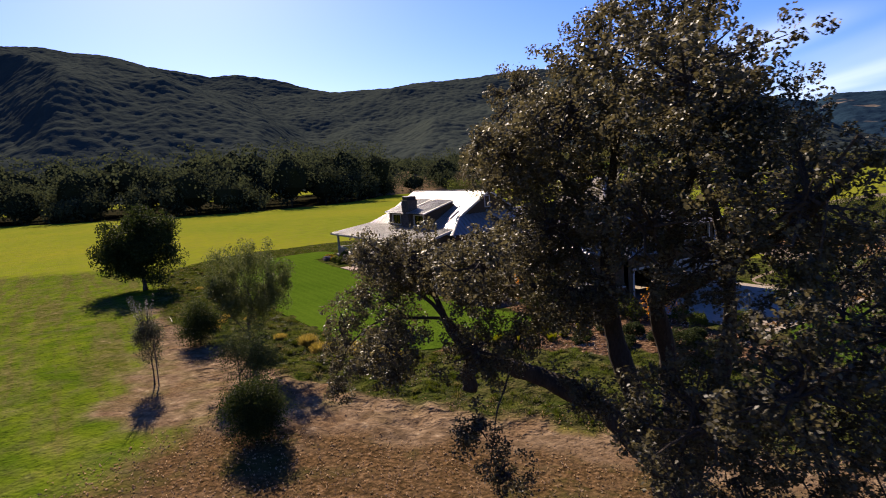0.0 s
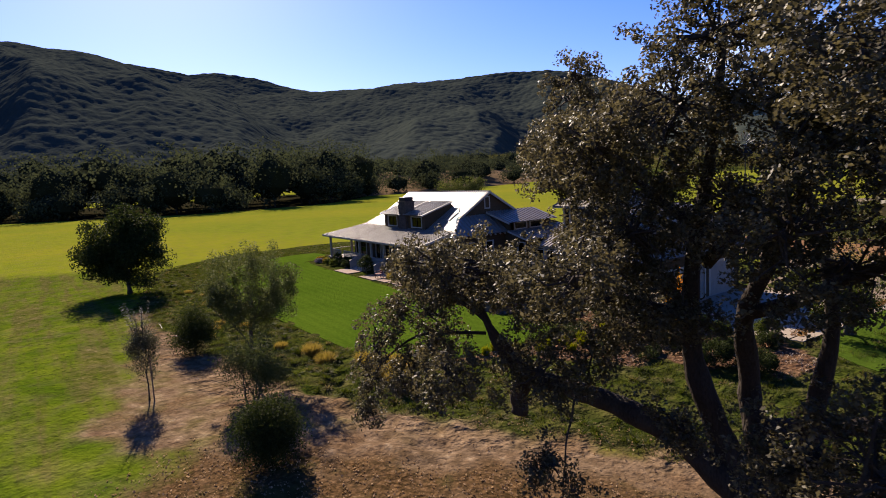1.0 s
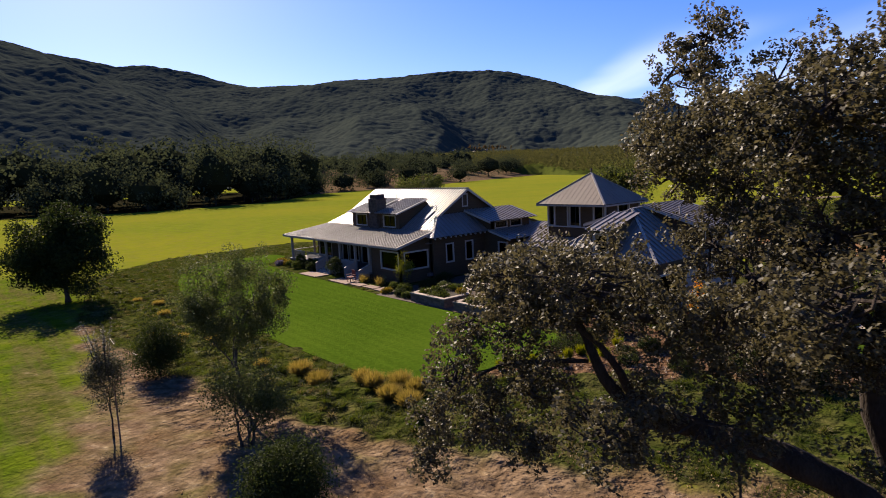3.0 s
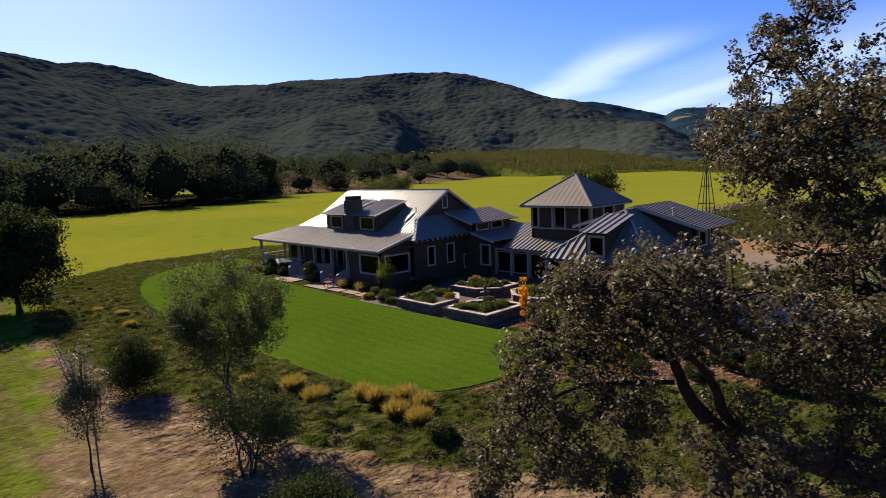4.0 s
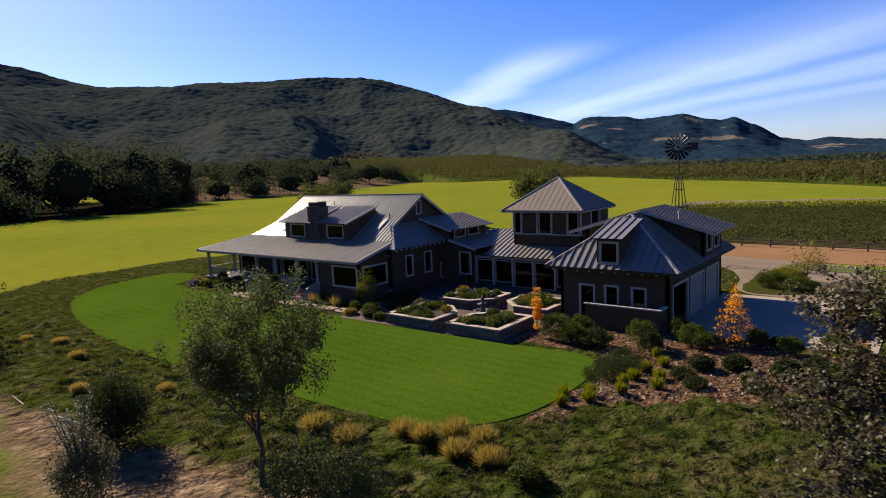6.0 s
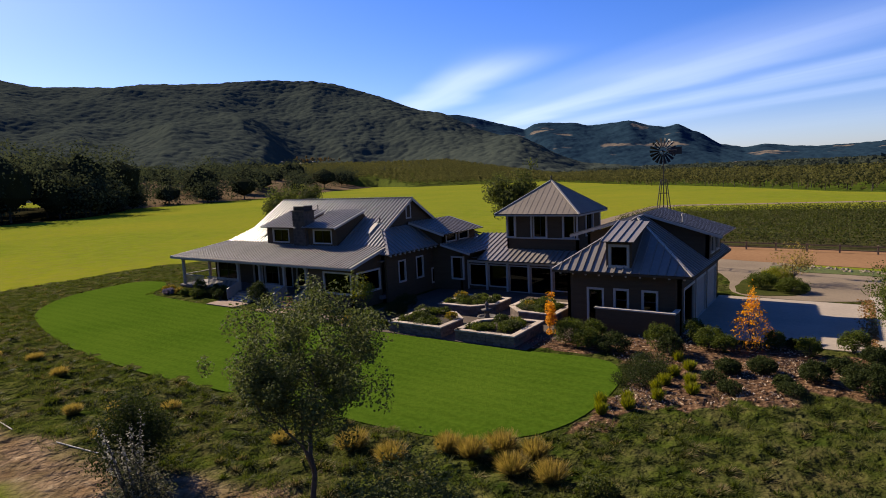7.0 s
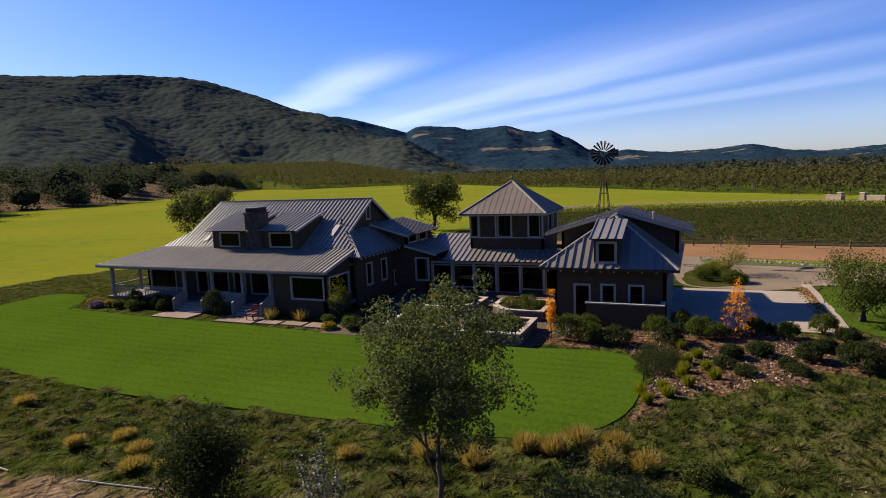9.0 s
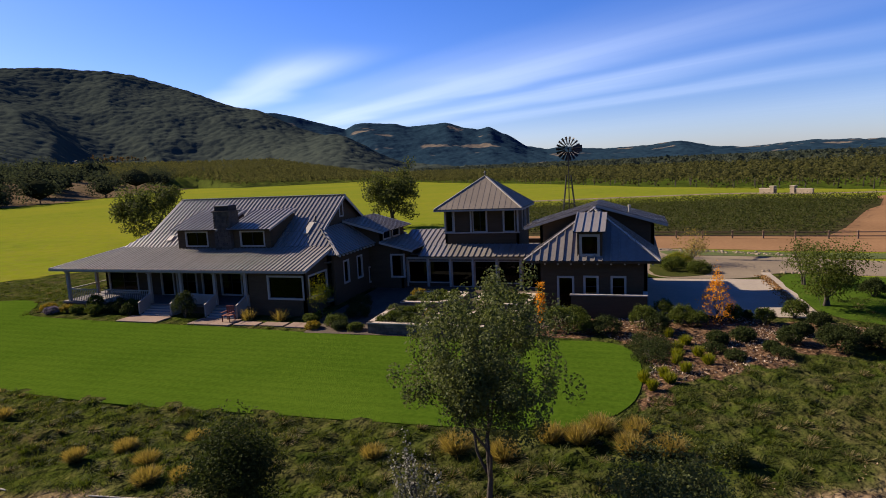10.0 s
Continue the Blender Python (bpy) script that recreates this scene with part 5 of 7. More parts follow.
OAK_HIGH = [(-14.2, 12.8, 8.3, 1.1), (-13.3, 10.5, 8.3, 0.9), (-14.4, 10.4, 8.5, 0.8), (-15.7, 11.3, 9.4, 0.82), (-13.6, 9.9, 9.4, 1.08), (-14.3, 10.3, 9.4, 1.02), (-12.6, 10.4, 10.0, 1.1), (-14.7, 11.0, 10.7, 0.82), (-14.0, 10.6, 11.1, 0.66)]
OAK_INNER = [(-11.4, 7.5, 2.3, 0.55), (-11.5, 7.1, 3.4, 0.55), (-10.1, 8.9, 4.1, 0.55), (-12.0, 8.6, 5.2, 0.8), (-11.2, 9.6, 5.8, 1.08), (-10.3, 9.4, 6.2, .8), 
             (-12.2, 7.5, 6.5, 0.82), (-12.2, 8.9, 6.9, 1.13), (-10.1, 6.4, 7.2, 1.0), (-12.0, 10.3, 7.4, 1.0), (-11.2, 9.2, 7.6, 1.4), (-10.5, 10.3, 8.0, 1.28), (-9.4, 9.6, 8.3, 1.3), (-17.7, 6.3, 3.6, .5), (-17.8, 6.2, 2.8, .4)]
OAK_SIDE = [(-7.7, 8.9, 4.4, 1.2), (-8.2, 9.3, 3.4, .8), (-7.0, 9.5, 3.2, .8), (-6.3, 7.5, 5.1, 1.2), (-7.6, 9.8, 2.4, .6), (-3.0, 10.2, 4.6, 0.9), (-5.6, 9.2, 4.6, 1.4), (-4.2, 9.4, 5.2, 1.3), (-3.4, 10.0, 6.2, 1.5), (-4.7, 7.2, 6.2, 1.3),
            (-5.2, 9.5, 6.4, 1.4), (-6.4, 12.2, 6.6, 1.3), (-7.7, 9.9, 7.2, 1.3), (-2.6, 10.6, 8.0, 1.7), (-7.7, 8.2, 8.0, 1.3), (-6.0, 9.7, 8.2, 1.3), (-5.2, 8.2, 8.3, 1.28)]
OAK_TOP = [(-8.0, 11.5, 9.0, 1.5), (-11.5, 8.2, 9.0, 1.02), (-10.8, 7.8, 9.4, 1.02), (-12.2, 8.9, 9.4, 1.02), (-8.0, 9.6, 9.5, 2.0), (-3.6, 11.8, 9.6, 1.6), (-10.5, 9.2, 9.7, 1.3), (-7.0, 9.2, 9.7, 1.3), (-9.8, 8.5, 10.0, 1.3), (-6.3, 7.1, 10.0, 1.28),
           (-8.0, 9.2, 10.4, 1.3), (-9.4, 9.2, 11.1, 1.3), (-10.4, 11.8, 11.5, 1.4), (-8.6, 9.6, 12.3, 1.5)]


def oak():
    rng = np.random.default_rng(4)
    t = thing("oak_tree", (-9.9, 11.9, 0), "huge old live oak with dark crooked limbs and glossy leaves", "tree")
    limbs = [
        ([(-9.9, 11.9, -0.1), (-9.9, 11.8, 0.6), (-10.0, 11.7, 1.3), (-10.1, 11.6, 2.2)], 0.75, 0.5),
        ([(-10.0, 11.5, 1.6), (-10.7, 11.1, 3.2), (-11.1, 11.0, 4.6), (-10.9, 10.5, 6.2), (-10.2, 10.0, 8.4), (-9.6, 9.6, 11.2)], 0.34, 0.06),
        ([(-10.0, 11.4, 1.5), (-11.0, 10.6, 2.9), (-12.2, 10.0, 3.55), (-13.2, 9.5, 3.85), (-14.4, 8.9, 3.9)], 0.30, 0.2),
        ([(-14.35, 8.92, 4.0), (-14.5, 8.88, 3.4), (-14.57, 8.86, 2.95)], 0.21, 0.19),
        ([(-14.3, 8.9, 3.9), (-15.0, 8.6, 4.6), (-15.3, 8.4, 5.4), (-15.6, 8.0, 6.4)], 0.14, 0.05),
        ([(-14.0, 9.1, 4.0), (-14.5, 8.5, 4.6), (-14.4, 8.0, 5.4), (-14.8, 7.2, 6.2)], 0.11, 0.04),
        ([(-15.2, 8.4, 5.0), (-16.2, 7.4, 5.0), (-17.3, 6.6, 4.4), (-17.8, 6.2, 3.2)], 0.05, 0.015),
        ([(-10.9, 10.6, 5.8), (-12.0, 9.8, 6.1), (-13.6, 8.8, 6.0), (-15.2, 7.8, 6.1), (-16.6, 7.4, 5.8)], 0.15, 0.04),
        ([(-9.9, 11.8, 1.6), (-10.3, 12.3, 3.0), (-10.6, 12.2, 4.0), (-10.2, 11.2, 6.0), (-8.8, 10.4, 8.0), (-7.6, 9.8, 10.0)], 0.36, 0.06),
        ([(-10.3, 12.2, 3.0), (-8.8, 12.0, 3.7), (-7.0, 11.2, 4.4), (-5.2, 10.4, 5.6), (-4.0, 10.0, 7.0)], 0.25, 0.05),
        ([(-10.2, 11.3, 5.8), (-8.4, 10.8, 6.6), (-6.4, 9.8, 7.6), (-5.0, 9.2, 8.8)], 0.17, 0.04),
        ([(-9.8, 12.0, 1.4), (-9.2, 12.4, 3.6), (-8.8, 12.2, 5.6), (-9.2, 12.2, 8.0), (-10.3, 11.9, 10.6)], 0.24, 0.06),
        ([(-10.2, 10.2, 7.6), (-12.0, 10.2, 8.6), (-13.4, 10.4, 9.6), (-14.4, 10.8, 10.8)], 0.12, 0.03),
        ([(-10.9, 10.6, 5.9), (-12.4, 10.9, 7.0), (-13.8, 11.8, 7.8), (-14.2, 12.6, 8.4)], 0.11, 0.03),
        ([(-10.3, 10.2, 7.0), (-8.6, 9.6, 8.6), (-7.4, 9.6, 9.4), (-7.0, 9.5, 9.9)], 0.13, 0.03),
        ([(-12.7, 9.0, 4.2), (-12.2, 8.3, 3.8), (-11.8, 7.7, 3.3), (-11.5, 7.3, 2.5)], 0.03, 0.01),
        ([(-13.9, 11.6, 5.7), (-12.6, 11.2, 5.6), (-11.0, 10.9, 4.9)], 0.05, 0.13)]
    for path, r0, r1 in limbs:
        pts = []
        pv = [Vector(p) for p in path]
        for i in range(len(pv) - 1):
            for k in range(4):
                j = Vector(rng.normal(size=3)) * 0.07 * (1 if (i or k) else 0)
                pts.append(pv[i].lerp(pv[i + 1], k / 4) + j)
        pts.append(pv[-1])
        for _ in range(2):
            pts = [pts[0]] + [(pts[i - 1] + pts[i] * 2 + pts[i + 1]) / 4 for i in range(1, len(pts) - 1)] + [pts[-1]]
        n = len(pts)
        rr = [(r0 + (r1 - r0) * i / (n - 1)) * rng.uniform(.9, 1.12) for i in range(n)]
        put("trunk" if r0 > .5 else "limb", mesh_of("limb", *tube_data(pts, rr, 10), M_BARK, True), t)
    twigs, groups, wide = [], [], []
    for x, y, z, r in OAK_LOW + OAK_HIGH + OAK_INNER + OAK_SIDE + OAK_TOP:
        k = int(11 * r * r) + 5
        d = rng.normal(size=(k, 3))
        d /= np.linalg.norm(d, axis=1, keepdims=True)
        d *= rng.uniform(.3, 1.0, (k, 1)) ** .5 * r * rng.choice([.82, .95, 1.12], (k, 1))
        d[:, 2] *= .85
        c = np.array([x, y, z]) + d
        groups.append(c)
        for q in c:
            a, b = Vector((x, y, z)), Vector(q)
            mid = a.lerp(b, .5) + Vector(rng.normal(size=3)) * .12 * r
            twigs.append(tube_data([a + Vector(rng.normal(size=3)) * .1, mid, b], [.03, .02, .006], 4))
    tagged(put("branchwork", mesh_of("branchwork", *joined(twigs), M_BARK), t), kind="stuff")
    c = np.concatenate(groups)
    # each spray of leaves splits into a few tight tufts
    tufts = np.repeat(c, 5, 0) + rng.normal(size=(len(c) * 5, 3)) * .17
    v = leaf_cloud(rng, tufts, rng.uniform(.055, .13, len(tufts)), 270000, 0.075, loose=0.85)
    put("crown", quads("crown", v, L_OAK), t, "dark glossy oak leaves")
    return t


oak()

tree("shade_tree", (-62.3, 5.0), 7.4, 3.5, 4.1, 40000, 0.2, L_DARK, M_BARKL, "dense dark green round tree at the field edge", seed=11, trunk_r=.19, spread=.6, trunk_part=.3, fill=1.0)
tree("young_tree", (-30.6, 6.7), 6.1, 2.1, 4.2, 38000, 0.075, L_YOUNG, M_BARKL, "airy young tree with thin stems and sparse leaves", seed=5, trunk_r=.085, spread=.19, trunk_part=.36, stems=1, fill=.85, flat=1.3, clump=(3, 4))
sapling = tree("sapling", (-30.8, 2.3), 3.6, .5, 2.3, 7000, 0.065, L_PALE, M_BARKL, "thin staked sapling with pale wispy twigs on bare ground", seed=8, trunk_r=.035, spread=.17, trunk_part=.4, stems=1, fill=1.2, flat=1.3)
tree("small_tree", (-37.1, 5.4), 2.5, .95, 1.2, 18000, 0.075, L_DARK, M_BARKL, "compact dark green small tree on the path edge", seed=9, trunk_r=.06, spread=.3, trunk_part=.2, fill=1.6)
tree("small_tree", (-26.6, 5.6), 3.1, 1.15, 1.8, 12000, 0.065, L_YOUNG, M_BARKL, "sparse small tree with several thin stems", seed=14, trunk_r=.05, spread=.3, trunk_part=.3, stems=3)
tree("round_bush", (-21.5, 4.5), 2.1, .85, 1.15, 24000, 0.065, L_DARK, M_BARKL, "round dark evergreen bush beside the path", "bush", seed=15, trunk_r=.06, spread=.32, trunk_part=.2, fill=2.5)
tree("field_tree", (-62.5, 79), 9.2, 4.6, 5.0, 11000, 0.32, L_FIELD, M_BARKL, "broad open-crowned green tree in the field behind the house", seed=17, trunk_r=.22, spread=.7, trunk_part=.3, stems=2, fill=.5)
tree("field_tree", (-94, 64), 8.4, 4.8, 4.4, 12000, 0.32, L_FIELD, M_BARKL, "broad green tree standing behind the porch", seed=18, trunk_r=.2, spread=.75, trunk_part=.22, stems=2, fill=.6)
tree("garden_tree", (-16.6, 31.9), 3.9, 2.3, 2.4, 8000, 0.11, L_SHRUB, M_BARKL, "half-bare spreading garden tree in autumn leaf", seed=20, trunk_r=.1, spread=.35, trunk_part=.25, stems=3)
tree("garden_tree", (-16.2, 38.0), 3.3, 1.5, 2.1, 1500, 0.11, L_SHRUB, M_BARKL, "half-bare spreading garden tree in autumn leaf", seed=22, trunk_r=.09, spread=.35, trunk_part=.25, stems=2)
tree("garden_tree", (-22.6, 46.0), 2.9, 1.3, 1.8, 1100, 0.12, L_GOLD, M_BARKL, "thin yellowing tree by the gravel yard", seed=23, trunk_r=.07, spread=.32, trunk_part=.25, stems=3)
tree("orange_tree", (-31.9, 24.6), 2.7, .14, 1.5, 1500, 0.08, L_ORANGE, M_BARKL, "narrow young tree in orange autumn leaf", seed=30, trunk_r=.03, spread=.12, trunk_part=.15, depth=1, fill=3)
tree("orange_tree", (-22.9, 27.4), 2.9, .95, 1.5, 1500, 0.09, L_ORANGE, M_BARKL, "bright orange young maple in the mulch bed", seed=31, trunk_r=.035, spread=.12, trunk_part=.3, depth=2, fill=7, cone=True)
tree("column_tree", (-45.4, 25.3), 2.7, .55, 1.5, 2200, 0.08, L_YELLOW, M_BARKL, "slender yellow-green column tree at the house corner", seed=33, trunk_r=.03, spread=.2, trunk_part=.2)



def pale_shoots(owner, x, y, z0, z1, count, seed):
    """Upright bare shoots set with small pale leaves, out of the sapling's crown."""
    rng = np.random.default_rng(seed)
    for k in range(count):
        a, r = rng.uniform(0, 6.28), rng.uniform(.1, .55)
        foot = Vector((x + math.cos(a) * r * .35, y + math.sin(a) * r * .35, z0 + rng.uniform(-.3, .3)))
        tip = Vector((x + math.cos(a) * r * 1.35, y + math.sin(a) * r * 1.35, z1 - rng.uniform(0, .7)))
        path = [foot.lerp(tip, q) + Vector((0, 0, .12 * math.sin(q * 3.1))) for q in (0, .35, .7, 1)]
        shoot = put("shoot", mesh_of("shoot", *tube_data(path, [.012, .01, .007, .004], 5), M_BARKL), owner)
        c = np.array([tuple(foot.lerp(tip, q)) for q in np.linspace(.15, 1, 14)])
        put("leaves", quads("leaves", leaf_cloud(rng, c, .04, 60, .05, loose=1.0), L_SILVER), shoot, "small silvery leaves")


pale_shoots(sapling, -30.8, 2.3, 2.6, 4.5, 13, 81)

# round clipped shrubs before the porch and beside the drive
for k, (x, y, r, h, lf, lab) in enumerate([
        (-55.0, 24.5, .8, 1.75, L_DARK, "tall rounded dark evergreen before the porch"), (-61.7, 25.1, .55, .8, L_DARK, "small rounded dark shrub"), (-60.0, 25.2, .6, 1.0, L_SHRUB, "leafy green porch shrub"),
        (-62.6, 24.5, .6, .7, L_SHRUB, "leafy green porch shrub"), (-65.4, 24.8, .5, .5, L_FLOWER, "low flowering border plant"), (-64.2, 24.6, .55, .6, L_SHRUB, "leafy green porch shrub"), (-67.2, 24.9, .6, .55, L_FLOWER, "low flowering border plant"), (-66.2, 24.3, .55, .45, L_LILAC, "low lilac-flowering lavender clump"), (-59.7, 24.6, .55, .8, L_DARK, "dark leafy porch shrub"), (-60.8, 25.1, .55, 1.1, L_DARK, "dark leafy porch shrub"),
        (-63.2, 25.2, .6, 1.3, L_SHRUB, "leafy green porch shrub"), (-44.9, 23.2, .5, .4, L_FLOWER, "low flowering plant at the courtyard edge"), (-43.2, 23.3, .55, .5, L_DARK, "dark low plant at the courtyard edge"), (-42.2, 23.2, .5, .45, L_SHRUB, "low green plant at the courtyard edge"), (-43.4, 26.0, .8, .8, L_DARK, "dark leafy shrub in the house's shade"), (-44.2, 28.2, .8, .9, L_DARK, "dark leafy shrub in the house's shade"), (-43.9, 24.1, .7, .65, L_SHRUB, "spreading green shrub at the courtyard edge"), (-45.8, 24.6, .55, .5, L_SHRUB, "spreading green shrub at the courtyard edge"),
        (-31.0, 25.0, .95, 1.2, L_SHRUB, "loose grey-green garden shrub"), (-29.9, 24.5, .8, 1.0, L_SHRUB, "loose grey-green garden shrub"), (-28.5, 24.4, .85, .9, L_DARK, "dense dark garden shrub"), (-30.2, 26.2, .7, 1.0, L_SHRUB, "loose grey-green garden shrub"),
        (-26.7, 25.6, .8, 1.35, L_SHRUB, "big rounded green shrub by the wall"), (-26.0, 24.9, .62, 1.1, L_DARK, "dense dark garden shrub"), (-25.6, 27.8, .6, 1.2, L_SHRUB, "leafy shrub at the garage corner"),
        (-24.7, 27.0, .72, 1.05, L_SHRUB, "rounded olive shrub by the drive"), (-24.0, 26.6, .62, .9, L_SHRUB, "rounded olive shrub by the drive"), (-22.0, 28.0, .5, .95, L_SHRUB, "rounded dark shrub by the drive"), (-21.3, 28.2, .45, .85, L_DARK, "rounded dark shrub by the drive"),
        (-20.6, 27.5, .55, .9, L_SHRUB, "rounded green shrub with pale plumes"), (-18.9, 28.7, .72, 1.1, L_SHRUB, "rounded olive shrub by the drive"), (-18.1, 27.4, .85, 1.1, L_DARK, "low dark evergreen in the mulch"), (-23.3, 23.6, .8, .85, L_DARK, "low dark evergreen in the mulch"),
        (-22.1, 24.3, .85, .9, L_DARK, "low dark evergreen in the mulch"), (-20.2, 24.0, .9, 1.15, L_DARK, "rounded dark evergreen in the mulch"), (-21.2, 22.8, .6, .6, L_DARK, "low dark evergreen in the mulch"), (-18.4, 23.2, 1.45, 1.7, L_DARK, "large dark evergreen mound"),
        (-16.6, 23.6, 1.3, 1.5, L_DARK, "large dark evergreen mound"), (-19.3, 25.6, .8, .9, L_DARK, "low dark evergreen in the mulch"),
        (-13.4, 34.6, 1.1, 1.6, L_DARK, "dark bush on the verge"), (-24.2, 43.2, 1.1, 1.1, L_SHRUB, "green shrub in the yard bed"), (-22.4, 42.2, 1.0, .9, L_SHRUB, "green shrub in the yard bed"), (-23.6, 45.4, 1.2, 1.0, L_YELLOW, "yellow-green shrub in the yard bed"),
        (-24.6, 11.2, .6, .7, L_TUFT, "sparse dry weed by the path")]):
    low = .68 if lf is L_DARK and x > -26 else 1
    shrub("shrub", (x, y), r * low, h * low, lf, lab, leaves=int(1100 + 2600 * r * r), size=.085, seed=100 + k, group="garden shrubs")

# yellow-green grasses along the mulch bed, and golden bunch grass below the lawn
for k, (x, y) in enumerate([(-25.5, 24.3), (-25.2, 22.2), (-24.4, 21.5), (-25.4, 20.2), (-25.1, 19.2), (-24.1, 20.4), (-26.0, 18.4), (-25.8, 17.8), (-25.3, 21.0), (-26.5, 16.9), (-26.8, 17.7), (-24.8, 23.2)]):
    shrub("ornamental_grass", (x, y), .2 + .06 * (k % 3) / 2, .44, L_YELLOW, "yellow-green clump of ornamental grass in mulch", 550, .5, 200 + k, "grass", "grasses in the mulch bed", True)
for k, (x, y) in enumerate([(-29.8, 11.8), (-28.9, 11.8), (-27.3, 11.5), (-28.3, 12.7), (-27.1, 12.7), (-26.1, 11.6), (-31.0, 10.3), (-32.5, 10.2), (-44.2, 6.85), (-43.5, 8.15), (-42.0, 7.5), (-40.95, 6.4), (-39.95, 6.75), (-41.5, 9.3), (-50.3, 9.0), (-55, 9.8), (-58.0, 9.0), (-35.0, 9.4)]):
    far_off = k >= 8
    shrub("bunch_grass", (x, y), .42 - .1 * far_off + .1 * (k % 4) / 3, .55 - .18 * far_off, L_GOLD, "golden mound of dry bunch grass", 1700, .25, 300 + k, "grass", "bunch grasses below the lawn", True)


# stakes beside the sapling and a pale irrigation pipe along the path's edge
st = thing("stake", (-30.5, 2.45, level(-30.5, 2.45)), "thin wooden stake beside the sapling", "stake")
put("pole", mesh_of("pole", *tube_data([(-30.5, 2.45, level(-30.5, 2.45) - .1), (-30.48, 2.46, 2.2)], [.03, .025], 6), M_WOODFENCE), st)
pipe = thing("pipe", (-42.2, 5.2, level(-42.2, 5.2)), "pale plastic irrigation pipe half buried at the path's edge", "pipe")
for run in (((-46.2, 4.96), (-45.7, 4.95), (-45.1, 4.93), (-44.6, 4.9)), ((-41.9, 5.26), (-41.0, 5.38), (-40.0, 5.53), (-38.9, 5.7))):
    put("tube", mesh_of("tube", *tube_data([(x, y, level(x, y) + .03) for x, y in run], [.022] * 4, 6), M_TRIM), pipe)

# ---- rough grass, woods, orchard, vineyard ----
def rough_grass():
    rng = np.random.default_rng(40)
    x, y = rng.uniform(-82, 4, 34000), rng.uniform(4, 34, 34000)
    keep = (edge_distance(ROUGH, x, y) > 0.3) & (edge_distance(LAWN, x, y) < -0.02) & (edge_distance(PATH_AREA, x, y) < 0.2) & ((edge_distance(MULCH, x, y) < 0) | (rng.random(34000) < .05)) & ~((x > -46) & (x < -16) & (y > 22)) & ~((x > -67.5) & (x < -44) & (y > 23))
    x, y = x[keep], y[keep]
    clump = np.sin(x * 1.9 + np.sin(y * 1.3)) + np.sin(y * 2.7 + np.sin(x * .9))
    keep = clump + rng.normal(size=len(x)) * .5 > -.15
    x, y = x[keep], y[keep]
    k = 9
    bx, by = np.repeat(x, k) + rng.normal(size=len(x) * k) * .13, np.repeat(y, k) + rng.normal(size=len(x) * k) * .13
    b = np.stack([bx, by, ground_height(bx, by) - .02], 1)
    v = blades(rng, b, .16, .011, .6)
    tagged(new("rough_grass", quads("rough_grass", v, L_TUFT)), "tussocky green and straw-coloured rough grass", "grass", kind="stuff")
    # fallen leaves and stones on the litter and the path
    x, y = rng.uniform(-26, 6, 40000), rng.uniform(-5, 20, 40000)
    keep = (edge_distance(LITTER, x, y) > -0.5 - 1.5 * rng.random(40000)) & ((edge_distance(PATH_AREA, x, y) < 0) | (rng.random(40000) < .15))
    c = np.stack([x[keep], y[keep], ground_height(x[keep], y[keep]) + .03], 1)
    v = leaf_cloud(rng, c, .02, len(c), .07, .3)
    tagged(new("fallen_leaves", quads("fallen_leaves", v, leaf_mat("dry_leaves", (0.17, 0.105, 0.055), (0.46, 0.33, 0.21), .9, .3, .05))), "scattered dry tan oak leaves", "leaves", kind="stuff")


rough_grass()


def loose_bits():
    """Pale bark chips over the mulch, and tan leaves blown along the drive's edge."""
    rng = np.random.default_rng(43)
    x, y = rng.uniform(-34, -14, 26000), rng.uniform(14, 29, 26000)
    patch = np.sin(x * 1.1 + np.sin(y * .9)) + np.sin(y * 1.4 - x * .5) + rng.normal(size=26000) * .6
    keep = (edge_distance(MULCH, x, y) > .1) & (patch > .5)
    c = np.stack([x[keep], y[keep], np.full(keep.sum(), .035)], 1)
    tagged(new("bark_chips", quads("bark_chips", leaf_cloud(rng, c, .02, len(c), .1, .3), leaf_mat("bark_chip", (0.14, 0.085, 0.055), (0.62, 0.50, 0.38), .9, .1, .05))), "pale and reddish bark chips strewn over the bed", "mulch", kind="stuff")
    n = 1500
    y = rng.uniform(30, 41, n)
    c = np.stack([-17.9 - np.abs(rng.normal(size=n)) * .35, y, np.full(n, .05)], 1)
    tagged(new("drive_leaves", quads("drive_leaves", leaf_cloud(rng, c, .02, n, .12, .3), leaf_mat("drive_leaf", (0.22, 0.11, 0.04), (0.45, 0.28, 0.13), .9, .2, .05))), "tan fallen leaves blown along the drive's edge", "leaves", kind="stuff")


loose_bits()


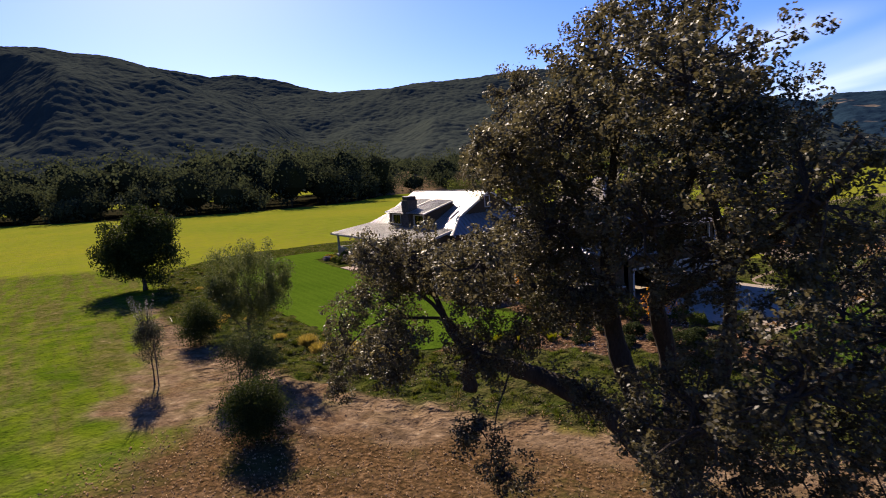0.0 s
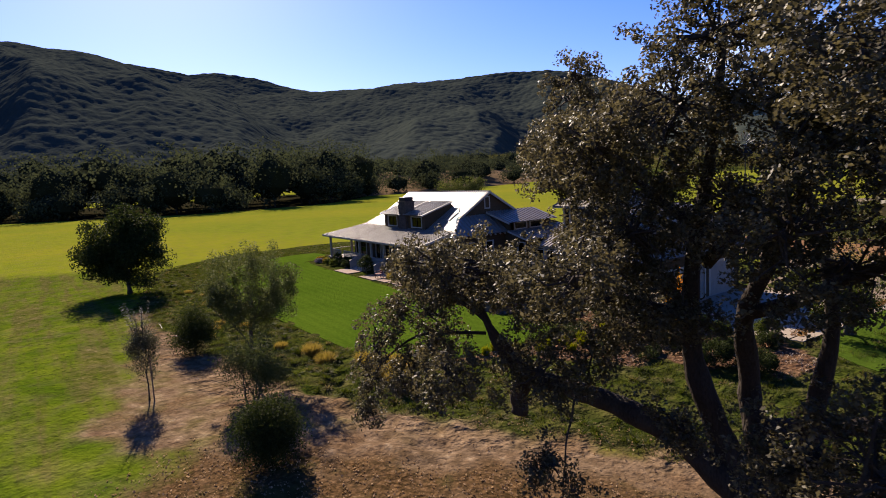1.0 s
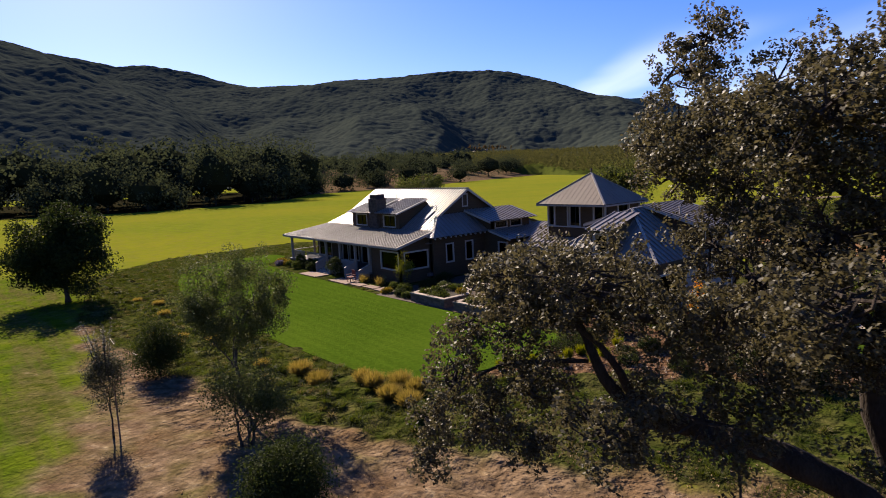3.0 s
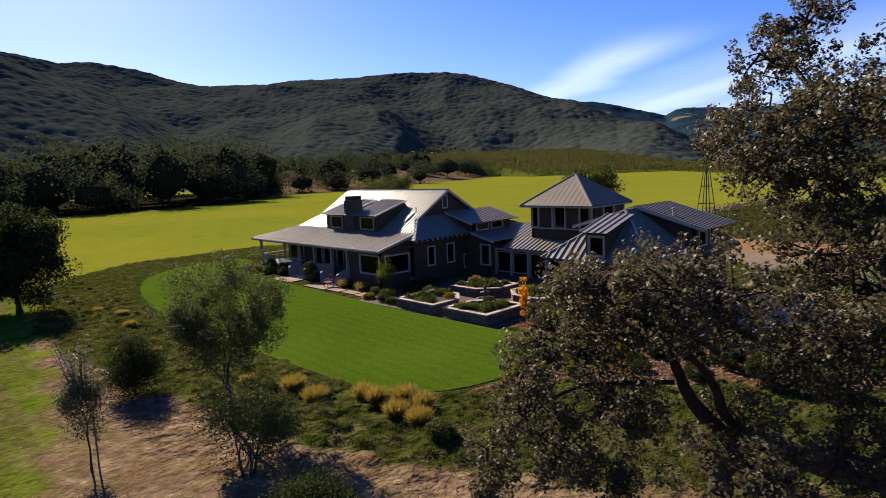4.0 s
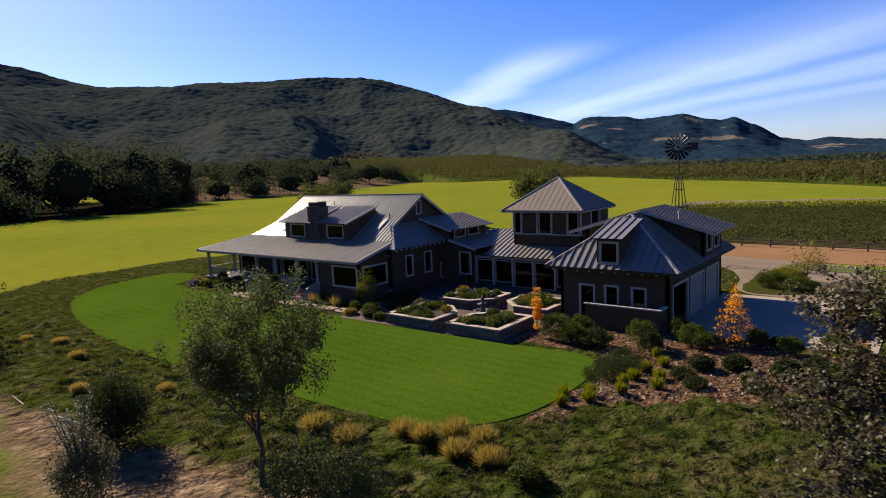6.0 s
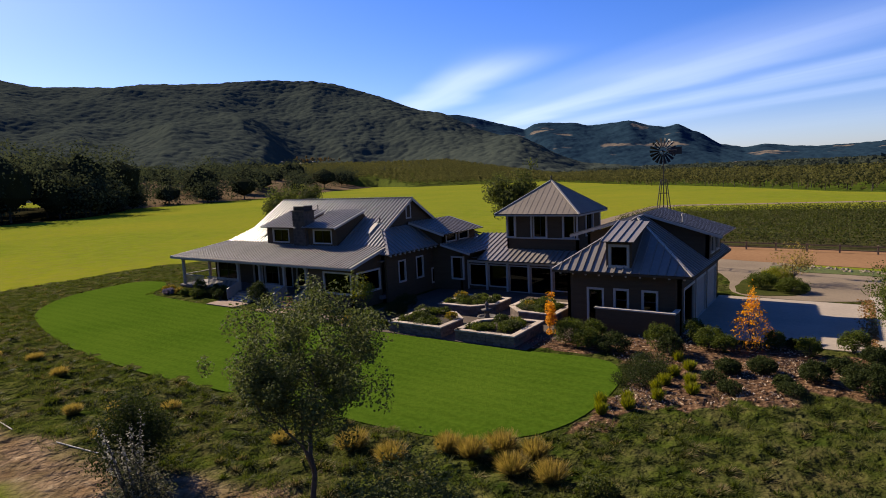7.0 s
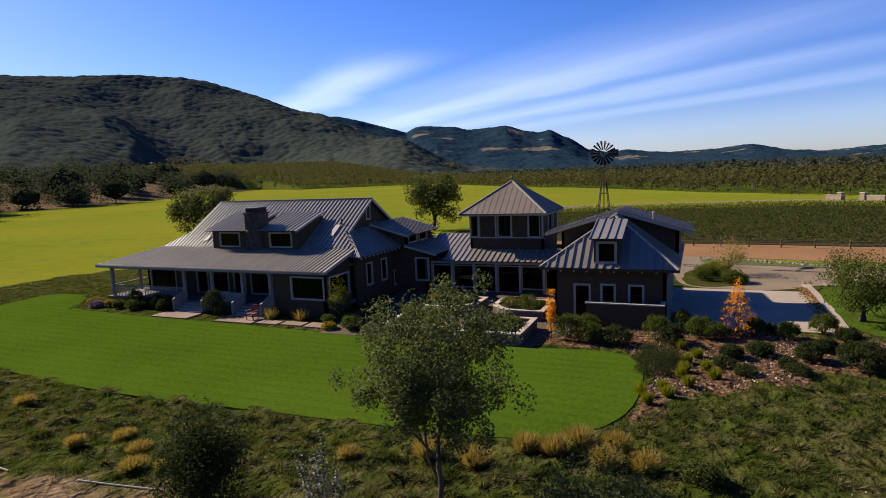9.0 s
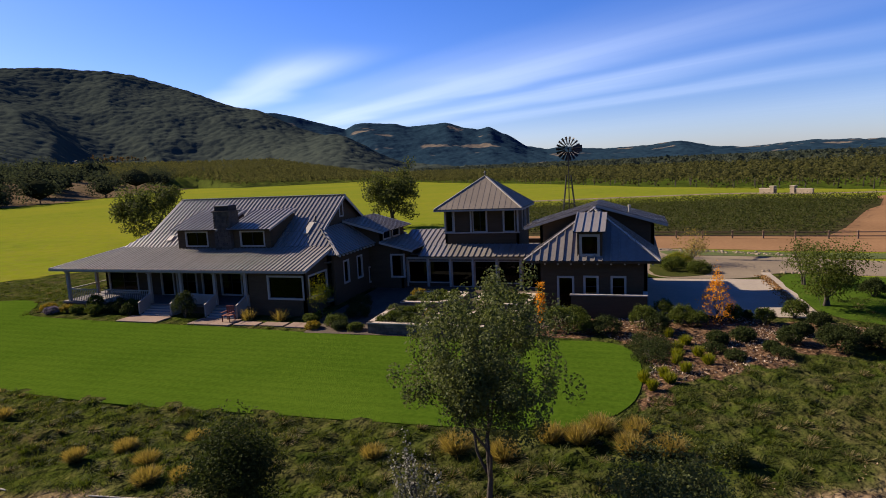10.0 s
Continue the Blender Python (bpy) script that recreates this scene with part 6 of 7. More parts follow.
def tussocks():
    """Mounds of leaning grass, green and straw, over the rough ground."""
    rng = np.random.default_rng(41)
    n = 9000
    x, y = rng.uniform(-84, 6, n), rng.uniform(4, 34, n)
    keep = (edge_distance(ROUGH, x, y) > 0) & (edge_distance(LAWN, x, y) < 0.03) & (edge_distance(PATH_AREA, x, y) < -0.3) & (edge_distance(MULCH, x, y) < 0.2) & ~((x > -46) & (x < -16) & (y > 22)) & ~((x > -67.5) & (x < -44) & (y > 23)) & (rng.random(n) < np.where(y < 16, .85, .45))
    x, y = x[keep], y[keep]
    for name, share, m, lab in (("tussock_grass", 0.8, L_TUSSOCK, "dark green leaning tussocks of meadow grass"), ("straw_grass", 0.2, L_STRAW, "straw-coloured dry tussocks of meadow grass")):
        pick = rng.random(len(x)) < share
        cx, cy = x[pick], y[pick]
        k = 64
        r = rng.uniform(.16, .42, len(cx))
        rr, h = np.repeat(r, k), np.repeat(r * rng.uniform(.7, 1.2, len(cx)), k)
        a, q = rng.uniform(0, 2 * np.pi, len(rr)), np.sqrt(rng.random(len(rr)))
        bx, by = np.repeat(cx, k) + np.cos(a) * q * rr * .5, np.repeat(cy, k) + np.sin(a) * q * rr * .5
        b = np.stack([bx, by, ground_height(bx, by) - .02], 1)
        v = blades(rng, b, .17, .016, .1).reshape(-1, 4, 3)
        out = np.stack([np.cos(a) * q * rr * .9 + .1, np.sin(a) * q * rr * .9 - .04, -q * q * h * .45], 1)
        v[:, 2:] += out[:, None]
        tagged(new(name, quads(name, v.reshape(-1, 3), m)), lab, "grass", kind="stuff")


tussocks()


def crowns(rng, bases, heights, widths, lobes, per, size, low=.0):
    """Leaf clumps over the lobed crowns of many distant trees: bases (n x 3); low is the bare share of the height."""
    n = len(bases)
    d = rng.normal(size=(n, lobes, 3))
    d[:, :, 2] = d[:, :, 2] * .9 + .08
    d /= np.linalg.norm(d, axis=2, keepdims=True)
    d *= rng.uniform(.45, .78, (n, lobes, 1))
    half = heights * (1 - low) * .5
    c = bases[:, None] + d * np.stack([widths * .5, widths * .5, half], 1)[:, None] + np.stack([np.zeros(n), np.zeros(n), heights - half], 1)[:, None]
    r = widths[:, None] * rng.uniform(.13, .24, (n, lobes))
    k = per
    cc = np.repeat(c.reshape(-1, 3), k, 0)
    rr = np.repeat(r.ravel(), k)[:, None]
    o = rng.normal(size=cc.shape)
    o[:, 2] += .35
    o /= np.linalg.norm(o, axis=1, keepdims=True)
    pos = cc + o * rr * rng.uniform(.75, 1.1, rr.shape)
    face = o + rng.normal(size=o.shape) * .35
    face /= np.linalg.norm(face, axis=1, keepdims=True)
    a = np.cross(face, rng.normal(size=o.shape))
    a /= np.linalg.norm(a, axis=1, keepdims=True)
    b = np.cross(face, a)
    q = size * rng.uniform(.5, 1.25, rr.shape)
    return np.stack([pos - a * q * .6, pos - b * q * .45, pos + a * q * .6, pos + b * q * .45], 1).reshape(-1, 3)


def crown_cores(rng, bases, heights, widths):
    """Dark solid lumps added inside the crowns, so that no light shows through."""
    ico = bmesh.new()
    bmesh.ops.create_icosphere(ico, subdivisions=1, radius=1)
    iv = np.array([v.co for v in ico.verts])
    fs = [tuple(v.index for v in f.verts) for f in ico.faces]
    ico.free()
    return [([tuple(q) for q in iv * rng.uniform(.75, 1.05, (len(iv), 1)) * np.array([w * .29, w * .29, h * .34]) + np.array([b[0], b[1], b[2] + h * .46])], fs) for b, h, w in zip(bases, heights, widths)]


def woods():
    """Dense round-headed oaks: several rows deep along the field, single ones on the dry slope."""
    rng = np.random.default_rng(50)
    edge = [(-330, -150), (-300, -40), (-250, 8), (-222, 46), (-226, 92), (-262, 124), (-300, 150)]
    pts = []
    for i in range(len(edge) - 1):
        (x0, y0), (x1, y1) = edge[i], edge[i + 1]
        n = int(math.hypot(x1 - x0, y1 - y0) / 10)
        for k in range(n):
            for row in range(6):
                t = (k + rng.random() * .8) / n
                pts.append((x0 + (x1 - x0) * t - row * 15 - rng.uniform(0, 10), y0 + (y1 - y0) * t + rng.uniform(-3, 3), row * 1.9, 1 + .28 * math.sin(y0 * .05 + t * 9 + row * 2.1)))
    # single oaks on the slope, and the far end of the belt
    for x, y, zb, sc in ((-288, 160, .5, 1.0), (-281, 176, .3, .95), (-300, 186, 1.5, 1.1), (-318, 196, 2.5, 1.1), (-292, 206, 1, .85), (-322, 232, 2.5, 1.05), (-334, 252, 3, 1.0), (-312, 262, 1.2, .8), (-352, 262, 4, 1.0),
                         (-372, 318, 4, 1.0), (-356, 330, 2.4, 1.05), (-386, 342, 5, .95), (-378, 372, 3.2, 1.0), (-392, 392, 3.6, 1.0), (-404, 408, 3.6, .95), (-440, 420, 6, 1.1), (-398, 300, 7, 1.1), (-418, 330, 7, 1.0)):
        pts.append((x, y, zb, sc))
    for k in range(120):
        y = rng.uniform(130, 400)
        x = np.interp(y, [130, 205, 330, 430], [-330, -352, -400, -450]) - rng.uniform(0, 150)
        pts.append((x, y, 4 + (-x - 330) * .055, rng.uniform(.7, 1.05)))
    p = np.array(pts)
    n = len(p)
    h = rng.uniform(9.5, 21, n) * p[:, 3] * np.where(rng.random(n) < .1, 1.2, 1)
    w = np.maximum(12, h) * rng.uniform(1.05, 1.45, n)
    w = w * np.where((p[:, 1] > 150) & (p[:, 0] > -420), 1.35, 1)      # the slope's oaks spread wide
    base = p[:, :3] - np.array([0, 0, 1.2])
    front = np.array([q[2] < 3.7 for q in pts])
    v = np.concatenate([crowns(rng, base[front], h[front], w[front], 20, 66, .8), crowns(rng, base[~front], h[~front], w[~front], 13, 24, 1.3)])
    tagged(new("woods", quads("woods", v, L_WOOD)), "dense dark round-headed oak woods along the field edge", "woods", kind="stuff")
    tagged(new("woods_shade", mesh_of("woods_shade", *joined(crown_cores(rng, base, h, w)), mat("dark_crown_core", (0.03, 0.034, 0.016), (0.02, 0.023, 0.011), .4, 1.0, spec=0))), "solid dark cores added inside the oak crowns", "woods", kind="stuff")
    chunks = [tube_data([(b[0], b[1], b[2] - .5), (b[0], b[1], b[2] + hh * .5)], [.35, .2], 5) for b, hh in zip(base, h)]
    tagged(new("woods_trunks", mesh_of("woods_trunks", *joined(chunks), M_BARK)), "dark trunks under the wood's edge", "trunks", kind="stuff")


woods()


def rise(x, y):
    """How far the valley floor climbs towards the foot of the near hill."""
    r, a = math.hypot(x + 14, y + 2), math.degrees(math.atan2(x + 14, y + 2))
    return max(0, r - 450) * .075 * min(1, max(0, (-24 - a) / 10))


# dark sheet laid over the field colour beneath the oaks
sheet("woods_floor", [(-330, -160), (-296, -40), (-246, 8), (-218, 46), (-222, 92), (-258, 122), (-300, 150), (-420, 160), (-460, -160)], 0.04, mat("dark_woods_ground", (0.030, 0.027, 0.013), (0.018, 0.017, 0.009), .1, 1.0, spec=0.0, fine=1), "dark ground sheet under the oak woods", "ground", .2, 1.0, 6)


def orchard_start(a):
    """Distance at which the orchard begins, behind the dry slope, by azimuth."""
    return float(np.interp(a, [-50, -44.5, -41, -38, -25], [565, 562, 548, 470, 455]))


def orchard_slope():
    az, rad = np.arange(-62, -23.5, 1.0), np.linspace(0, 1, 12)
    verts = [(-14 + math.sin(radians(a)) * (orchard_start(a) - 6 + (666 - orchard_start(a)) * r), -2 + math.cos(radians(a)) * (orchard_start(a) - 6 + (666 - orchard_start(a)) * r), 0) for a in az for r in rad]
    n = len(rad)
    verts = [(x, y, rise(x, y) + .05 if k % n else -.4) for k, (x, y, z) in enumerate(verts)]
    faces = [(i * n + j, i * n + j + 1, (i + 1) * n + j + 1, (i + 1) * n + j) for i in range(len(az) - 1) for j in range(n - 1)]
    tagged(new("orchard_slope", mesh_of("orchard_slope", verts, faces, mat("orchard_slope_grass", (0.085, 0.11, 0.018), (0.055, 0.065, 0.016), .03, .95, fine=.3, spec=.0), True)), "green rising ground under the far orchard", "ground", kind="structure")


orchard_slope()


def orchard():
    rng = np.random.default_rng(60)
    edge = [(-900, 200), (-700, 300), (-450, 440), (-345, 468), (-240, 440), (-129, 300), (-60, 224), (-22, 172), (2, 152), (16, 137), (60, 100), (200, 60)]
    ex, ey = [e[0] for e in edge], [e[1] for e in edge]
    near, back, distant = [], [], []
    for i in range(-90, 130):
        for j in range(-70, 140):
            x, y = -120 + i * 6.6 * .78 + j * 7.4 * .62, 330 + i * 6.6 * .62 - j * 7.4 * .78
            if not (-640 < x < 260 and 60 < y < 900):
                continue
            d = y - np.interp(x, ex, ey)
            r, a = math.hypot(x + 14, y + 2), math.degrees(math.atan2(x + 14, y + 2))
            if -60 < a < -25 and orchard_start(a) < r < 640 and d < 90:
                back.append((x + rng.uniform(-1, 1), y + rng.uniform(-1, 1), rise(x, y) - .1))
            elif 3 < d < 90:
                near.append((x + rng.uniform(-1, 1), y + rng.uniform(-1, 1), rise(x, y) - .1))
            elif 90 <= d < 190 and math.hypot(x + 20, y) < 800:
                back.append((x + rng.uniform(-1, 1), y + rng.uniform(-1, 1), rise(x, y) - .1))
    for x in np.arange(-900, 900, 19):
        for y in np.arange(200, 1500, 19):
            d = y - np.interp(x, ex, ey)
            if d > 200 and 300 < math.hypot(x + 20, y) < 1450 and math.degrees(math.atan2(x + 14, y)) > -60:
                distant.append((x + rng.uniform(-5, 5), y + rng.uniform(-5, 5), rng.uniform(-1.5, 0)))
    p, f, g = np.array(near), np.array(back), np.array(distant)
    # the rows nearest to the field: trunk and lobed crown
    tall = np.where(p[:, 0] > 34, 1.5, 1.0)
    v = crowns(rng, p, rng.uniform(4.2, 5.6, len(p)) * tall, rng.uniform(6.6, 8.8, len(p)) * tall, 10, 13, .62, .12)
    v2 = crowns(rng, f, rng.uniform(4.4, 5.8, len(f)), rng.uniform(6.8, 8.8, len(f)), 7, 9, 1.0, .08)
    tagged(new("orchard", quads("orchard", np.concatenate([v, v2]), L_ORCHARD)), "rows of brownish walnut orchard trees across the valley", "orchard", kind="stuff")
    v = crowns(rng, g, rng.uniform(5, 7.5, len(g)), rng.uniform(12, 18, len(g)), 5, 6, 2.6, .0)
    tagged(new("valley_trees", quads("valley_trees", v, leaf_mat("valley_leaves", (0.040, 0.050, 0.038), (0.066, 0.074, 0.05), .9, .3, 0))), "dark tree belts across the far valley floor", "trees", kind="stuff")
    chunks = [tube_data([(x, y, zb - .1), (x + .1, y, zb + 2.2)], [.13, .08], 4) for x, y, zb in near]
    tagged(new("orchard_trunks", mesh_of("orchard_trunks", *joined(chunks), M_BARKL)), "pale trunks of the orchard's front rows", "trunks", kind="stuff")


orchard()
sheet("orchard_ground", [(-640, 350), (-450, 452), (-345, 480), (-240, 452), (-129, 310), (-60, 233), (-22, 180), (2, 160), (16, 145), (60, 108), (200, 68), (900, 60), (900, 1100), (-640, 1100)], 0.03, mat("orchard_grass", (0.085, 0.12, 0.014), (0.05, 0.07, 0.012), .03, .95, fine=.3, spec=.0), "green grass under the orchard", "ground", .2)


def bare_slope():
    """Dry tan ground that rises from the field's edge to the hill under scattered oaks."""
    front = [(-262, 118), (-276, 132), (-286, 205), (-310, 262), (-340, 330), (-372, 408), (-440, 450)]
    verts, faces = [], []
    for k, (x, y) in enumerate(front):
        for j in range(6):
            verts.append((x - j * 18, y + j * 4, [.03, 1.6, 4.5, 7.5, 10, 12][j] + .6 * math.sin(k * 2 + j)* (j > 0)))
    for k in range(len(front) - 1):
        faces += [(k * 6 + j, k * 6 + j + 1, k * 6 + j + 7, k * 6 + j + 6) for j in range(5)]
    me = mesh_of("slope", verts, faces, mat("tan_slope", (0.19, 0.13, 0.078), (0.10, 0.075, 0.04), .03, .95, fine=.3, spec=.0), True)
    tagged(new("slope", me), "tan dry slope under scattered oaks", "ground", kind="structure")


bare_slope()


def vineyard():
    rng = np.random.default_rng(70)
    area = [(-44, 67), (-30, 65.5), (-8, 63.6), (-4.6, 71), (4.4, 93), (8, 99), (13, 112), (7, 115), (-5, 119), (-24, 116), (-42, 112), (-50, 110), (-50, 92)]
    rows = []
    for k, y in enumerate(np.arange(64, 138, 2.3)):
        x = np.arange(-52, 20, .5)
        keep = inside(area, x, np.full(len(x), y))
        rows.append(np.stack([x[keep], np.full(keep.sum(), y) + rng.normal(size=keep.sum()) * .12, np.full(keep.sum(), .8)], 1))
    c = np.concatenate(rows)
    v = leaf_cloud(rng, c, .42, len(c) * 26, .21)
    v[:, 2] = np.maximum(v[:, 2], .05)
    tagged(new("vineyard", quads("vineyard", v, L_VINE)), "rows of green and yellowing grape vines", "vineyard", kind="stuff")


vineyard()


def fence():
    f = thing("fence", (-10, 62, 0), "low brown wooden post and rail fence by the vineyard", "fence")
    run = [(-30.5, 63.4), (-20, 62.6), (-8.5, 61.4), (4, 60.8), (20, 60.6)]
    pts = []
    for (x0, y0), (x1, y1) in zip(run, run[1:]):
        n = max(1, round((x1 - x0) / 2.6))
        pts += [(x0 + (x1 - x0) * k / n, y0 + (y1 - y0) * k / n) for k in range(n)]
    pts.append(run[-1])
    for x, y in pts:
        box("post", x - .07, x + .07, y - .07, y + .07, -.1, .85, M_WOODFENCE, f, "", .01)
    for (x0, y0), (x1, y1) in zip(pts, pts[1:]):
        for z in (.3, .7):
            beam(f, (x0, y0 - .09, z), (x1, y1 - .09, z), .04, .09, M_WOODFENCE, "rail")


fence()


def windmill():
    w = thing("windmill", (-32.9, 51.1, 0), "tall dark steel wind pump with bladed wheel", "windmill")
    x, y, hz_ = -32.9, 51.1, 10.05
    put("mast", mesh_of("mast", *tube_data([(x, y, -.1), (x, y, 5), (x, y, hz_)], [.06, .05, .045], 8), M_DARKMETAL), w)
    for sx in (-1, 1):
        for sy in (-1, 1):
            beam(w, (x + sx * 1.0, y + sy * 1.0, -.1), (x + sx * .2, y + sy * .2, 7.6), .055, .055, M_DARKMETAL, "leg")
    for z, r in ((1.5, .84), (3.2, .66), (4.9, .49), (6.4, .33)):
        for a, b in (((-1, -1), (1, -1)), ((1, -1), (1, 1)), ((1, 1), (-1, 1)), ((-1, 1), (-1, -1))):
            beam(w, (x + a[0] * r, y + a[1] * r, z), (x + b[0] * r, y + b[1] * r, z), .04, .05, M_DARKMETAL, "brace")
    hub = Vector((x + .03, y - .4, hz_))
    put("axle", mesh_of("axle", *tube_data([hub + Vector((0, -.05, 0)), hub + Vector((0, .7, 0))], [.1, .08], 8), M_DARKMETAL), w)
    n = 18
    wheel = put("wheel", mesh_of("wheel", *joined([tube_data([hub + Vector((math.cos(2 * math.pi * (k + s) / n) * r, 0, math.sin(2 * math.pi * (k + s) / n) * r)) for s in (0, 1)], [.018, .018], 4) for k in range(n) for r in (.5,)]), M_DARKMETAL), w)
    put("rim", mesh_of("rim", *joined([tube_data([hub + Vector((math.cos(2 * math.pi * (k + s) / n) * .92, 0, math.sin(2 * math.pi * (k + s) / n) * .92)) for s in (0, 1)], [.018, .018], 4) for k in range(n)]), M_DARKMETAL), wheel)
    for k in range(n):
        a = 2 * math.pi * k / n
        d, s = Vector((math.cos(a), 0, math.sin(a))), Vector((-math.sin(a), 0, math.cos(a)))
        tw = Vector((0, .1, 0))
        bm = bmesh.new()
        prism(bm, [hub + d * .3 - s * .04 - tw * .4, hub + d * 1.12 - s * .11 - tw, hub + d * 1.12 + s * .11 + tw, hub + d * .3 + s * .04 + tw * .4], (0, .012, 0))
        part("blade", bm, M_DARKMETAL, wheel)
    bm = bmesh.new()
    prism(bm, [hub + Vector((.2, .8, -.05)), hub + Vector((.5, 1.3, -.3)), hub + Vector((1.1, 2.0, -.3)), hub + Vector((1.1, 2.0, .35)), hub + Vector((.5, 1.3, .3))], (.01, -.01, 0))
    part("tail_vane", bm, M_DARKMETAL, w)


windmill()


def gate_wall(a, b, share):
    """A low plastered entrance wall with a taller capped pillar at a share of its length."""
    a, b = Vector((*a, 0)), Vector((*b, 0))
    g = thing("gate_wall", tuple((a + b) / 2), "tan plastered entrance wall with a capped pillar", "wall", "vineyard entrance walls")
    d = (b - a).normalized()
    up = Vector((0, 0, 1))
    c = a.lerp(b, share)
    beam(g, a + up * .4, b + up * .4, .4, 1.0, M_TANK, "wall")
    beam(g, a - d * .06 + up * .96, b + d * .06 + up * .96, .54, .12, M_CAP, "coping", "pale coping")
    beam(g, c - d * .45 + up * .65, c + d * .45 + up * .65, .9, 1.5, M_TANK, "pillar")
    beam(g, c - d * .55 + up * 1.47, c + d * .55 + up * 1.47, 1.1, .14, M_CAP, "cap", "pale pillar cap")


gate_wall((-.6, 139.0), (2.0, 136.2), .8)
gate_wall((4.6, 136.0), (7.9, 132.2), .15)
sheet("vineyard_ground", [(-50, 70), (-44, 66.4), (-30, 65.0), (-8.2, 63.2), (-4.2, 71), (4.8, 93), (8.4, 99), (13.6, 113), (7, 117), (-5, 121), (-24, 118), (-42, 114), (-50.4, 112)], 0.05, mat("vineyard_soil", (0.06, 0.062, 0.02), (0.042, 0.034, 0.018), .3, .95, fine=3, spec=0), "brown and green soil between the vine rows", "ground", .2)


def far_farm():
    """Sheds and autumn poplars low on the foot of the hill."""
    def place(a, rise_deg):
        """The spot on the hill, along an azimuth, that stands that many degrees above the eye."""
        col = int(np.argmin(np.abs(np.degrees(np.arctan2(hx[0] + 26, hy[0] + 6)) - a)))
        far = np.hypot(hx[:, col] + 26, hy[:, col] + 6)
        row = int(np.argmin(np.abs(np.degrees(np.arctan2(hz[:40, col] - 9, far[:40])) - rise_deg)))
        return hx[row, col], hy[row, col], hz[row, col]
    for a, w, h in ((-48.3, 9, 3.2), (-46.6, 6, 2.6), (-45.2, 11, 2.6), (-44.2, 9, 2.6)):
        x, y, z = place(a, 1.35)
        s = thing("farm_shed", (x, y, z), "distant white farm shed under the hill", "shed", "far farm sheds")
        box("wall", x - w / 2, x + w / 2, y - 4, y + 4, z - 5, z + h, M_TANK, s)
        for sy in (-1, 1):
            bm = bmesh.new()
            prism(bm, [(x - w / 2 - .5, y + sy * 4.5, z + h - .2), (x + w / 2 + .5, y + sy * 4.5, z + h - .2), (x + w / 2 + .5, y, z + h + 1.2), (x - w / 2 - .5, y, z + h + 1.2)], (0, 0, .25))
            part("roof", bm, M_CAP, s)
    rng = np.random.default_rng(77)
    b = np.array([place(a, 1.5) for a in np.arange(-46.8, -43.2, .18)]) + rng.normal(size=(20, 3)) * np.array([9, 9, 0])
    v = crowns(rng, b, rng.uniform(9, 15, len(b)), rng.uniform(5, 7, len(b)), 7, 16, 1.6)
    tagged(new("poplars", quads("poplars", v, leaf_mat("poplar_leaves", (0.13, 0.09, 0.04), (0.24, 0.16, 0.07), .9, .3, 0))), "tan autumn poplars by the far farm", "trees", kind="stuff")


far_farm()


def rocks():
    rng = np.random.default_rng(80)
    chunks = []
    ico = bmesh.new()
    bmesh.ops.create_icosphere(ico, subdivisions=1, radius=1)
    iv = np.array([v.co for v in ico.verts])
    fs = [tuple(v.index for v in f.verts) for f in ico.faces]
    ico.free()
    lines = [((-25, 54.2), (-12, 49.8), 130, .9), ((-18.0, 42.9), (-15.4, 42.2), 12, .4)]
    for (x0, y0), (x1, y1), n, sc in lines:
        for k in range(n):
            t = rng.random()
            r = rng.uniform(.05, .16) * (1 if sc < 1.2 else .45)
            p = np.array([x0 + (x1 - x0) * t + rng.normal() * sc * .5, y0 + (y1 - y0) * t + rng.normal() * sc * .5, r * .3])
            chunks.append(([tuple(q) for q in (iv * rng.uniform(.75, 1.2, iv.shape) * r + p)], fs))
    tagged(new("rocks", mesh_of("rocks", *joined(chunks), M_BORDER)), "pale border stones along the yard and beds", "rocks", kind="stuff")


rocks()
sheet("verge", [(-17.6, 30.0), (-17.4, 36), (-17.5, 42.2), (-14.8, 42.3), (-11.5, 40.3), (-4, 41.2), (14, 42.4), (16, 34), (-2, 27), (-12, 26.4), (-15.8, 27.6)], 0.04, mat("green_verge", (0.07, 0.115, 0.012), (0.040, 0.072, 0.009), .8, 1.0, fine=8, bump=.6, bump_scale=25, spec=.0), "green grass verge beside the driveway", "lawn", .2, .1, 1.0)
sheet("verge", [(-25.9, 39.9), (-21.6, 40.3), (-20.8, 43), (-22, 47.5), (-25.9, 48)], 0.045, mat("yard_bed", (0.070, 0.072, 0.020), (0.034, 0.042, 0.010), .9, .95, fine=8, bump=.6, spec=0), "planted bed at the edge of the gravel yard", "bed", .2, .1, 1.0)
sheet("verge", [(-25, 51.0), (-16, 49.9), (-8, 48.6), (4, 49.6), (4, 51.5), (-9, 51.6), (-17, 52.6), (-25, 54.2)], 0.05, mat("road_verge", (0.11, 0.13, 0.03), (0.07, 0.085, 0.025), .9, .95, fine=6, bump=.6), "grassy strip between yard and track", "lawn", .2, .1, 1.0)


# low spreading junipers at the lawn's end
for k, (x, y, r) in enumerate([(-26.4, 23.2, 1.0), (-26.0, 22.0, .9), (-26.5, 20.6, .9), (-26.6, 22.0, .9), (-23.7, 22.2, .55), (-22.9, 21.3, .5), (-20.9, 22.0, .55)]):
    shrub("juniper", (x, y), r, .38, L_DARK, "low spreading dark green juniper in mulch", 1500, .07, 400 + k, "shrub", "junipers in the mulch bed")


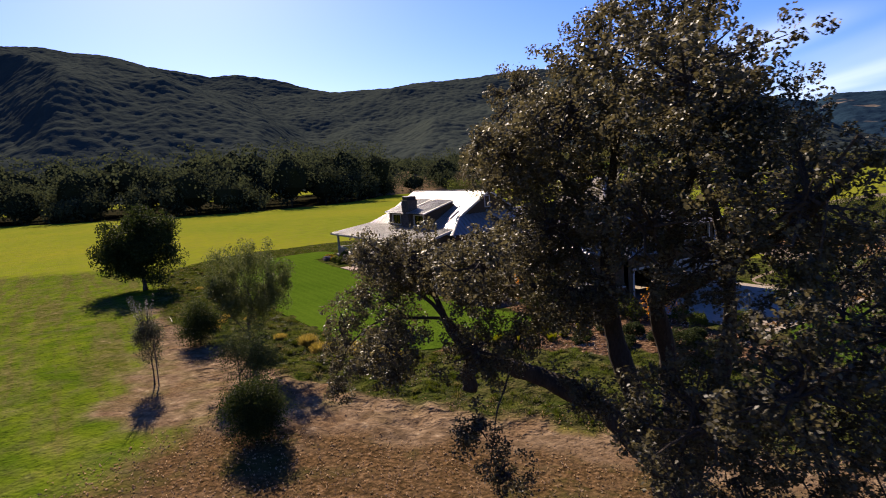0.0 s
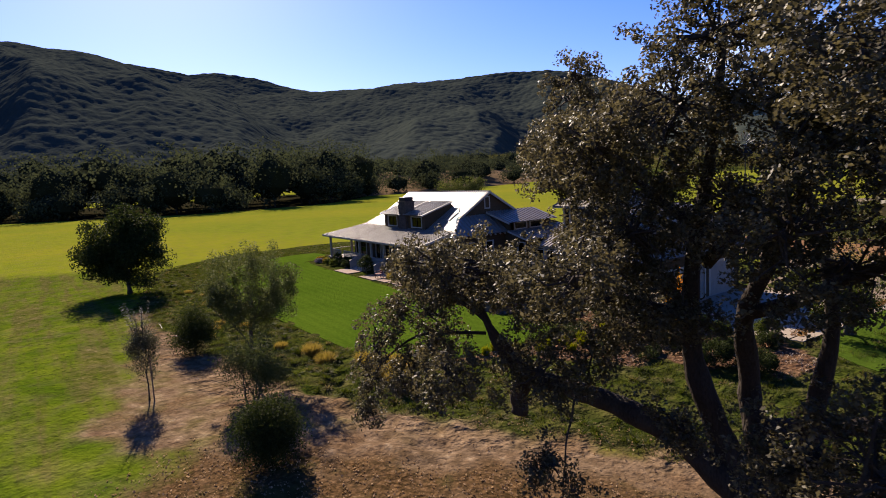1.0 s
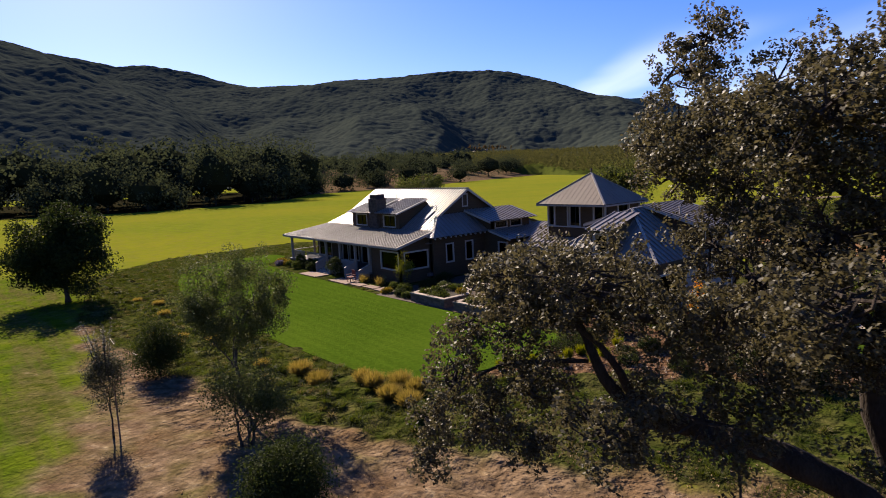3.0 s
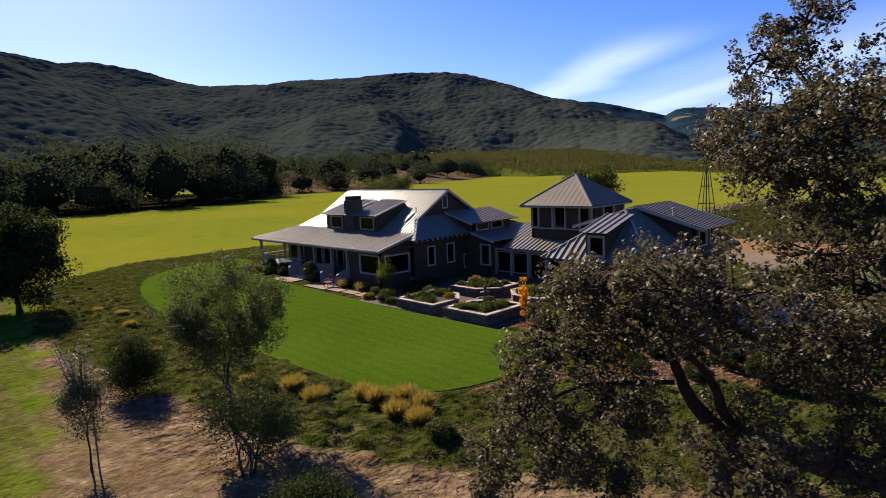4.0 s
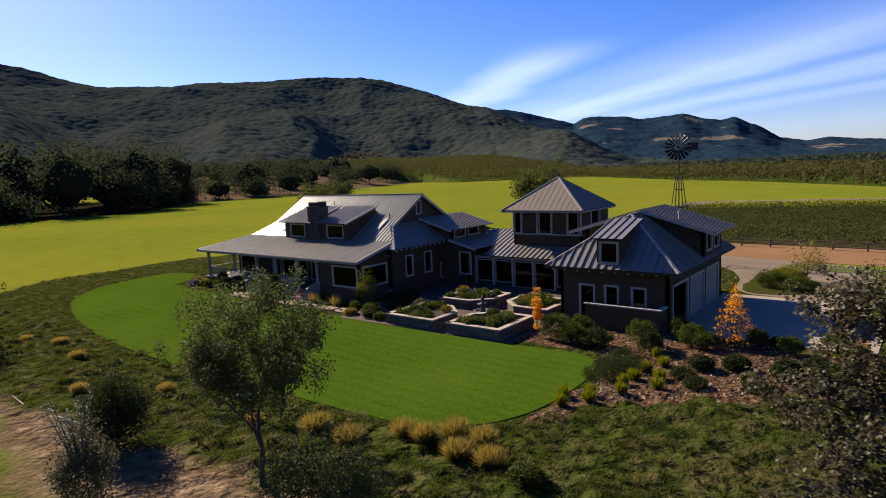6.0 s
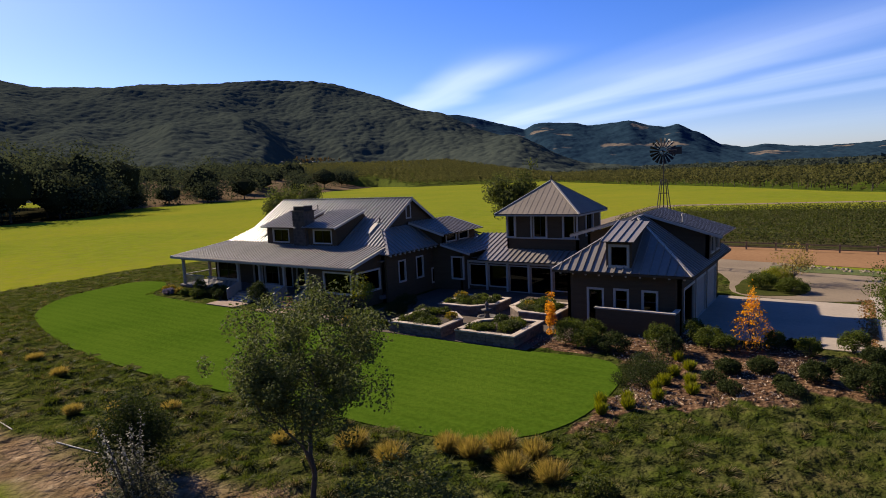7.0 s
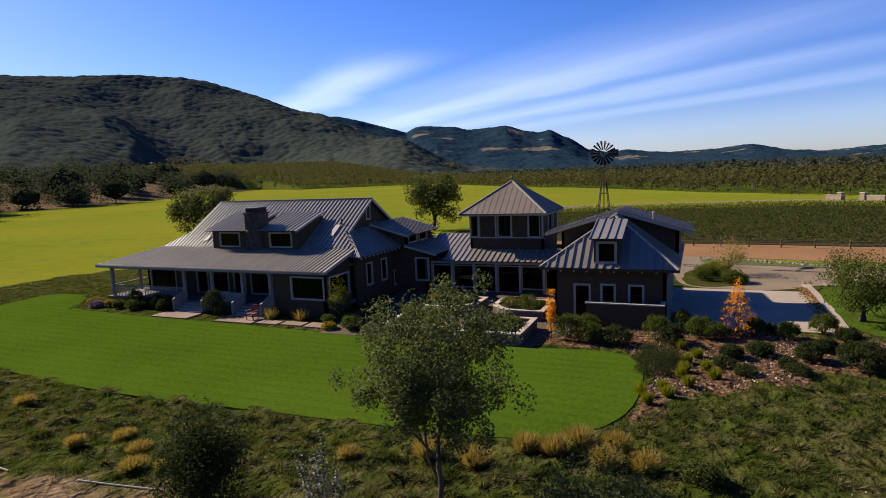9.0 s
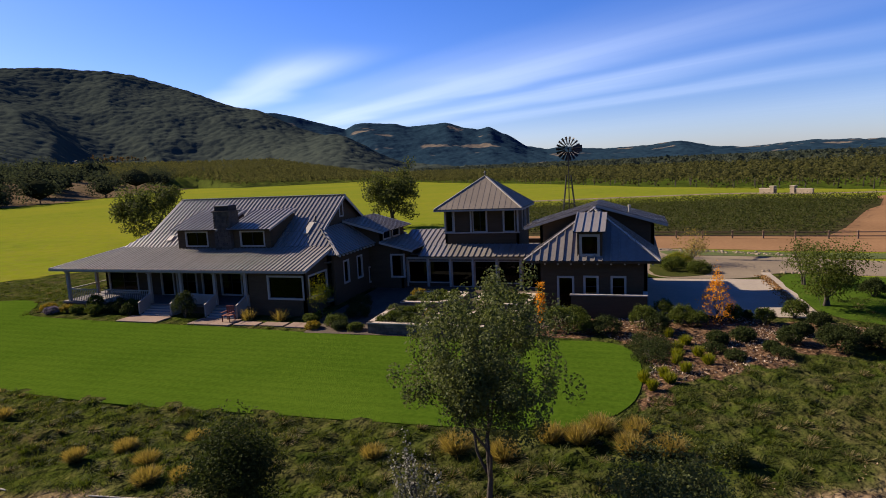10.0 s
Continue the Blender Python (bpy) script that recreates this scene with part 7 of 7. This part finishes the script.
# ---- courtyard beds, fountain, porch things ----
def planter(corners, label, seed):
    p = thing("planter", (sum(c[0] for c in corners) / len(corners), sum(c[1] for c in corners) / len(corners), 0), label, "planter", "courtyard planters")
    rng = random.Random(seed)
    n = len(corners)
    cen = Vector((p.location.x, p.location.y, 0))
    for i in range(n):
        a, b = Vector((*corners[i], 0)), Vector((*corners[(i + 1) % n], 0))
        d = (b - a).normalized()
        out = Vector((d.y, -d.x, 0))
        if (cen - a).dot(out) > 0:
            out = -out
        length = (b - a).length
        for row in range(3):
            u = 0.0 if row % 2 == 0 else -.2
            while u < length:
                w = min(rng.uniform(.3, .55), length - u)
                ua = max(u, 0)
                if u + w - ua > .05:
                    off = rng.uniform(0, .025)
                    bm = bmesh.new()
                    prism(bm, [a + d * (ua + .008) + Vector((0, 0, .19 * row + .005)), a + d * (u + w - .008) + Vector((0, 0, .19 * row + .005)), a + d * (u + w - .008) + Vector((0, 0, .19 * row + .18)), a + d * (ua + .008) + Vector((0, 0, .19 * row + .18))], -out * (.22 + off) + out * off * 2)
                    part("stone", bm, M_BEDSTONE, p)
                u += w
        u = -.03
        while u < length:
            w = min(.7, length + .03 - u)
            bm = bmesh.new()
            z0 = .575 + .002 * (i % 2)
            prism(bm, [a + d * (u + .006) + out * .04 + Vector((0, 0, z0)), a + d * (u + w - .006) + out * .04 + Vector((0, 0, z0)), a + d * (u + w - .006) - out * .28 + Vector((0, 0, z0)), a + d * (u + .006) - out * .28 + Vector((0, 0, z0))], (0, 0, .07))
            part("capstone", bm, M_CAP, p, "pale stone cap")
            u += w
    bm = bmesh.new()
    prism(bm, [Vector((*c, .0)).lerp(cen, .12) for c in corners], (0, 0, .5))
    part("soil", bm, M_BARK, p, "dark soil")
    nr = np.random.default_rng(seed)
    k = 0
    while k < 14:
        x, y = nr.uniform(cen.x - 2.2, cen.x + 2.2), nr.uniform(cen.y - 2.2, cen.y + 2.2)
        if edge_distance(corners, np.array([x]), np.array([y]))[0] > .45:
            s = shrub("bed_plant", (x, y), nr.uniform(.32, .6), nr.uniform(.25, .6), [L_SHRUB, L_FLOWER if k == 1 else L_SHRUB, L_YOUNG, L_SHRUB, L_DARK][k % 5], ["leafy green vegetable plant in a planter", "yellow-flowering plant in a planter" if k == 1 else "leafy green vegetable plant in a planter", "low green herb in a planter", "leafy green vegetable plant in a planter", "dark leafy plant in a planter"][k % 5], 380, .1, seed * 20 + k, "plant", "planter plants")
            s.location.z += .5
            k += 1


planter([(-41.2, 22.7), (-37.55, 22.7), (-37.55, 25.0), (-38.8, 26.2), (-41.2, 26.2)], "stone raised bed of leafy herbs with pale caps", 1)
planter([(-36.6, 22.7), (-33.1, 22.75), (-33.1, 26.3), (-35.4, 26.2), (-36.6, 25.1)], "stone raised bed of vegetables and yellow flowers", 2)
planter([(-36.6, 29.0), (-35.4, 27.8), (-33.1, 27.8), (-33.1, 31), (-36.6, 31)], "stone raised bed of autumn vegetables by the garage", 3)
planter([(-41.2, 27.8), (-38.8, 27.8), (-37.6, 29.0), (-37.6, 31), (-41.2, 31)], "stone raised bed of herbs in the house's shade", 4)


def lathe(profile, at, sides=16):
    verts, faces = [], []
    for r, z in profile:
        verts += [(at[0] + math.cos(2 * math.pi * k / sides) * r, at[1] + math.sin(2 * math.pi * k / sides) * r, at[2] + z) for k in range(sides)]
    for i in range(len(profile) - 1):
        faces += [(i * sides + k, i * sides + (k + 1) % sides, (i + 1) * sides + (k + 1) % sides, (i + 1) * sides + k) for k in range(sides)]
    faces += [tuple(range(sides))[::-1], tuple((len(profile) - 1) * sides + k for k in range(sides))]
    return verts, faces


fo = thing("fountain", (-37.1, 27.0, 0.04), "small tiered pale stone garden fountain", "fountain")
put("basin", mesh_of("basin", *lathe([(.5, 0), (.52, .2), (.6, .26), (.6, .32), (.52, .32), (.46, .24)], (-37.1, 27, .04)), M_BLUESTONE, True), fo)
put("pedestal", mesh_of("pedestal", *lathe([(.2, .2), (.13, .4), (.15, .6), (.32, .68), (.34, .73), (.1, .76), (.09, .95), (.13, 1.05), (.04, 1.2)], (-37.1, 27, .04), 12), M_BLUESTONE, True), fo)

# stepping slabs before the porch steps
for k, (x0, x1, y0, y1) in enumerate([(-59.2, -56.0, 23.0, 24.4), (-53.6, -50.6, 23.0, 24.4), (-50.4, -48.8, 23.2, 24.0), (-48.6, -47.0, 23.3, 24.1), (-46.8, -45.4, 23.2, 24.2)]):
    slab = thing("paving_slab", ((x0 + x1) / 2, (y0 + y1) / 2, 0), "pinkish flagstone landing before the porch", "paving", "porch paving")
    box("flagstone", x0, (x0 + x1) / 2 - .01, y0, y1, 0.0, .075, M_PATIO, slab, "", .01)
    box("flagstone", (x0 + x1) / 2 + .01, x1, y0, y1, 0.0, .078, M_PATIO, slab, "", .01)
for k, (x, y, lf) in enumerate([(-50.2, 24.6, L_GOLD), (-47.9, 24.7, L_GOLD)]):
    shrub("ornamental_grass", (x, y), .5, .7, lf, "reddish dry ornamental grass by the porch", 400, .2, 500 + k, "grass", "porch grasses", True)


def porch_chair(x, y, turn):
    c = thing("porch_chair", (x, y, 0.04), "reddish wooden slatted garden chair", "chair", "porch chairs")
    w = mat("red_wood", (0.30, 0.10, 0.07), None, 5, .7)
    for sx in (-.28, .24):
        for sy in (-.28, .24):
            box("leg", x + sx, x + sx + .05, y + sy, y + sy + .05, .04, .45, w, c)
    for k in range(4):
        box("seat_slat", x - .3, x + .3, y - .28 + k * .14, y - .16 + k * .14, .45, .48, w, c)
        box("back_slat", x - .29 + k * .15, x - .18 + k * .15, y + .25, y + .28, .5, 1.0, w, c)
    for sx in (-.34, .28):
        box("arm", x + sx, x + sx + .07, y - .3, y + .3, .64, .67, w, c)


porch_chair(-51.2, 23.9, 0)
